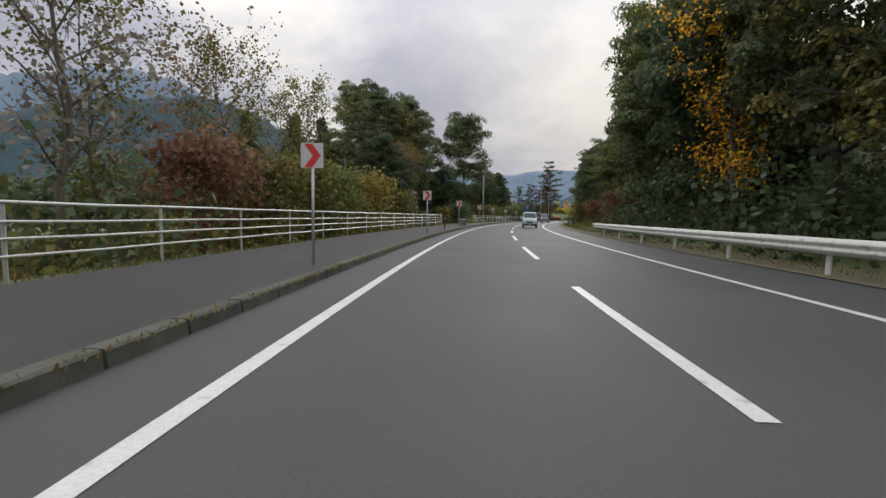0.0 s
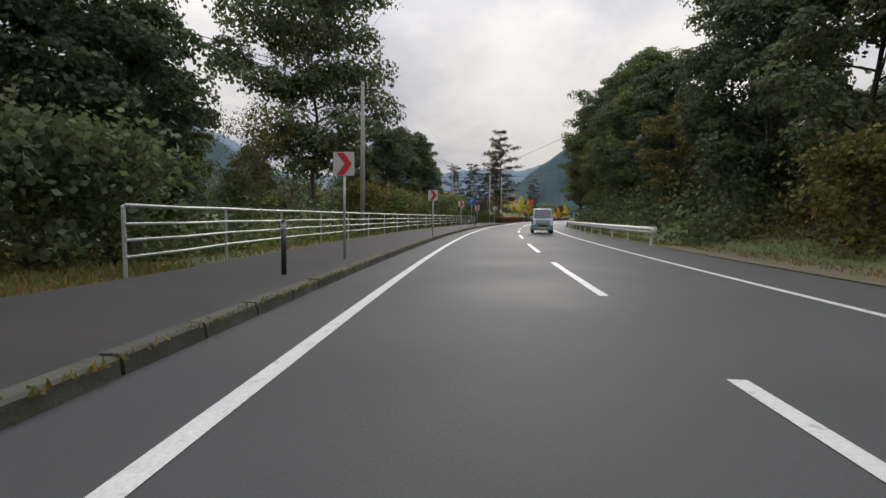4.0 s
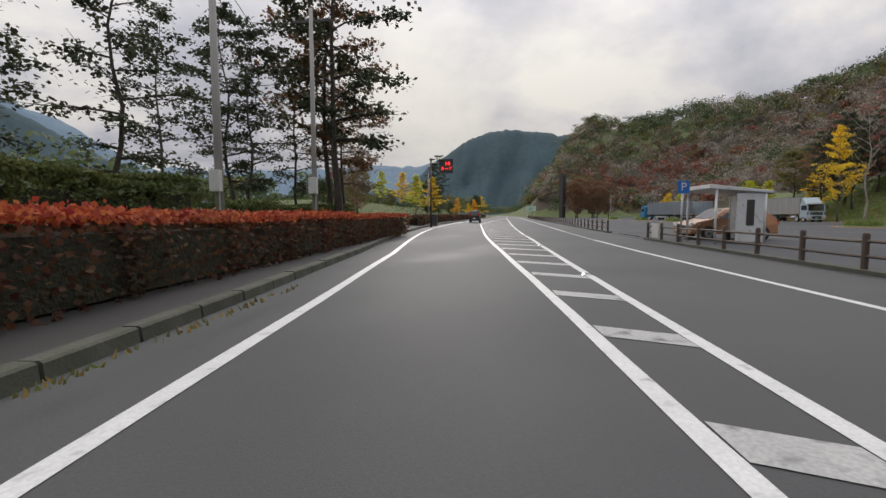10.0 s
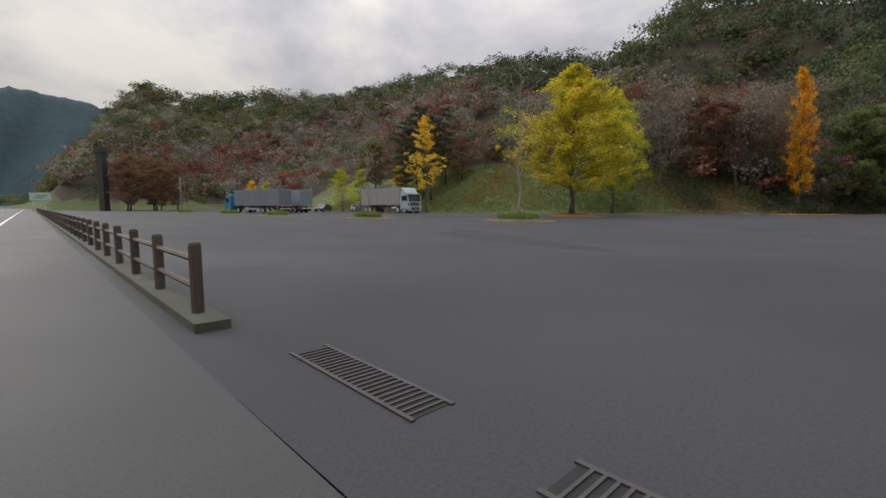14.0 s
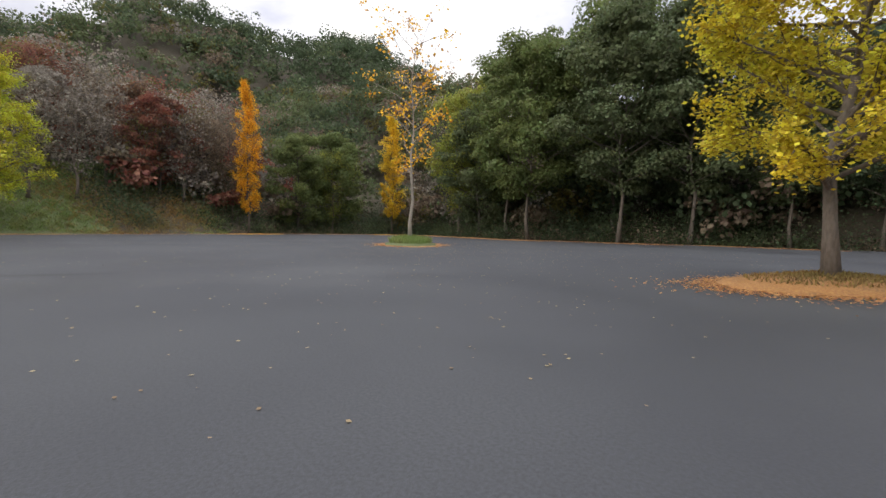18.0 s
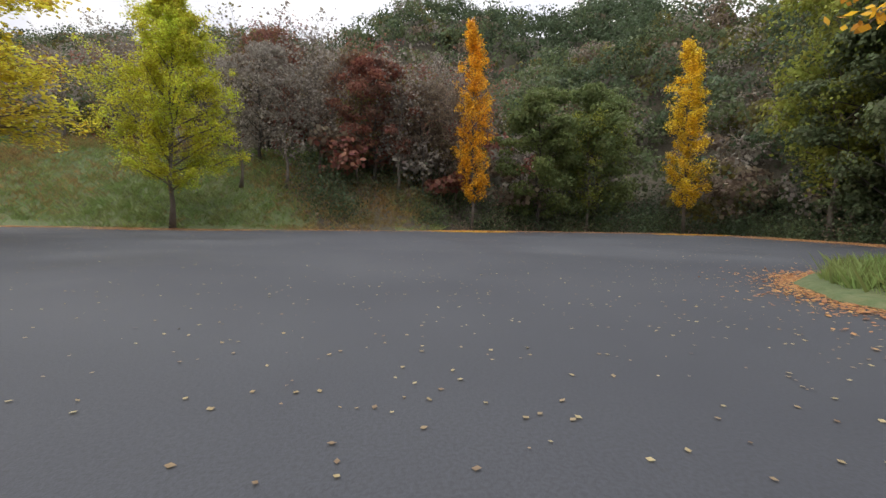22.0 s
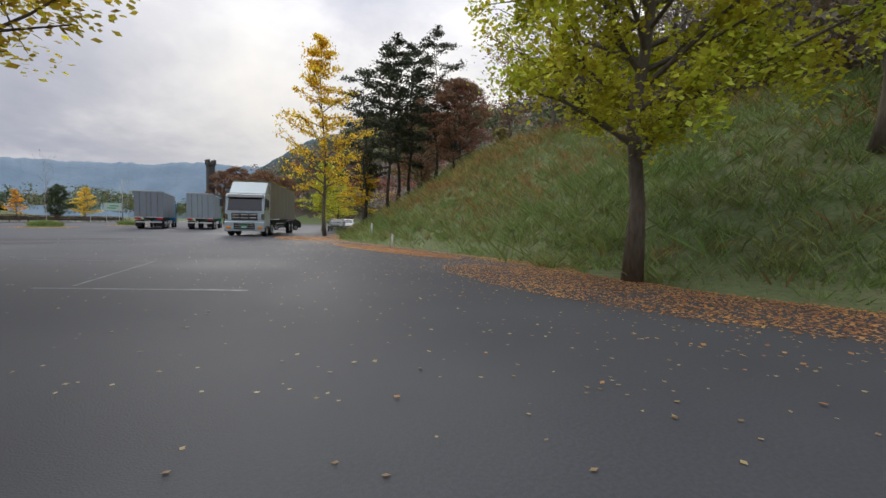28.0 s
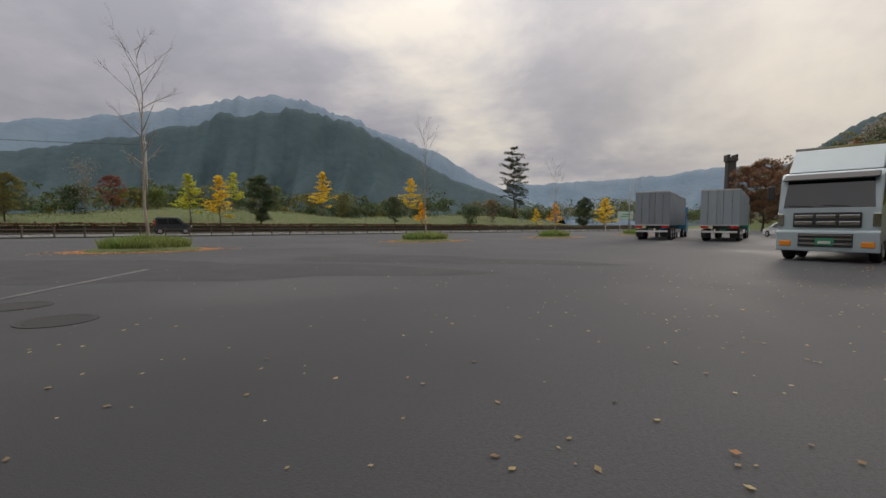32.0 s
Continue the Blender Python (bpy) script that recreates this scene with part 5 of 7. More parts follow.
wires(top(P0), top(P1), 0.6, 0.7, "three power cables slung above the fence", 3)
wires(top(P1), top(P2), 0.6, 0.9, "three power cables slung above the fence", 3)
wires(top(P1, -1.6), top(P2, -2.0), 0.2, 0.9, "two telephone cables above the fence", 2)
wires(top(P2), top(P3), 0.6, 0.5, "three power cables above the hedge", 3)
wires(top(P3, -0.5), top(P5), 0.6, 1.0, "two power cables above the pines", 2)
wires(top(P2, -1.2), top(P6, -0.2), 0.3, 0.6, "single cable crossing above the road", 1)
wires(top(P2, -2.4), rp(92, 12.0, 10.5), 0.3, 0.8, "thin cable crossing above the road", 1)

# ---- hedges and undergrowth ----


def leafy_box(n, rng, size):
    """Points over the top, sides and inside of a clipped box."""
    lx, ly, lz = size
    p = rng.uniform(-0.5, 0.5, (n, 3))
    face = rng.integers(0, 6, n)
    for k in range(3):
        p[face == k, 2] = 0.5
    p[face == 3, 0] = 0.5 * np.sign(p[face == 3, 0])
    p[face == 4, 1] = 0.5 * np.sign(p[face == 4, 1])
    p = p * np.array([lx, ly, lz]) + rng.normal(size=(n, 3)) * 0.045
    p[:, 2] += lz / 2
    return p


# near-black filler: twigs and the shade between them in one colour
hedge_dark_core = material("hedge_dark_core", (0.035, 0.035, 0.02), 0.95, grain=[(8.0, 0.8, (0.06, 0.05, 0.03)), (30.0, 0.7, (0.02, 0.025, 0.012))], bump=(20.0, 1.0, 0.08))


def hedge(s0, s1, off, width, height, mat, top_mat, label, wobbly=0.05, density=420, step=2.4, leaf=0.085):
    """A clipped hedge along the road: a solid dark core for twigs and the shade among them, a leafy skin and a coloured
    top.
    """
    t = thing("hedge", label, "hedge", "clipped hedges")
    rng = np.random.default_rng(abs(int(s0 * 7)) + 3)
    lo = Shape()
    body, crown = [], []
    for s in np.arange(s0, s1 - 0.01, step):
        e = min(step, s1 - s)
        o = off if not isinstance(off, list) else float(np.interp(s + e / 2, [a for a, _ in off], [b for _, b in off]))
        m = rpose(s + e / 2, o, 0.1)
        h = height * (1 + rng.uniform(-wobbly, wobbly))
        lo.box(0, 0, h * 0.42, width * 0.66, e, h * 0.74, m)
        n = int(density * e)
        p = leafy_box(n, rng, (width, e * 1.04, h))
        w = np.array([m @ Vector(q) for q in p])
        q = leaf_quads(w, leaf, rng, 0.8)
        up = p[:, 2] > h * 0.9
        body.append(q[~up])
        crown.append(q[up])
    heart = part("dark_core", lo, hedge_dark_core, t)
    part("foliage", quads_mesh("foliage", mat, np.concatenate(body)), None, t)
    part("top_growth", quads_mesh("top_growth", top_mat, np.concatenate(crown)), None, t, "reddish clipped top" if top_mat is hedge_red_top else "")


RED_OFF = [(146, -4.9), (168.5, -5.2), (188, -8.0), (200, -8.6), (330, -8.0)]
hedge(146.6, 168.6, RED_OFF, 1.3, 1.05, hedge_red, hedge_red_top, "clipped azalea hedge with a red autumn top beside the footway", 0.04, 1500, 2.4, 0.085)
hedge(185.5, 262.0, RED_OFF, 1.2, 0.95, hedge_red, hedge_red, "long dark red clipped hedge along the footway", 0.05, 420, 3.0, 0.13)
hedge(262.0, 320.0, RED_OFF, 1.2, 0.9, hedge_red, hedge_red, "dark red clipped hedge farther along the road", 0.05, 110, 3.0, 0.14)
hedge(137.5, 157.0, [(137, -9.0), (157, -9.8)], 1.8, 2.05, hedge_green, hedge_green, "tall shaggy green hedge behind the footway", 0.12, 2200, 2.0, 0.11)
hedge(160.0, 177.0, [(160, -10.4), (177, -11.4)], 1.8, 1.5, hedge_green, hedge_green, "shaggy green hedge below the pines", 0.15, 1100, 2.0, 0.13)


def scatter_on(n, rng, s0, s1, o0, o1):
    s, o = rng.uniform(s0, s1, n), rng.uniform(o0, o1, n)
    h = np.radians(np.interp(s, [0, 150, 172], [0.0, -23.4, -27.2]))
    x = np.interp(s, RS, RXY[:, 0]) + np.cos(h) * o
    y = np.interp(s, RS, RXY[:, 1]) + np.sin(h) * o
    return x, y


def stuff(name, label, category, mat, quads):
    ob = part(name, quads_mesh(name, mat, quads), None)
    tagged(ob, label, category, kind="stuff")
    return ob


def blades(x, y, z, h, rng, w=0.05, lean=0.35):
    """Upright tapering blades."""
    n = len(x)
    a = rng.uniform(0, 6.283, n)
    hh = h * rng.uniform(0.5, 1.3, n)
    base = np.stack([x, y, z], 1)
    side = np.stack([np.cos(a), np.sin(a), np.zeros(n)], 1) * (w * rng.uniform(0.6, 1.4, n))[:, None]
    tip = base + np.stack([rng.normal(size=n) * lean * hh, rng.normal(size=n) * lean * hh, hh], 1)
    mid = (base + tip) / 2 + np.stack([np.zeros(n), np.zeros(n), hh * 0.08], 1)
    return np.stack([base - side, base + side, mid + side * 0.6, tip], 1)


def undergrowth(name, label, n, s0, s1, o0, o1, height, mat, seed, leaf=0.26, clumps=90):
    rng = np.random.default_rng(abs(int(seed)))
    cx, cy = scatter_on(clumps, rng, s0, s1, o0, o1)
    i = rng.integers(0, clumps, n)
    hh = height * rng.uniform(0.35, 1.15, clumps)[i]
    x, y = cx[i] + rng.normal(size=n) * 0.85, cy[i] + rng.normal(size=n) * 0.85
    z = ground_z(x, y) + hh * np.abs(rng.normal(size=n)) * 0.55
    s, o = road_coords(x, y)
    keep = (o < -7.9) | (o > 8.4)
    stuff(name, label, "undergrowth", mat, leaf_quads(np.stack([x, y, z], 1)[keep], leaf, rng, 0.75))


undergrowth("undergrowth", "tangled roadside undergrowth in olive and brown", 13500, -8, 54, -15, -8.6, 2.2, leaf_olive, 21, 0.24, 115)
undergrowth("undergrowth", "dark leafy undergrowth below roadside trees", 11000, -8, 54, -22, -9.5, 2.8, leaf_deep, 22, 0.30, 100)
undergrowth("undergrowth", "dark thicket behind the grassy verge", 12000, 55, 76, -28, -15.5, 3.0, leaf_deep, 30, 0.26, 110)
undergrowth("undergrowth", "olive shrubs at the back of the grassy verge", 3500, 58, 76, -15, -12.8, 1.5, leaf_mustard, 32, 0.16, 45)
undergrowth("undergrowth", "green and brown scrub behind the footway fence", 17000, 76, 138, -15, -8.4, 1.7, leaf_mid, 23, 0.22, 170)
undergrowth("undergrowth", "dark scrub below the trees beside the bend", 14000, 76, 140, -24, -11, 2.8, leaf_deep, 24, 0.30, 130)
undergrowth("undergrowth", "dark undergrowth behind the guard rail", 26000, -8, 40, 9.0, 24, 3.2, leaf_deep, 25, 0.28, 200)
undergrowth("undergrowth", "rusty bracken on the bank beside the road", 4000, 38, 86, 12, 17, 0.9, leaf_rust, 26, 0.16, 60)
undergrowth("undergrowth", "olive scrub on the bank beside the road", 8000, 38, 86, 11, 17, 1.0, leaf_olive, 28, 0.18, 110)
undergrowth("undergrowth", "dark undergrowth behind the bend's guard rail", 26000, 84, 134, 9.0, 18, 3.4, leaf_dark, 27, 0.26, 170)
undergrowth("undergrowth", "dark scrub climbing the slope above the road", 16000, 46, 94, 17, 42, 3.6, leaf_dark, 29, 0.34, 170)


def verge_grass():
    rng = np.random.default_rng(31)
    xs, ys = [], []
    for s0, s1, o0, o1, n in ((-10, 137, -7.6, -6.6, 9000), (36, 84, 8.0, 14.0, 16000), (54, 72, -13.5, -6.0, 26000), (84, 133, 7.8, 9.0, 2500), (-10, 150, -2.74, -2.63, 5000), (-10, 34, 8.0, 9.4, 2000)):
        x, y = scatter_on(n, rng, s0, s1, o0, o1)
        xs.append(x)
        ys.append(y)
    x, y = np.concatenate(xs), np.concatenate(ys)
    s, o = road_coords(x, y)
    z = np.where(o > -3.2, 0.0, 0) + np.where((o < 0) & (o > -3.2), 0.12, np.maximum(ground_z(x, y), -0.02))
    b = blades(x, y, z, np.where((o < 0) & (o > -3.2), 0.06, 0.15), rng, 0.016)
    h = len(b) // 2
    rng.shuffle(b)
    stuff("verge_grass", "short green grass along the road's edges", "grass", grass_blade, b[:h])
    stuff("dry_grass", "withered yellow grass along the road's edges", "grass", grass_dry, b[h:])


verge_grass()

# ---- vehicles ----


def paint(name, c, coat=0.4):
    return material(name, c, 0.32, grain=[(1.5, 0.3, tuple(q * 0.85 for q in c))], coat=coat)


alloy = material("alloy_rim", (0.42, 0.43, 0.44), 0.4, 0.5, grain=[(8.0, 0.5, (0.28, 0.28, 0.28))])


def wheel_part(parent, x, y, r, w, rim_mat=steel_post):
    t = part("wheel", Shape().lathe([(r * 0.62, -w / 2), (r * 0.93, -w / 2), (r, -w * 0.32), (r, w * 0.32), (r * 0.93, w / 2), (r * 0.62, w / 2)], (x, y, r), 20, "x"), rubber, parent, smooth=False)
    sg = 1 if x > 0 else -1
    part("rim", Shape().lathe([(r * 0.66, sg * (w / 2 - 0.02)), (r * 0.64, sg * (w / 2 + 0.014)), (r * 0.54, sg * (w / 2 + 0.004)), (r * 0.3, sg * (w / 2 + 0.012)), (r * 0.04, sg * (w / 2 + 0.016))], (x, y, r), 18, "x"), rim_mat, t)
    part("hub", Shape().lathe([(r * 0.2, sg * (w / 2)), (r * 0.16, sg * (w / 2 + 0.03)), (0.01, sg * (w / 2 + 0.036))], (x, y, r), 10, "x"), dark_steel, t)


def car(name, label, m, L, W, H, profile, belt, mat, sides, shield, rear, wheels, r=0.29, nose=None, tail=None, plate=None, lights=None, group="vehicles", category="car", tuck=0.16, trim=None):
    """profile: (y, z) outline, front at +y. sides: outlines of the side windows. shield, rear: (low y, low z, high y, high z) of the front and back glass."""
    t = thing(name, label, category, group, at=m)

    def half(z):
        return W / 2 * (1 - tuck * max(0.0, (z - belt) / (H - belt)))
    sh = Shape().prism(profile, "x", -W / 2, W / 2)
    sh.v = [(x * (half(z) / (W / 2)), y, z) for x, y, z in sh.v]
    part("body", sh, mat, t, bevel=0.05)
    for sg in (-1, 1):
        for poly in sides:
            w = Shape().add([(sg * (half(z) + 0.008), y, z) for y, z in poly] + [(sg * (half(z) - 0.03), y, z) for y, z in poly],
                            [tuple(range(len(poly))), tuple(range(2 * len(poly) - 1, len(poly) - 1, -1))] + [(i, (i + 1) % len(poly), (i + 1) % len(poly) + len(poly), i + len(poly)) for i in range(len(poly))])
            part("side_window", w, car_glass, t)
    for nm, g, out in (("windscreen", shield, 1), ("rear_window", rear, -1)):
        y0, z0, y1, z1 = g
        d = Vector((0, z1 - z0, -(y1 - y0))).normalized() * 0.012
        if d.y * out < 0:
            d = -d
        q = [Vector((-half(z0) * 0.88, y0, z0)), Vector((half(z0) * 0.88, y0, z0)), Vector((half(z1) * 0.86, y1, z1)), Vector((-half(z1) * 0.86, y1, z1))]
        part(nm, Shape().add([p + d for p in q] + [p - d * 2 for p in q], [(0, 1, 2, 3), (7, 6, 5, 4), (0, 4, 5, 1), (1, 5, 6, 2), (2, 6, 7, 3), (3, 7, 4, 0)]), car_glass, t)
        if out == 1:
            part("wiper", Shape().tube([q[0] * 0.6 + q[1] * 0.4 + d * 1.6, q[0] * 0.15 + q[1] * 0.85 + d * 1.6 + Vector((0, 0, 0.03))], 0.008, 5), black_plastic, t)
    for y in wheels:
        for sg in (-1, 1):
            wheel_part(t, sg * (W / 2 - 0.038), y, r, 0.16, alloy)
            part("wheel_well", Shape().lathe([(r * 1.0, sg * -0.03), (r * 1.0, sg * 0.004), (0.01, sg * 0.004)], (sg * W / 2, y, r), 18, "x"), rubber, t)
            part("wheel_arch", Shape().lathe([(r * 1.16, sg * -0.02), (r * 1.16, sg * 0.012), (r * 0.98, sg * 0.012), (r * 0.98, sg * -0.02)], (sg * (W / 2 - 0.004), y, r), 18, "x"), black_plastic, t)
    f, b = max(p[0] for p in profile), min(p[0] for p in profile)
    fl, bl = (lights or ((0.72, 0.3, 0.22), (0.85, 0.16, 0.4)))
    for sg in (-1, 1):
        part("headlight", Shape().box(sg * (W / 2 - 0.02 - fl[1] / 2), f - 0.045, fl[0], fl[1], 0.12, fl[2]), lamp_glass, t, bevel=0.02)
        part("tail_light", Shape().box(sg * (W / 2 - 0.10), b + 0.035, bl[0], 0.16, 0.10, bl[2]), tail_red, t, bevel=0.015)
        mr = part("mirror", Shape().box(sg * (half(belt + 0.1) + 0.12), shield[0] - 0.25, belt + 0.12, 0.2, 0.1, 0.16), mat, t, bevel=0.03)
        part("mirror_arm", Shape().box(sg * (half(belt + 0.1) + 0.01), shield[0] - 0.22, belt + 0.06, 0.08, 0.05, 0.05), black_plastic, mr)
        for y in (0.25, -0.75):
            if b + 0.4 < y:
                part("door_handle", Shape().box(sg * (W / 2 + 0.012), y, belt - 0.09, 0.03, 0.17, 0.04), trim or mat, t, bevel=0.008)
        part("door_seam", Shape().box(sg * (W / 2 + 0.001), -0.02, belt * 0.62, 0.008, 0.012, belt * 0.62), black_plastic, t)
    for sg in (-1, 1):
        part("side_crease", Shape().box(sg * (W / 2 + 0.002), (f + b) / 2, belt - 0.24, 0.014, f - b - 0.5, 0.018), trim or mat, t, bevel=0.004)
    part("front_bumper", Shape().box(0, f - 0.05, 0.36, W * 0.94, 0.16, 0.2), trim or mat, t, bevel=0.04)
    part("grille", Shape().box(0, f - 0.03, 0.60, W * 0.42, 0.10, 0.13), black_plastic, t, bevel=0.02)
    part("rear_bumper", Shape().box(0, b + 0.06, 0.38, W * 0.94, 0.16, 0.22), trim or mat, t, bevel=0.04)
    pm = material("plate_yellow", (0.75, 0.5, 0.03), 0.5) if plate == "yellow" else material("plate_white", (0.6, 0.6, 0.58), 0.5)
    for y, sg in ((f + 0.04, 1), (b - 0.03, -1)):
        pl = part("number_plate", Shape().box(0, y, 0.40 if sg > 0 else 0.62, 0.34, 0.02, 0.17), pm, t)
        part("plate_bar", Shape().box(0, y + sg * 0.012, 0.38 if sg > 0 else 0.60, 0.24, 0.006, 0.06), black_plastic, pl)
    return t


def facing(s, off, turn=180.0):
    return rpose(s, off, 0.0, turn)


# blue-grey one-box van coming towards the camera
blue_van = paint("van_blue", (0.16, 0.235, 0.28))
car("van", "blue-grey box van with a yellow plate on the road", facing(98.4, 3.45), 3.4, 1.48, 1.88,
    [(-1.68, 0.3), (-1.69, 0.9), (-1.60, 1.72), (-1.48, 1.86), (0.70, 1.87), (0.95, 1.80), (1.42, 1.12), (1.65, 1.03), (1.70, 0.76), (1.70, 0.34), (1.60, 0.27)], 1.02, blue_van,
    [[(-1.45, 1.1), (-1.40, 1.62), (-0.98, 1.64), (-0.98, 1.1)], [(-0.9, 1.1), (-0.9, 1.64), (-0.22, 1.65), (-0.22, 1.1)], [(-0.12, 1.06), (-0.12, 1.65), (0.62, 1.65), (1.00, 1.14), (0.96, 1.06)]],
    (1.42, 1.12, 0.95, 1.80), (-1.68, 1.15, -1.60, 1.68), (1.08, -1.3), 0.28, plate="yellow", lights=((0.84, 0.19, 0.40), (0.95, 0.16, 0.5)), category="van", tuck=0.12)
# pale box-shaped off-road car farther back
pale = paint("car_pale", (0.45, 0.56, 0.60))
car("car", "pale blue-white square off-road car on the road", facing(50.2, 3.4), 3.4, 1.48, 1.70,
    [(-1.66, 0.42), (-1.68, 1.0), (-1.58, 1.58), (-1.45, 1.69), (0.15, 1.69), (0.30, 1.62), (0.62, 1.08), (1.52, 0.98), (1.64, 0.86), (1.66, 0.45), (1.5, 0.40)], 1.0, pale,
    [[(-1.42, 1.06), (-1.36, 1.52), (-0.72, 1.54), (-0.72, 1.06)], [(-0.6, 1.04), (-0.6, 1.54), (0.10, 1.54), (0.38, 1.04)]],
    (0.62, 1.08, 0.30, 1.62), (-1.67, 1.1, -1.58, 1.54), (1.08, -1.1), 0.34, plate="yellow", lights=((0.78, 0.3, 0.2), (0.8, 0.16, 0.25)), tuck=0.10, trim=black_plastic)
# dark tall wagon ahead, seen from behind
dark = paint("car_dark", (0.018, 0.024, 0.032))
car("car", "dark tall wagon seen from behind on the road", facing(210.0, -3.7, 0), 3.4, 1.48, 1.79,
    [(-1.68, 0.3), (-1.70, 0.95), (-1.60, 1.68), (-1.48, 1.78), (0.30, 1.78), (0.55, 1.70), (1.15, 1.08), (1.62, 0.92), (1.69, 0.6), (1.66, 0.28)], 1.0, dark,
    [[(-1.45, 1.06), (-1.40, 1.6), (-0.55, 1.62), (-0.55, 1.06)], [(-0.45, 1.06), (-0.45, 1.62), (0.30, 1.62), (0.86, 1.06)]],
    (1.15, 1.08, 0.55, 1.70), (-1.70, 1.04, -1.62, 1.62), (1.1, -1.25), 0.28, lights=((0.8, 0.3, 0.2), (1.15, 0.16, 0.6)))

def low_car(label, m, mat, name="car"):
    return car(name, label, m, 4.0, 1.66, 1.48,
               [(-1.95, 0.3), (-2.0, 0.75), (-1.92, 0.98), (-1.45, 1.36), (-1.1, 1.47), (0.2, 1.47), (0.5, 1.40), (1.05, 0.98), (1.75, 0.82), (1.98, 0.66), (2.0, 0.34), (1.85, 0.25)], 0.92, mat,
               [[(-1.35, 0.98), (-1.15, 1.34), (-0.5, 1.37), (-0.5, 0.98)], [(-0.4, 0.98), (-0.4, 1.37), (0.2, 1.37), (0.72, 0.98)]],
               (1.05, 0.98, 0.5, 1.40), (-1.9, 1.0, -1.42, 1.36), (1.22, -1.25), 0.30, lights=((0.70, 0.3, 0.16), (0.82, 0.16, 0.2)), tuck=0.2)


copper = paint("car_copper", (0.42, 0.21, 0.11), 0.8)
white_car = paint("car_white", (0.66, 0.67, 0.66))
black_car = paint("car_black", (0.014, 0.015, 0.017), 0.8)
low_car("copper-coloured hatchback parked behind the bus shelter", rpose(166.6, 11.3, 0, 97), copper)
low_car("black estate car parked beside the ginkgos", pose(114.5, 209.5, 0, 0, 0, 100), black_car)
low_car("white car parked beyond the trailers", pose(113.5, 224.0, 0, 0, 0, 20), white_car)
low_car("dark green-grey car parked behind a truck", pose(119.0, 203.5, 0, 0, 0, 150), paint("car_slate", (0.06, 0.085, 0.085)))
low_car("white car parked at the foot of the bank", pose(121.5, 206.0, 0, 0, 0, 150), white_car)


def lorry_wheels(t, ys, W, r=0.48, double=()):
    for y in ys:
        for sg in (-1, 1):
            wheel_part(t, sg * (W / 2 - 0.16), y, r, 0.26, steel_post)


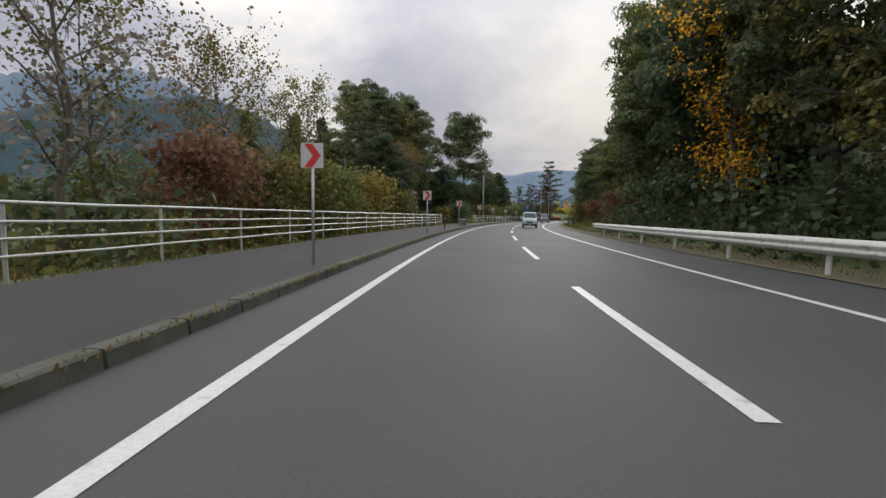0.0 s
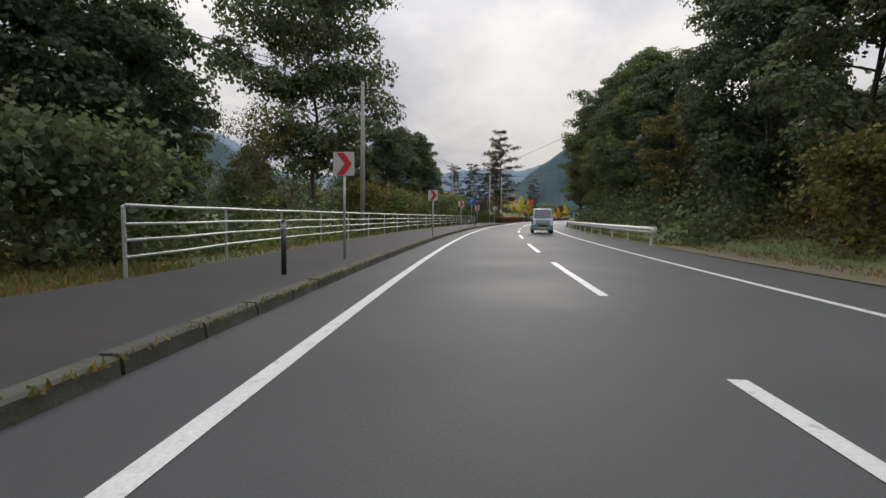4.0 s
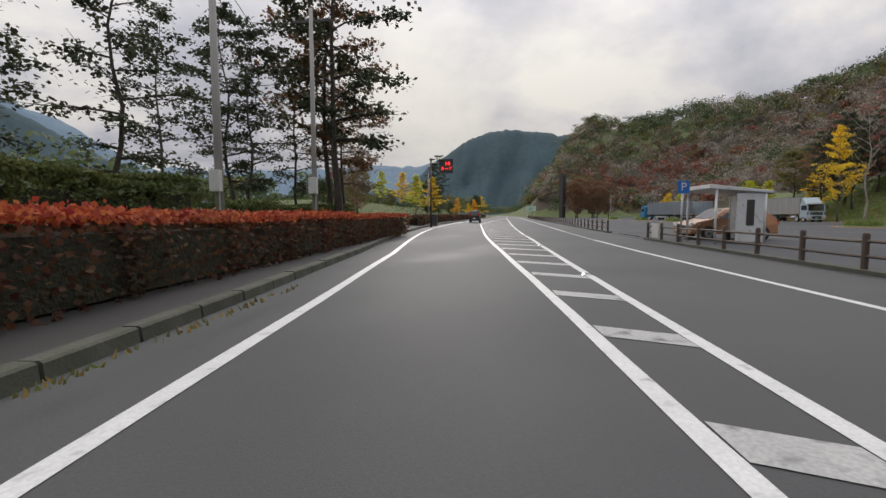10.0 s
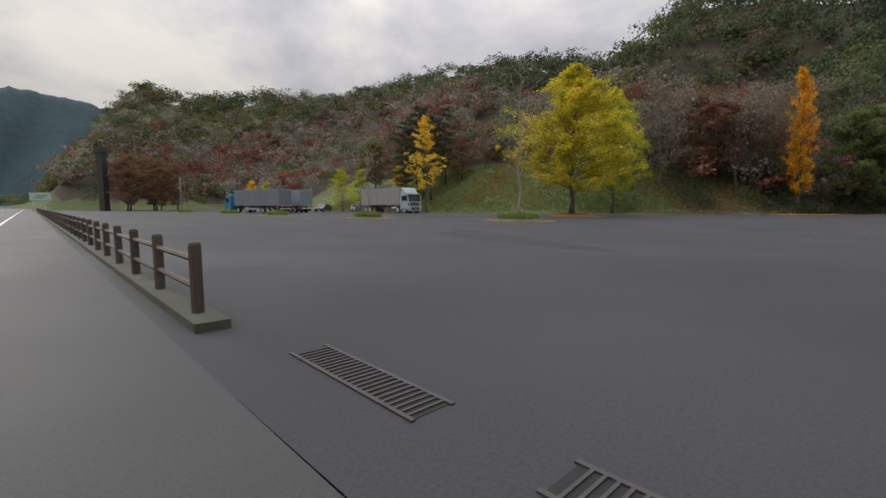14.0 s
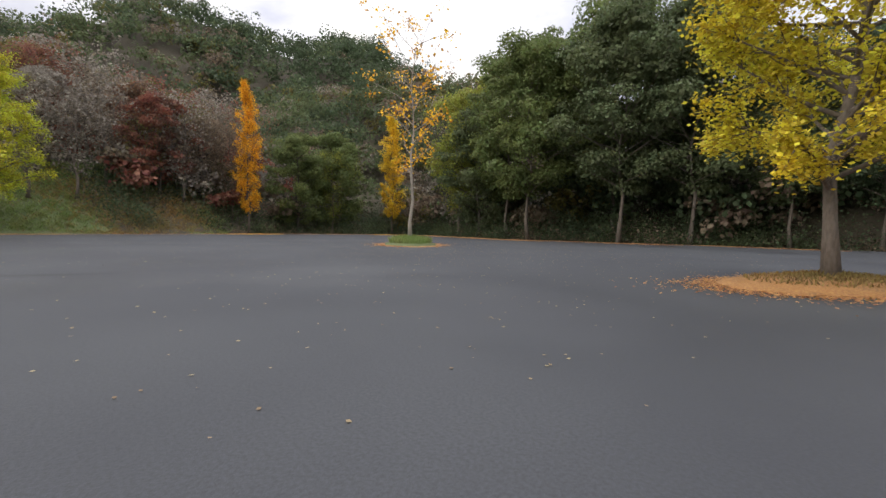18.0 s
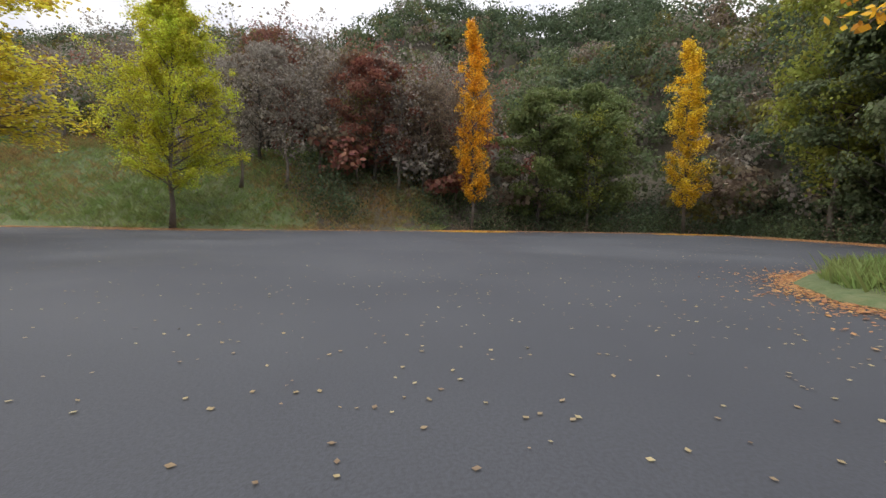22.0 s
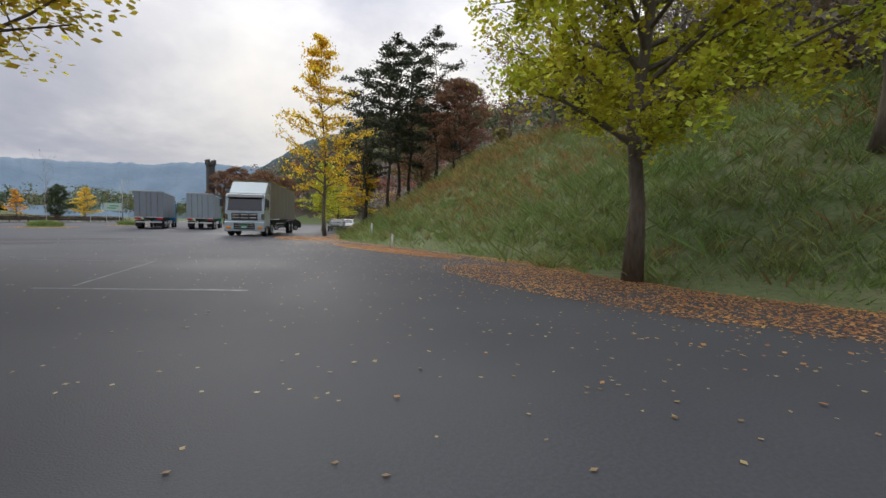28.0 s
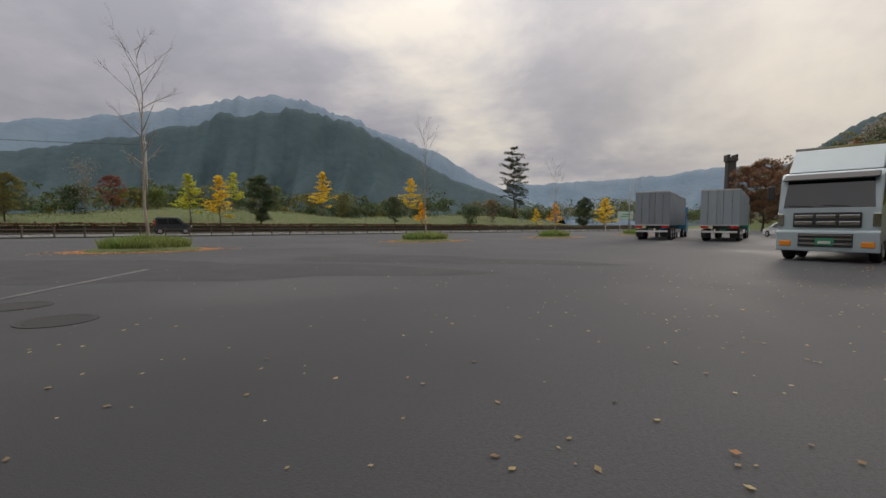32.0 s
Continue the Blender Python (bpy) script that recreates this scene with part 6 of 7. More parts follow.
def truck(m, label):
    """Cab-over lorry with a tall closed body."""
    t = thing("truck", label, "truck", "lorries", at=m)
    W = 2.46
    cabp = paint("cab_white", (0.36, 0.44, 0.47))
    # white body painted grey: its shaded side's tone is put into the colour
    side = material("box_shaded", (0.27, 0.265, 0.255), 0.45, grain=[(0.8, 0.5, (0.21, 0.205, 0.195))], stain=(1.2, 0.6, 0.75, (0.32, 0.31, 0.29)), stretch=(1, 1, 0.3))
    cab = part("cab", Shape().prism([(4.2, 0.55), (4.2, 2.7), (4.35, 2.85), (5.55, 2.78), (5.75, 2.62), (5.98, 1.62), (6.0, 0.95), (5.96, 0.55)], "x", -W / 2, W / 2), cabp, t, bevel=0.07)
    part("windscreen", Shape().add([(-1.08, 5.985, 1.66), (1.08, 5.985, 1.66), (1.02, 5.79, 2.52), (-1.02, 5.79, 2.52), (-1.08, 5.90, 1.66), (1.08, 5.90, 1.66), (1.02, 5.7, 2.52), (-1.02, 5.7, 2.52)],
                                   [(0, 1, 2, 3), (7, 6, 5, 4), (0, 4, 5, 1), (1, 5, 6, 2), (2, 6, 7, 3), (3, 7, 4, 0)]), car_glass, cab)
    for x in (-0.5, 0.35):
        part("wiper", Shape().tube([(x, 6.0, 1.70), (x + 0.62, 5.99, 1.74)], 0.014, 5), black_plastic, cab)
    for sg in (-1, 1):
        part("side_window", Shape().add([(sg * (W / 2 + 0.006), y, z) for y, z in ((4.55, 1.75), (4.55, 2.45), (5.45, 2.45), (5.72, 1.75))] + [(sg * (W / 2 - 0.03), y, z) for y, z in ((4.55, 1.75), (4.55, 2.45), (5.45, 2.45), (5.72, 1.75))],
                                        [(0, 1, 2, 3), (7, 6, 5, 4), (0, 4, 5, 1), (1, 5, 6, 2), (2, 6, 7, 3), (3, 7, 4, 0)]), car_glass, cab)
        part("door_handle", Shape().box(sg * (W / 2 + 0.01), 4.62, 1.5, 0.03, 0.2, 0.05), black_plastic, cab)
        part("step", Shape().box(sg * (W / 2 - 0.05), 5.0, 0.62, 0.14, 0.8, 0.1), black_plastic, cab)
        part("mirror", Shape().box(sg * (W / 2 + 0.2), 5.95, 2.15, 0.2, 0.09, 0.45), black_plastic, t, bevel=0.03)
        part("mirror_arm", Shape().tube([(sg * (W / 2), 5.7, 2.5), (sg * (W / 2 + 0.2), 5.93, 2.42)], 0.02, 6), black_plastic, t)
        part("headlight", Shape().box(sg * 0.98, 6.0, 0.78, 0.36, 0.09, 0.30), lamp_glass, t, bevel=0.03)
        part("corner_lamp", Shape().box(sg * 1.13, 5.97, 1.28, 0.18, 0.12, 0.4), chrome, t, bevel=0.02)
        part("side_guard", Shape().box(sg * (W / 2 - 0.05), 0.6, 0.62, 0.04, 3.0, 0.08).box(sg * (W / 2 - 0.05), 0.6, 0.86, 0.04, 3.0, 0.08), chrome, t)
    part("sun_visor", Shape().prism([(5.62, 2.62), (5.98, 2.50), (5.99, 2.54), (5.66, 2.72)], "x", -W / 2 + 0.1, W / 2 - 0.1), black_plastic, cab)
    for sg in (-1, 1):
        part("pillar_trim", Shape().add([(sg * (W / 2 + 0.004), y, z) for y, z in ((5.72, 1.7), (5.45, 2.5), (5.62, 2.5), (5.93, 1.7))] + [(sg * (W / 2 - 0.03), y, z) for y, z in ((5.72, 1.7), (5.45, 2.5), (5.62, 2.5), (5.93, 1.7))],
                                        [(0, 1, 2, 3), (7, 6, 5, 4), (0, 4, 5, 1), (1, 5, 6, 2), (2, 6, 7, 3), (3, 7, 4, 0)]), black_plastic, cab)
        part("side_panel", Shape().box(sg * (W / 2 - 0.2), 4.05, 1.75, 0.06, 0.3, 2.2), black_plastic, t)
        part("bumper_lamp", Shape().box(sg * 0.98, 6.09, 0.55, 0.30, 0.05, 0.16), amber, t, bevel=0.02)
    g = part("grille", Shape().box(0, 6.0, 1.28, 1.62, 0.06, 0.46), black_plastic, t, bevel=0.02)
    for x in (-0.54, 0, 0.54):
        for z in (1.38, 1.18):
            part("grille_bar", Shape().box(x, 6.035, z, 0.46, 0.04, 0.11), chrome, g, bevel=0.012)
    b = part("front_bumper", Shape().prism([(5.85, 0.32), (6.08, 0.32), (6.1, 0.92), (5.98, 0.98), (5.85, 0.98)], "x", -W / 2, W / 2), cabp, t, bevel=0.04)
    part("lower_grille", Shape().box(0, 6.1, 0.66, 1.3, 0.02, 0.4), black_plastic, b)
    for z in (0.82, 0.70, 0.56):
        part("bumper_bar", Shape().box(0, 6.118, z, 1.26, 0.02, 0.05), chrome, b)
    pl = part("number_plate", Shape().box(0, 6.13, 0.62, 0.44, 0.02, 0.22), material("plate_green", (0.03, 0.22, 0.12), 0.5), b)
    part("plate_bar", Shape().box(0, 6.143, 0.60, 0.3, 0.006, 0.08), sign_white, pl)
    part("wind_deflector", Shape().prism([(4.3, 2.84), (5.3, 2.82), (4.5, 3.62), (4.3, 3.62)], "x", -W / 2 + 0.08, W / 2 - 0.08), cabp, t, bevel=0.05)
    bx = part("box_body", Shape().box(0, -1.0, 2.45, W, 10.2, 2.5), side, t, bevel=0.03)
    for y in np.arange(-5.6, 4.0, 1.6):
        for sg in (-1, 1):
            part("panel_seam", Shape().box(sg * (W / 2 + 0.006), y, 2.45, 0.012, 0.03, 2.44), steel_post, bx)
    part("roof_rail", Shape().box(0, -1.0, 3.72, W + 0.03, 10.24, 0.06), chrome, bx)
    for sg in (-1, 1):
        part("rear_door", Shape().box(sg * 0.6, -6.13, 2.42, 1.16, 0.05, 2.38), side, t, bevel=0.01)
        part("door_bar", Shape().tube([(sg * 0.2, -6.18, 1.3), (sg * 0.2, -6.18, 3.6)], 0.02, 6), chrome, t)
        part("tail_light", Shape().box(sg * 0.95, -6.1, 1.02, 0.4, 0.06, 0.14), tail_red, t)
    part("chassis", Shape().box(0, -0.6, 0.92, 0.9, 11.0, 0.3), dark_steel, t)
    part("fuel_tank", Shape().lathe([(0.3, 2.0), (0.32, 2.05), (0.32, 3.0), (0.3, 3.05)], (0.9, 0, 0.7), 14, "y"), chrome, t)
    part("mudguard", Shape().box(0, -4.4, 1.08, W - 0.1, 3.0, 0.06), black_plastic, t)
    lorry_wheels(t, (5.1, 3.5, -3.6, -4.9), W)
    return t


truck(pose(104.9 + 0.46 * 6.4, 186.6 + 0.888 * 6.4, 0, 0, 0, 180 - 27.5) @ Matrix.Diagonal((1.05, 1.05, 1.06, 1)), "white cab-over lorry with a tall box body, parked")


def trailer(m, label, body, cabc, stripe=None):
    t = thing("trailer_truck", label, "truck", "lorries", at=m)
    W = 2.46
    bx = part("box_body", Shape().box(0, -0.6, 2.45, W, 11.0, 2.55), body, t, bevel=0.03)
    for y in np.arange(-5.7, 4.8, 0.75):
        for sg in (-1, 1):
            part("panel_rib", Shape().box(sg * (W / 2 + 0.01), y, 2.45, 0.02, 0.05, 2.46), body, bx)
    for sg in (-1, 1):
        d = part("rear_door", Shape().box(sg * 0.605, -6.125, 2.45, 1.18, 0.05, 2.46), body, t, bevel=0.01)
        for x in (0.2, 0.75):
            part("lock_bar", Shape().tube([(sg * x, -6.17, 1.25), (sg * x, -6.17, 3.66)], 0.018, 6), chrome, d)
        part("tail_light", Shape().box(sg * 0.92, -6.14, 1.03, 0.5, 0.05, 0.16), tail_red, t)
        part("mud_flap", Shape().box(sg * 0.9, -5.75, 0.55, 0.55, 0.02, 0.6), rubber, t)
        part("landing_leg", Shape().tube([(sg * 0.8, 2.6, 0.05), (sg * 0.8, 2.6, 1.1)], 0.06, 8), dark_steel, t)
    part("rear_bumper", Shape().box(0, -6.1, 0.70, 2.2, 0.1, 0.14), sign_white, t)
    for z in (3.72, 1.17):
        part("door_frame", Shape().box(0, -6.14, z, W, 0.05, 0.09), steel_post, t)
    part("chassis", Shape().box(0, 0.2, 1.02, 0.9, 12.0, 0.24), dark_steel, t)
    part("side_guard", Shape().box(1.15, 0.4, 0.7, 0.04, 3.4, 0.3).box(-1.15, 0.4, 0.7, 0.04, 3.4, 0.3), steel_post, t)
    lorry_wheels(t, (-2.2, -3.4, -4.6, 4.0, 6.9), W, 0.46)
    cab = part("cab", Shape().prism([(5.9, 0.5), (5.9, 2.9), (6.1, 3.05), (7.2, 2.95), (7.6, 1.7), (7.65, 0.5)], "x", -W / 2, W / 2), cabc, t, bevel=0.06)
    for sg in (-1, 1):
        part("side_window", Shape().box(sg * (W / 2 + 0.002), 6.75, 2.1, 0.02, 0.8, 0.7), car_glass, cab)
    part("windscreen", Shape().add([(-1.05, 7.63, 1.75), (1.05, 7.63, 1.75), (1.0, 7.3, 2.75), (-1.0, 7.3, 2.75), (0, 7.2, 2.2)], [(0, 1, 2, 3), (0, 4, 1), (1, 4, 2), (2, 4, 3), (3, 4, 0)]), car_glass, cab)
    return t


grey_box = material("box_grey", (0.22, 0.25, 0.28), 0.5, 0.2, grain=[(0.9, 0.5, (0.18, 0.205, 0.23))], stain=(1.0, 0.6, 0.75, (0.2, 0.2, 0.2)), stretch=(1, 1, 0.3))
pale_box = material("box_pale", (0.27, 0.32, 0.35), 0.5, 0.1, grain=[(0.9, 0.5, (0.22, 0.265, 0.29))], stain=(1.0, 0.6, 0.75, (0.25, 0.26, 0.26)), stretch=(1, 1, 0.3))
for rear, turn, body, cabc, lab in (((100.6, 206.6), -11, grey_box, paint("cab_blue", (0.03, 0.20, 0.36)), "grey box trailer with a blue tractor parked in the lot"), ((105.0, 206.0), -14, pale_box, paint("cab_green", (0.03, 0.22, 0.14)), "pale box trailer with ribbed sides parked in the lot")):
    trailer(pose(*rear, 0, 0, 0, turn) @ Matrix.Translation((0, 6.15, 0)), lab, body, cabc)

# ---- islands, leaf litter, lot markings ----


def island(x, y, rx, ry, turn, label, green=True, seed=1):
    """A low mound with a stone edge, grass and leaves."""
    t = thing("planted_island", label, "island", "planted islands", at=pose(x, y, 0.0, 0, 0, turn))
    rng = np.random.default_rng(abs(int(seed)))
    n = 28
    rim = [(rx * math.cos(6.2832 * k / n) * (1 + 0.04 * math.sin(3 * k)), ry * math.sin(6.2832 * k / n) * (1 + 0.04 * math.cos(2 * k))) for k in range(n)]
    vs, fs = [], []
    for f, z in ((1.0, 0.01), (0.93, 0.10), (0.6, 0.2), (0.25, 0.26)):
        vs += [(a * f, b * f, z) for a, b in rim]
    for i in range(3):
        for k in range(n):
            j = (k + 1) % n
            fs.append((i * n + k, i * n + j, (i + 1) * n + j, (i + 1) * n + k))
    fs.append(tuple(3 * n + k for k in range(n)))
    part("mound", Shape().add(vs, fs), grass_ground if green else litter_ground, t, smooth=True)
    m = 3000
    a, r = rng.uniform(0, 6.283, m), np.sqrt(rng.uniform(0, 0.92, m))
    gx, gy = 0.8 * rx * r * np.cos(a), 0.8 * ry * r * np.sin(a)
    gzz = 0.26 * (1 - 0.8 * r) + 0.03
    part("grass", quads_mesh("grass", bank_green if green else grass_dry, blades(gx, gy, gzz, 0.40 if green else 0.12, rng, 0.024, 0.35)), None, t)
    n = 7500
    a, r = rng.uniform(0, 6.283, n), np.abs(rng.normal(1.02, 0.16, n))
    r = np.where(rng.uniform(size=n) < 0.12, r + np.abs(rng.normal(size=n)) * 0.35, r)
    lp = np.stack([rx * r * np.cos(a), ry * r * np.sin(a), 0.02 + 0.16 * np.clip(1.02 - r, 0, 1)], 1)
    part("fallen_leaves", quads_mesh("fallen_leaves", litter_leaf, leaf_quads(lp, 0.07, rng, 0.8, 1.5)), None, t)


island(79.6, 136.9, 2.9, 1.7, -37, "grassy island ringed with orange leaves", True, 1)
island(77.6, 166.3, 2.3, 1.4, 62, "grassy island round a leafless tree", True, 2)
island(80.5, 180.9, 2.1, 1.3, 62, "grassy island round a young tree", True, 3)
island(86.2, 196.1, 2.3, 1.3, 62, "grassy island with yellow leaves round its edge", True, 4)
island(92.7, 209.9, 2.3, 1.3, 62, "grassy island in the lot", True, 5)
island(99.5, 226.4, 2.4, 1.3, 62, "grassy island far across the lot", True, 6)
island(58.3, 141.0, 2.6, 1.6, 62, "leaf-strewn island round a ginkgo", False, 7)
island(92.0, 163.4, 2.6, 1.6, 62, "leaf-strewn island round a yellow ginkgo", False, 8)


def lot_litter():
    rng = np.random.default_rng(77)
    edge = np.array(LOT[2:12])
    seg = np.diff(edge, axis=0)
    ln = np.hypot(seg[:, 0], seg[:, 1])
    n = 110000
    k = rng.choice(len(seg), n, p=ln / ln.sum())
    u = rng.uniform(size=n)
    base = edge[k] + seg[k] * u[:, None]
    nrm = np.stack([-seg[k][:, 1], seg[k][:, 0]], 1) / ln[k][:, None]
    d = rng.exponential(1.1, n) - 1.0
    p = base + nrm * d[:, None]
    z = np.where(d > 0, 0.012, 0.0) + np.maximum(0, ground_z(p[:, 0], p[:, 1]) + 0.06) * (d <= 0)
    q = leaf_quads(np.stack([p[:, 0], p[:, 1], z + 0.012], 1), 0.05, rng, 0.8, 2.0)
    stuff("leaf_litter", "orange-brown fallen leaves drifted along the lot's edge", "fallen leaves", litter_leaf, q)
    m = 13000
    x = np.concatenate([rng.normal(74, 9, 4500), rng.uniform(58, 108, 4500), 107 - rng.exponential(3.2, 4000)])
    y = np.concatenate([rng.normal(139, 8, 4500), rng.uniform(126, 186, 4500), rng.uniform(150, 182, 4000)])
    keep = poly_distance(x, y, lot_poly) < -0.3
    pts = np.stack([x, y, np.full(m, 0.012)], 1)[keep]
    q = leaf_quads(pts, 0.042, rng, 0.8, 2.5)
    stuff("scattered_leaves", "pale fallen leaves scattered over the asphalt", "fallen leaves", pale_leaf, q)


lot_litter()


def flat_patch(name, pts, mat, z, parent):
    return part(name, Shape().add([(x, y, z) for x, y in pts], [tuple(range(len(pts)))]), mat, parent)


# carpets of leaves below the edge trees
for cx, cy, rx, ry, seed in ((108.2, 138.0, 3.2, 1.5, 1), (107.0, 119.5, 3.0, 1.3, 2), (105.4, 158.6, 4.6, 1.8, 3), (106.8, 170.5, 4.5, 0.7, 4), (107.6, 182.5, 3.0, 1.4, 5), (88.0, 119.5, 5.5, 1.2, 6), (78.0, 116.2, 5.0, 1.0, 7), (97.0, 118.4, 5.5, 1.0, 8), (67.0, 112.6, 5.0, 1.1, 9)):
    rng = np.random.default_rng(abs(int(seed)))
    a, r = rng.uniform(0, 6.283, 9000), np.sqrt(rng.uniform(0, 1.3, 9000))
    x, y = cx + ry * r * np.cos(a), cy + rx * r * np.sin(a)
    if seed > 5:
        x, y = cx + rx * r * np.cos(a), cy + ry * r * np.sin(a)
    z = np.maximum(ground_z(x, y), 0.0) + 0.014
    stuff("leaf_carpet", "thick carpet of golden leaves below a tree", "fallen leaves", leaf_orange if seed < 3 else litter_leaf, leaf_quads(np.stack([x, y, z], 1), 0.055, rng, 0.85, 2.0))

# faded bay lines and patches on the lot
for k, (x0, y0, x1, y1, w) in enumerate(((96.5, 163.5, 99.3, 161.7, 0.11), (97.0, 163.5, 98.4, 167.8, 0.06), (98.4, 167.8, 94.7, 170.4, 0.06), (93.0, 168.0, 88.0, 176.0, 0.12))):
    d = Vector((x1 - x0, y1 - y0, 0)).normalized()
    e = Vector((-d.y, d.x, 0)) * w / 2
    part("bay_line", Shape().add([Vector((x0, y0, 0.005 + 0.001 * k)) + e, Vector((x0, y0, 0.005 + 0.001 * k)) - e, Vector((x1, y1, 0.005 + 0.001 * k)) - e, Vector((x1, y1, 0.005 + 0.001 * k)) + e], [(0, 1, 2, 3)]), faded_paint, lot)
patch_mat = material("asphalt_patch", (0.048, 0.049, 0.052), 0.85, spec=0.2, grain=[(1.0, 0.5, (0.07, 0.07, 0.073))], bump=(60.0, 0.4, 0.01))
for cx, cy, rx, ry, turn, seed in ((88, 176, 7, 2.6, 20, 1), (93, 182, 5, 1.6, 10, 2), (70, 157, 4.0, 0.35, 70, 3), (60, 164, 5, 1.2, 40, 4)):
    pts = []
    for k in range(24):
        a = 6.2832 * k / 24
        r = 1 + 0.22 * math.sin(3 * a + seed) + 0.12 * math.sin(7 * a + 2 * seed)
        v = Matrix.Rotation(radians(turn), 2) @ Vector((rx * r * math.cos(a), ry * r * math.sin(a)))
        pts.append((cx + v.x, cy + v.y))
    flat_patch("tar_patch", pts, patch_mat, 0.004, lot)

# ---- the wooded hill ----


def wood(name, label, pts, sizes, mat, seed, per=190, leaf=0.75, squash=0.9, lobes=8):
    """Many crowns joined into one canopy; every crown is a cluster of leafy lobes. per, leaf: one value or one for each crown."""
    rng = np.random.default_rng(abs(int(seed)))
    pts, sizes = np.asarray(pts), np.asarray(sizes)
    per = np.broadcast_to(np.asarray(per, int), sizes.shape)
    size = np.repeat(np.broadcast_to(np.asarray(leaf, float), sizes.shape), per)
    c = rng.normal(size=(len(pts), lobes, 3)) * np.array([0.24, 0.24, 0.15]) * sizes[:, None, None]
    c[:, :, 2] += sizes[:, None] * 0.60
    c += pts[:, None, :]
    i = np.repeat(np.arange(len(pts)), per)
    n = len(i)
    d = rng.normal(size=(n, 3))
    d /= np.linalg.norm(d, axis=1)[:, None]
    d[:, 2] = np.where(d[:, 2] < -0.3, -d[:, 2], d[:, 2])
    p = c[i, rng.integers(0, lobes, n)] + d * (sizes[i] * 0.235)[:, None] * rng.uniform(0.72, 1.1, (n, 1)) * np.array([1, 1, squash])
    q = leaf_quads(p, size, rng, 0.85, normals=d)
    return stuff(name, label, "woods", mat, q)


def hill_woods():
    rng = np.random.default_rng(5)
    n = 8600
    x, y = rng.uniform(60, 300, n), rng.uniform(50, 480, n)
    s, off = road_coords(x, y)
    d = poly_distance(x, y, lot_poly)
    d = np.where(s < 140, np.minimum(d, off - 9), d)
    z = ground_z(x, y)
    bank = (y > 150) & (y < 235) & (d < 19)
    keep = (d > 6) & (d < 150) & (off > 14) & ~bank & (rng.uniform(size=n) < np.interp(d, [7, 30, 70, 150], [1, 0.8, 0.62, 0.5]))
    x, y, z, d = x[keep], y[keep], z[keep], d[keep]
    tint = wobble(x, y, 16.0, 1.0) + rng.normal(size=len(x)) * 0.75
    north = np.clip((y - 130) / 40, -1, 1)
    v = north * 0.8 + tint - 0.9 * np.clip((d - 75) / 40, -0.6, 1)
    size = rng.uniform(5.5, 9.5, len(x)) * np.interp(d, [7, 30], [0.75, 1.0]) * np.where(v < -0.15, 1.2, 0.9)
    near = (d < 60) & (y > 80) & (y < 260)
    for lo, hi, mat, lab in ((-9, -0.55, leaf_deep, "dark evergreen canopy over the hill"), (-0.55, -0.05, leaf_dark, "green broadleaf canopy on the hillside"), (-0.05, 0.25, leaf_olive, "olive autumn canopy on the hillside"), (0.25, 0.7, leaf_brown, "brown autumn canopy on the hillside"), (0.7, 2.1, leaf_bare, "grey-brown bare canopy on the hillside"), (2.1, 9, leaf_red, "dark red autumn crowns on the hillside")):
        i = (v >= lo) & (v < hi)
        thin = 0.6 if mat is leaf_bare else 1.0
        wood("hill_woods", lab, np.stack([x, y, z - 0.6], 1)[i], size[i], mat, int(100 + lo * 10), np.where(near[i], 420 * thin, 150 * thin).astype(int), np.where(near[i], 0.42 if mat is leaf_bare else 0.50, 0.80))


hill_woods()


def valley_woods():
    rng = np.random.default_rng(9)
    pts, size = [], []
    for s0, s1, o0, o1, n, h in ((-20, 48, -60, -26, 70, 5.5), (48, 84, -60, -24, 60, 9.5), (84, 122, -70, -30, 40, 4.5), (122, 150, -60, -24, 40, 9.0), (150, 200, -70, -34, 40, 7.0), (195, 330, -75, -38, 120, 6.0), (330, 560, -60, -12, 130, 8.0), (330, 620, 12, 60, 120, 8.0), (-30, 90, 20, 60, 150, 10.0), (560, 800, -40, 40, 90, 9.0)):
        x, y = scatter_on(n, rng, s0, s1, o0, o1)
        z = ground_z(x, y)
        pts.append(np.stack([x, y, z], 1))
        size.append(rng.uniform(0.75, 1.3, n) * h)
    pts, size = np.concatenate(pts), np.concatenate(size)
    c = rng.uniform(size=len(pts))
    for lo, hi, mat, lab in ((0, 0.5, leaf_deep, "dark woods across the valley"), (0.5, 0.78, leaf_dark, "green woods across the valley"), (0.78, 1.0, leaf_olive, "olive autumn woods across the valley")):
        i = (c >= lo) & (c < hi)
        wood("valley_woods", lab, pts[i], size[i], mat, int(lo * 100) + 3, 260, 0.55)


valley_woods()

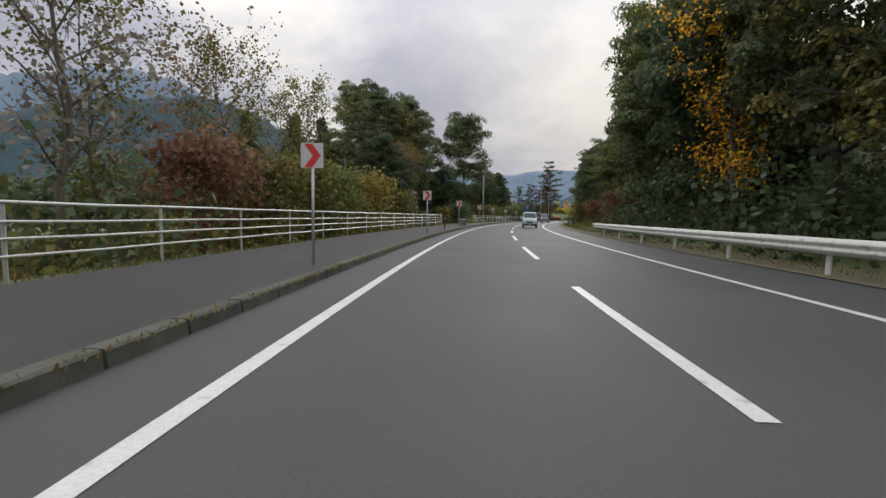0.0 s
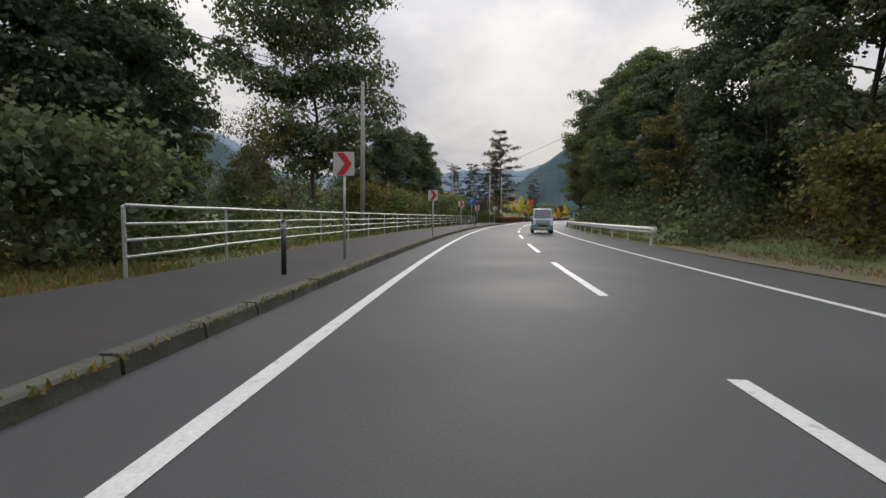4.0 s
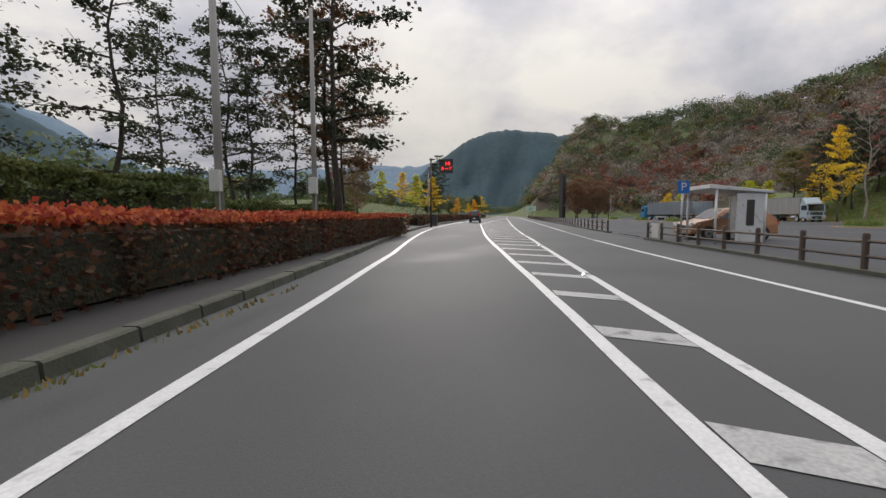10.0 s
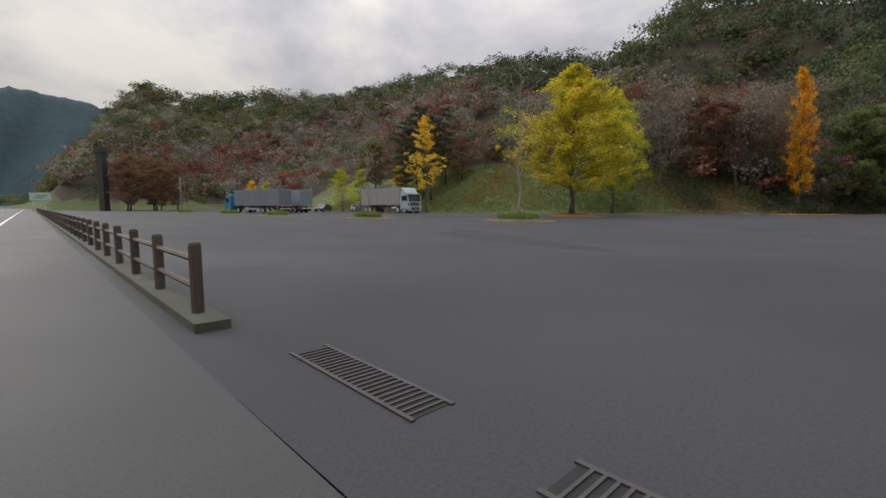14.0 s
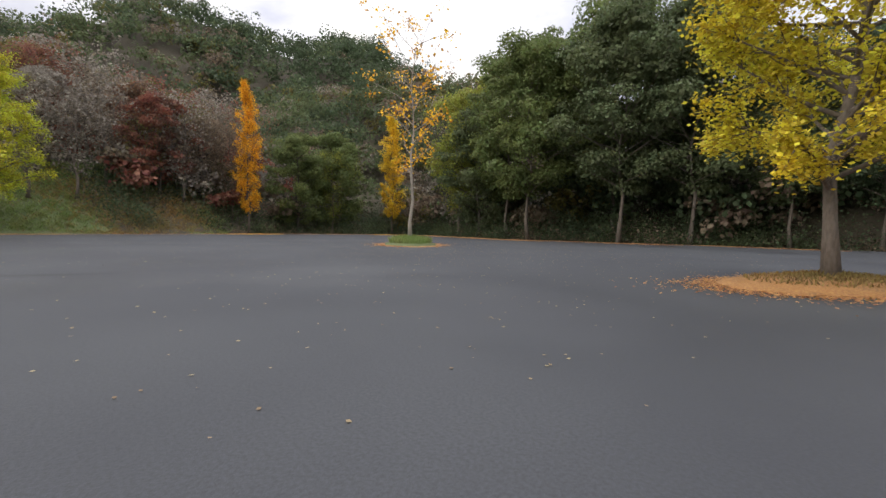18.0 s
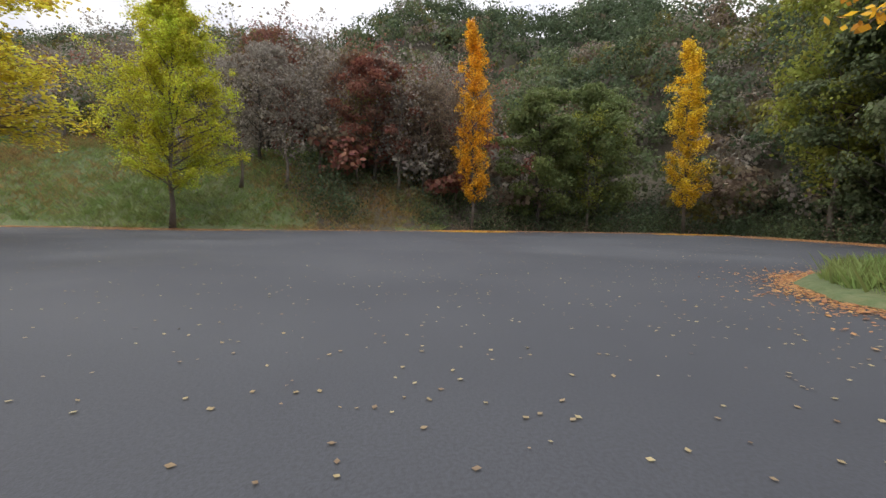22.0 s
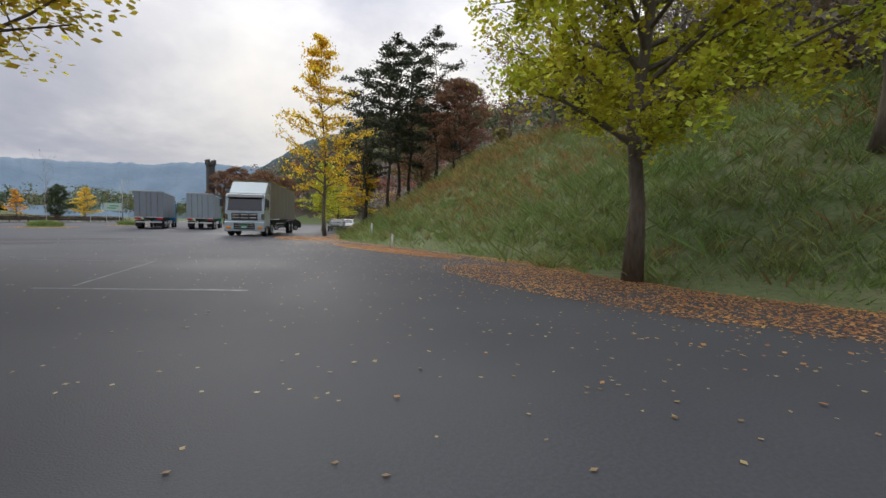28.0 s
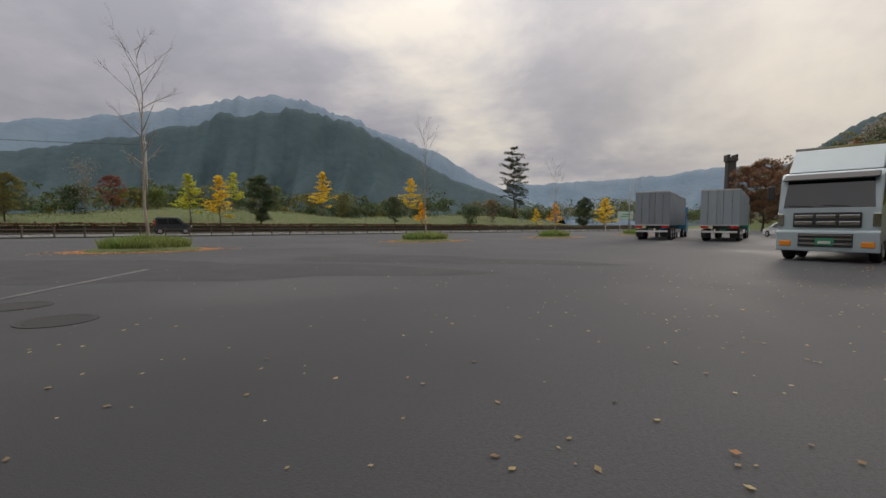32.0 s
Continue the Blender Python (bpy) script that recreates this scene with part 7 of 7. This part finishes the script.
# trees that stand at the edge of the lot and on the bank
EDGE = [("shade_tree", 86.9, 116.0, 1.35, leaf_mid, 1.0), ("shade_tree", 77.9, 113.6, 1.4, leaf_dark, 1.0), ("shade_tree", 72.7, 110.4, 1.4, leaf_dark, 1.0), ("shade_tree", 93.0, 112.5, 1.4, leaf_mid, 1.0), ("shade_tree", 82.0, 107.5, 1.6, leaf_mid, 1.0),
        ("evergreen", 98.0, 112.5, 1.3, leaf_dark, 1.0), ("thin_autumn", 101.0, 113.0, 1.6, leaf_yellow_green, 1.1), ("shade_tree", 102.0, 110.0, 1.3, leaf_yellow_green, 1.0), ("shade_tree", 66.0, 107.0, 1.1, leaf_dark, 1.0), ("shade_tree", 60.5, 106.0, 1.1, leaf_deep, 1.0), ("evergreen", 90.0, 105.0, 1.5, leaf_mid, 1.0), ("evergreen_tall", 74.0, 102.0, 1.35, leaf_deep, 1.0),
        ("evergreen", 115.0, 124.0, 1.1, leaf_mid, 1.0), ("thin_autumn", 113.5, 125.5, 0.95, leaf_yellow_green, 1.1), ("evergreen", 104.5, 107.0, 1.4, leaf_deep, 1.0), ("evergreen", 55.0, 108.0, 1.2, leaf_dark, 1.0), ("evergreen_tall", 50.0, 112.0, 1.0, leaf_dark, 1.0),
        ("bare_wood", 113.5, 153.0, 1.0, None, 1.2), ("bare_wood", 116.0, 150.5, 1.05, None, 1.2), ("bare_wood", 113.0, 156.5, 0.9, None, 1.2), ("broad_autumn", 117.5, 156.0, 1.0, leaf_bare, 1.0), ("broad_autumn", 118.5, 141.0, 0.95, leaf_brown, 1.0), ("broad_autumn", 121.5, 147.0, 1.0, leaf_rust, 1.0), ("bare_wood", 121.0, 152.0, 1.2, None, 1.2), ("broad_autumn", 126.0, 157.0, 1.2, leaf_rust, 1.0),
        ("bare_wood", 122.5, 166.0, 0.78, None, 1.2), ("bare_wood", 123.5, 171.0, 0.78, None, 1.2), ("bare_wood", 124.0, 176.0, 0.81, None, 1.2), ("bare_wood", 122.0, 161.0, 0.85, None, 1.2), ("bare_wood", 126.5, 173.0, 0.91, leaf_rust, 1.2), ("bare_wood", 127.0, 168.0, 0.85, None, 1.2), ("bare_wood", 124.5, 181.0, 0.78, leaf_red, 1.2),
        ("pine", 117.6, 189.0, 1.05, leaf_pine, 1.0), ("pine", 120.0, 191.5, 1.15, leaf_pine, 1.0), ("pine", 117.8, 194.0, 1.1, leaf_pine, 1.0), ("pine", 122.0, 188.0, 1.0, leaf_pine, 1.0), ("pine", 123.0, 194.0, 1.15, leaf_pine, 1.0), ("broad_autumn", 121.5, 184.5, 0.75, leaf_rust, 1.0), ("broad_autumn", 126.5, 190.0, 0.8, leaf_red, 1.0), ("broad_autumn", 128.5, 200.0, 1.0, leaf_rust, 1.0), ("broad_autumn", 134.0, 209.0, 1.0, leaf_olive, 1.0)]
for key, x, y, size, leaf, wide in EDGE:
    lab = {"shade_tree": "tall pale-trunked broadleaf tree at the lot's edge", "evergreen": "dense evergreen tree at the wood's edge", "evergreen_tall": "tall dark evergreen at the wood's edge", "bare_wood": "leafless tree on the bank above the lot", "broad_autumn": "broad tree in autumn colours on the bank", "thin_autumn": "slender tree with yellow leaves at the wood's edge", "pine": "pine standing on the bank above the lot"}[key]
    tree(key, x, y, size, leaf, lab, "tree", "trees on the bank", "tree", wide)

def slope_trees():
    """Leafless and thinning trees whose trunks show on the slope behind the lot."""
    rng = random.Random(12)
    made = []
    while len(made) < 64:
        x, y = rng.uniform(111, 150), rng.uniform(133, 172)
        d = float(poly_distance(np.array([x]), np.array([y]), lot_poly)[0])
        if d < 6 or d > 34 or (y > 150 and d < 15) or any((x - a) ** 2 + (y - b) ** 2 < 9 for a, b in made):
            continue
        made.append((x, y))
        leaf, lab = rng.choice(((None, "leafless grey tree"), (None, "leafless grey tree"), (leaf_red, "thin tree with a few red leaves"), (leaf_brown, "thin tree with a few brown leaves"), (leaf_olive, "thin tree with a few olive leaves")))
        tree("bare_wood" if leaf is None or rng.random() < 0.6 else "thin_autumn", x, y, rng.uniform(0.75, 1.15), leaf, lab + " on the wooded slope", "tree", "trees on the slope", "tree", 1.15, turn=rng.uniform(0, 360))


slope_trees()

# trees on the grass bank across the road
for key, s, o, size, leaf, lab in (("ginkgo_small", 220.7, -21, 0.75, leaf_lime, "small yellow-green ginkgo on the grass bank"), ("ginkgo_small", 235, -21, 0.95, leaf_yellow, "small bright yellow ginkgo on the grass bank"), ("broad_autumn", 246, -15, 0.48, leaf_deep, "dark round shrub tree on the grass bank"), ("ginkgo_open", 254, -21.5, 0.62, leaf_yellow, "sparse yellow ginkgo on the grass bank"), ("bush", 264, -14, 1.0, leaf_deep, "dark round shrub on the grass bank"),
                               ("pine", 284.8, -21, 1.25, leaf_pine, "tall airy pine on the grass bank"), ("pine", 288, -23, 1.1, leaf_pine, "tall airy pine on the grass bank"), ("ginkgo_small", 281, -11, 0.55, leaf_yellow, "small yellow ginkgo beside the road"), ("ginkgo_small", 286, -9.5, 0.75, leaf_orange, "small orange ginkgo beside the road"), ("evergreen", 298, -10, 0.6, leaf_deep, "dark round tree beside the road"), ("ginkgo_full", 306, -9, 0.7, leaf_yellow, "yellow ginkgo beside the road"),
                               ("bush", 202, -24, 1.0, leaf_deep, "dark shrub on the grass bank"), ("broad_autumn", 206, -24, 0.45, leaf_red, "small red autumn tree on the grass bank"), ("bush", 211, -23, 0.8, leaf_mid, "green shrub on the grass bank"), ("broad_autumn", 272, -16, 0.45, leaf_brown, "brown autumn tree on the grass bank"), ("ginkgo_small", 216.5, -11.5, 0.85, leaf_yellow, "small golden ginkgo behind the hedge"), ("ginkgo_small", 213.5, -13.5, 0.8, leaf_lime, "small yellow-green ginkgo behind the hedge"), ("evergreen", 222, -12.5, 0.55, leaf_deep, "dark tree behind the hedge"), ("ginkgo_small", 249, -11, 0.6, leaf_orange, "small orange ginkgo behind the hedge"), ("broad_autumn", 228, -24, 0.4, leaf_mid, "small green tree on the grass bank"), ("broad_autumn", 241, -25, 0.4, leaf_olive, "small olive tree on the grass bank")):
    rtree(key, s, o, size, leaf, lab, "shrub" if key == "bush" else "tree", "trees on the grass bank", "shrub" if key == "bush" else "tree")


# brown trees and a stubby tower beyond the trailers
for x, y, size in ((119.0, 268.0, 1.15), (122.5, 272.0, 1.3), (126.5, 268.0, 1.2), (129.5, 273.0, 1.3), (124.5, 264.0, 1.0), (132.5, 268.0, 1.15)):
    tree("broad_autumn", x, y, size, leaf_rust, "brown-leaved tree beyond the parked trailers", "tree", "trees beyond the trailers", "tree", 0.9)


def tower(x, y):
    t = thing("tower", "dark square tower rising behind brown trees", "tower", at=pose(x, y, gz(x, y), 0, 0, 12))
    part("shaft", Shape().box(0, 0, 7.0, 1.5, 1.5, 14.0), dark_steel, t, bevel=0.04)
    part("cap", Shape().box(0, 0, 14.3, 1.9, 1.9, 0.8), dark_steel, t, bevel=0.05)
    for sx in (-0.7, 0.7):
        part("merlon", Shape().box(sx, 0, 14.95, 0.5, 1.9, 0.5), dark_steel, t)


tower(117.0, 273.0)


def bank_grass():
    """Long grass on the bank above the lot and on the mound across the road."""
    rng = np.random.default_rng(41)
    n = 30000
    x, y = rng.uniform(104, 132, n), rng.uniform(140, 232, n)
    d = poly_distance(x, y, lot_poly)
    keep = (d > 0.2) & (d < 17)
    x, y = np.repeat(x[keep], 9), np.repeat(y[keep], 9)
    dry = wobble(x, y, 5.0, 3.0) + np.repeat(rng.normal(size=keep.sum()), 9) * 0.3 > 0.35
    tall = np.repeat(rng.uniform(0.5, 1.4, keep.sum()), 9) * (1 + 0.35 * wobble(x, y, 2.2, 6.0))
    x, y = x + rng.normal(size=len(x)) * 0.11, y + rng.normal(size=len(x)) * 0.11
    z = ground_z(x, y) - 0.02
    dry |= ((x - 114.6) / 2.6) ** 2 + ((y - 180.0) / 5.5) ** 2 + 0.5 * np.repeat(rng.normal(size=keep.sum()), 9) < 0.35
    b = blades(x, y, z, 0.40 * tall, rng, 0.019, 0.7)
    stuff("bank_grass", "tufts of green grass leaning down the bank", "grass", bank_green, b[~dry])
    stuff("bank_bracken", "withered orange-brown grass on the bank", "grass", bank_dry, b[dry])
    x, y = scatter_on(40000, rng, 174, 300, -36, -9.4)
    z = ground_z(x, y)
    stuff("mound_grass", "short grass on the mound across the road", "grass", grass_blade, blades(x, y, z, 0.16, rng, 0.025, 0.5))


bank_grass()


def edge_scrub():
    """Dark shrubs and saplings that fill the wood's edge behind the lot."""
    rng = np.random.default_rng(63)
    for n, clumps, height, mat, lab in ((60000, 300, 3.0, leaf_deep, "dark evergreen scrub below the trees behind the lot"), (26000, 160, 2.0, leaf_dark, "green shrubs along the wood's edge"), (9000, 70, 1.5, leaf_brown, "brown autumn shrubs along the wood's edge")):
        cx, cy = rng.uniform(50, 128, clumps * 14), rng.uniform(88, 153, clumps * 14)
        d = poly_distance(cx, cy, lot_poly)
        s, off = road_coords(cx, cy)
        k = np.flatnonzero((d > 2.2) & (d < 13) & (off > 12))[:clumps]
        cx, cy = cx[k], cy[k]
        i = rng.integers(0, len(k), n)
        hh = height * rng.uniform(0.35, 1.2, len(k))[i]
        x, y = cx[i] + rng.normal(size=n) * 0.8, cy[i] + rng.normal(size=n) * 0.8
        z = ground_z(x, y) + hh * np.abs(rng.normal(size=n)) * 0.55
        stuff("undergrowth", lab, "undergrowth", mat, leaf_quads(np.stack([x, y, z], 1), 0.20, rng, 0.75))


edge_scrub()
build_kerb()


def manhole(x, y):
    """Round cast-iron cover in a ring of concrete."""
    t = thing("manhole_cover", "dark round cast-iron cover sunk in the asphalt", "manhole", "covers in the lot", at=pose(x, y, 0.002))
    part("ring", Shape().lathe([(0.40, 0.0), (0.40, 0.006), (0.33, 0.008), (0.32, 0.002)], (0, 0, 0), 28), patch_mat, t)
    part("lid", Shape().lathe([(0.001, 0.006), (0.20, 0.007), (0.31, 0.006), (0.32, 0.0)], (0, 0, 0), 28), rubber, t)


manhole(91.3, 172.0)
manhole(92.9, 171.7)
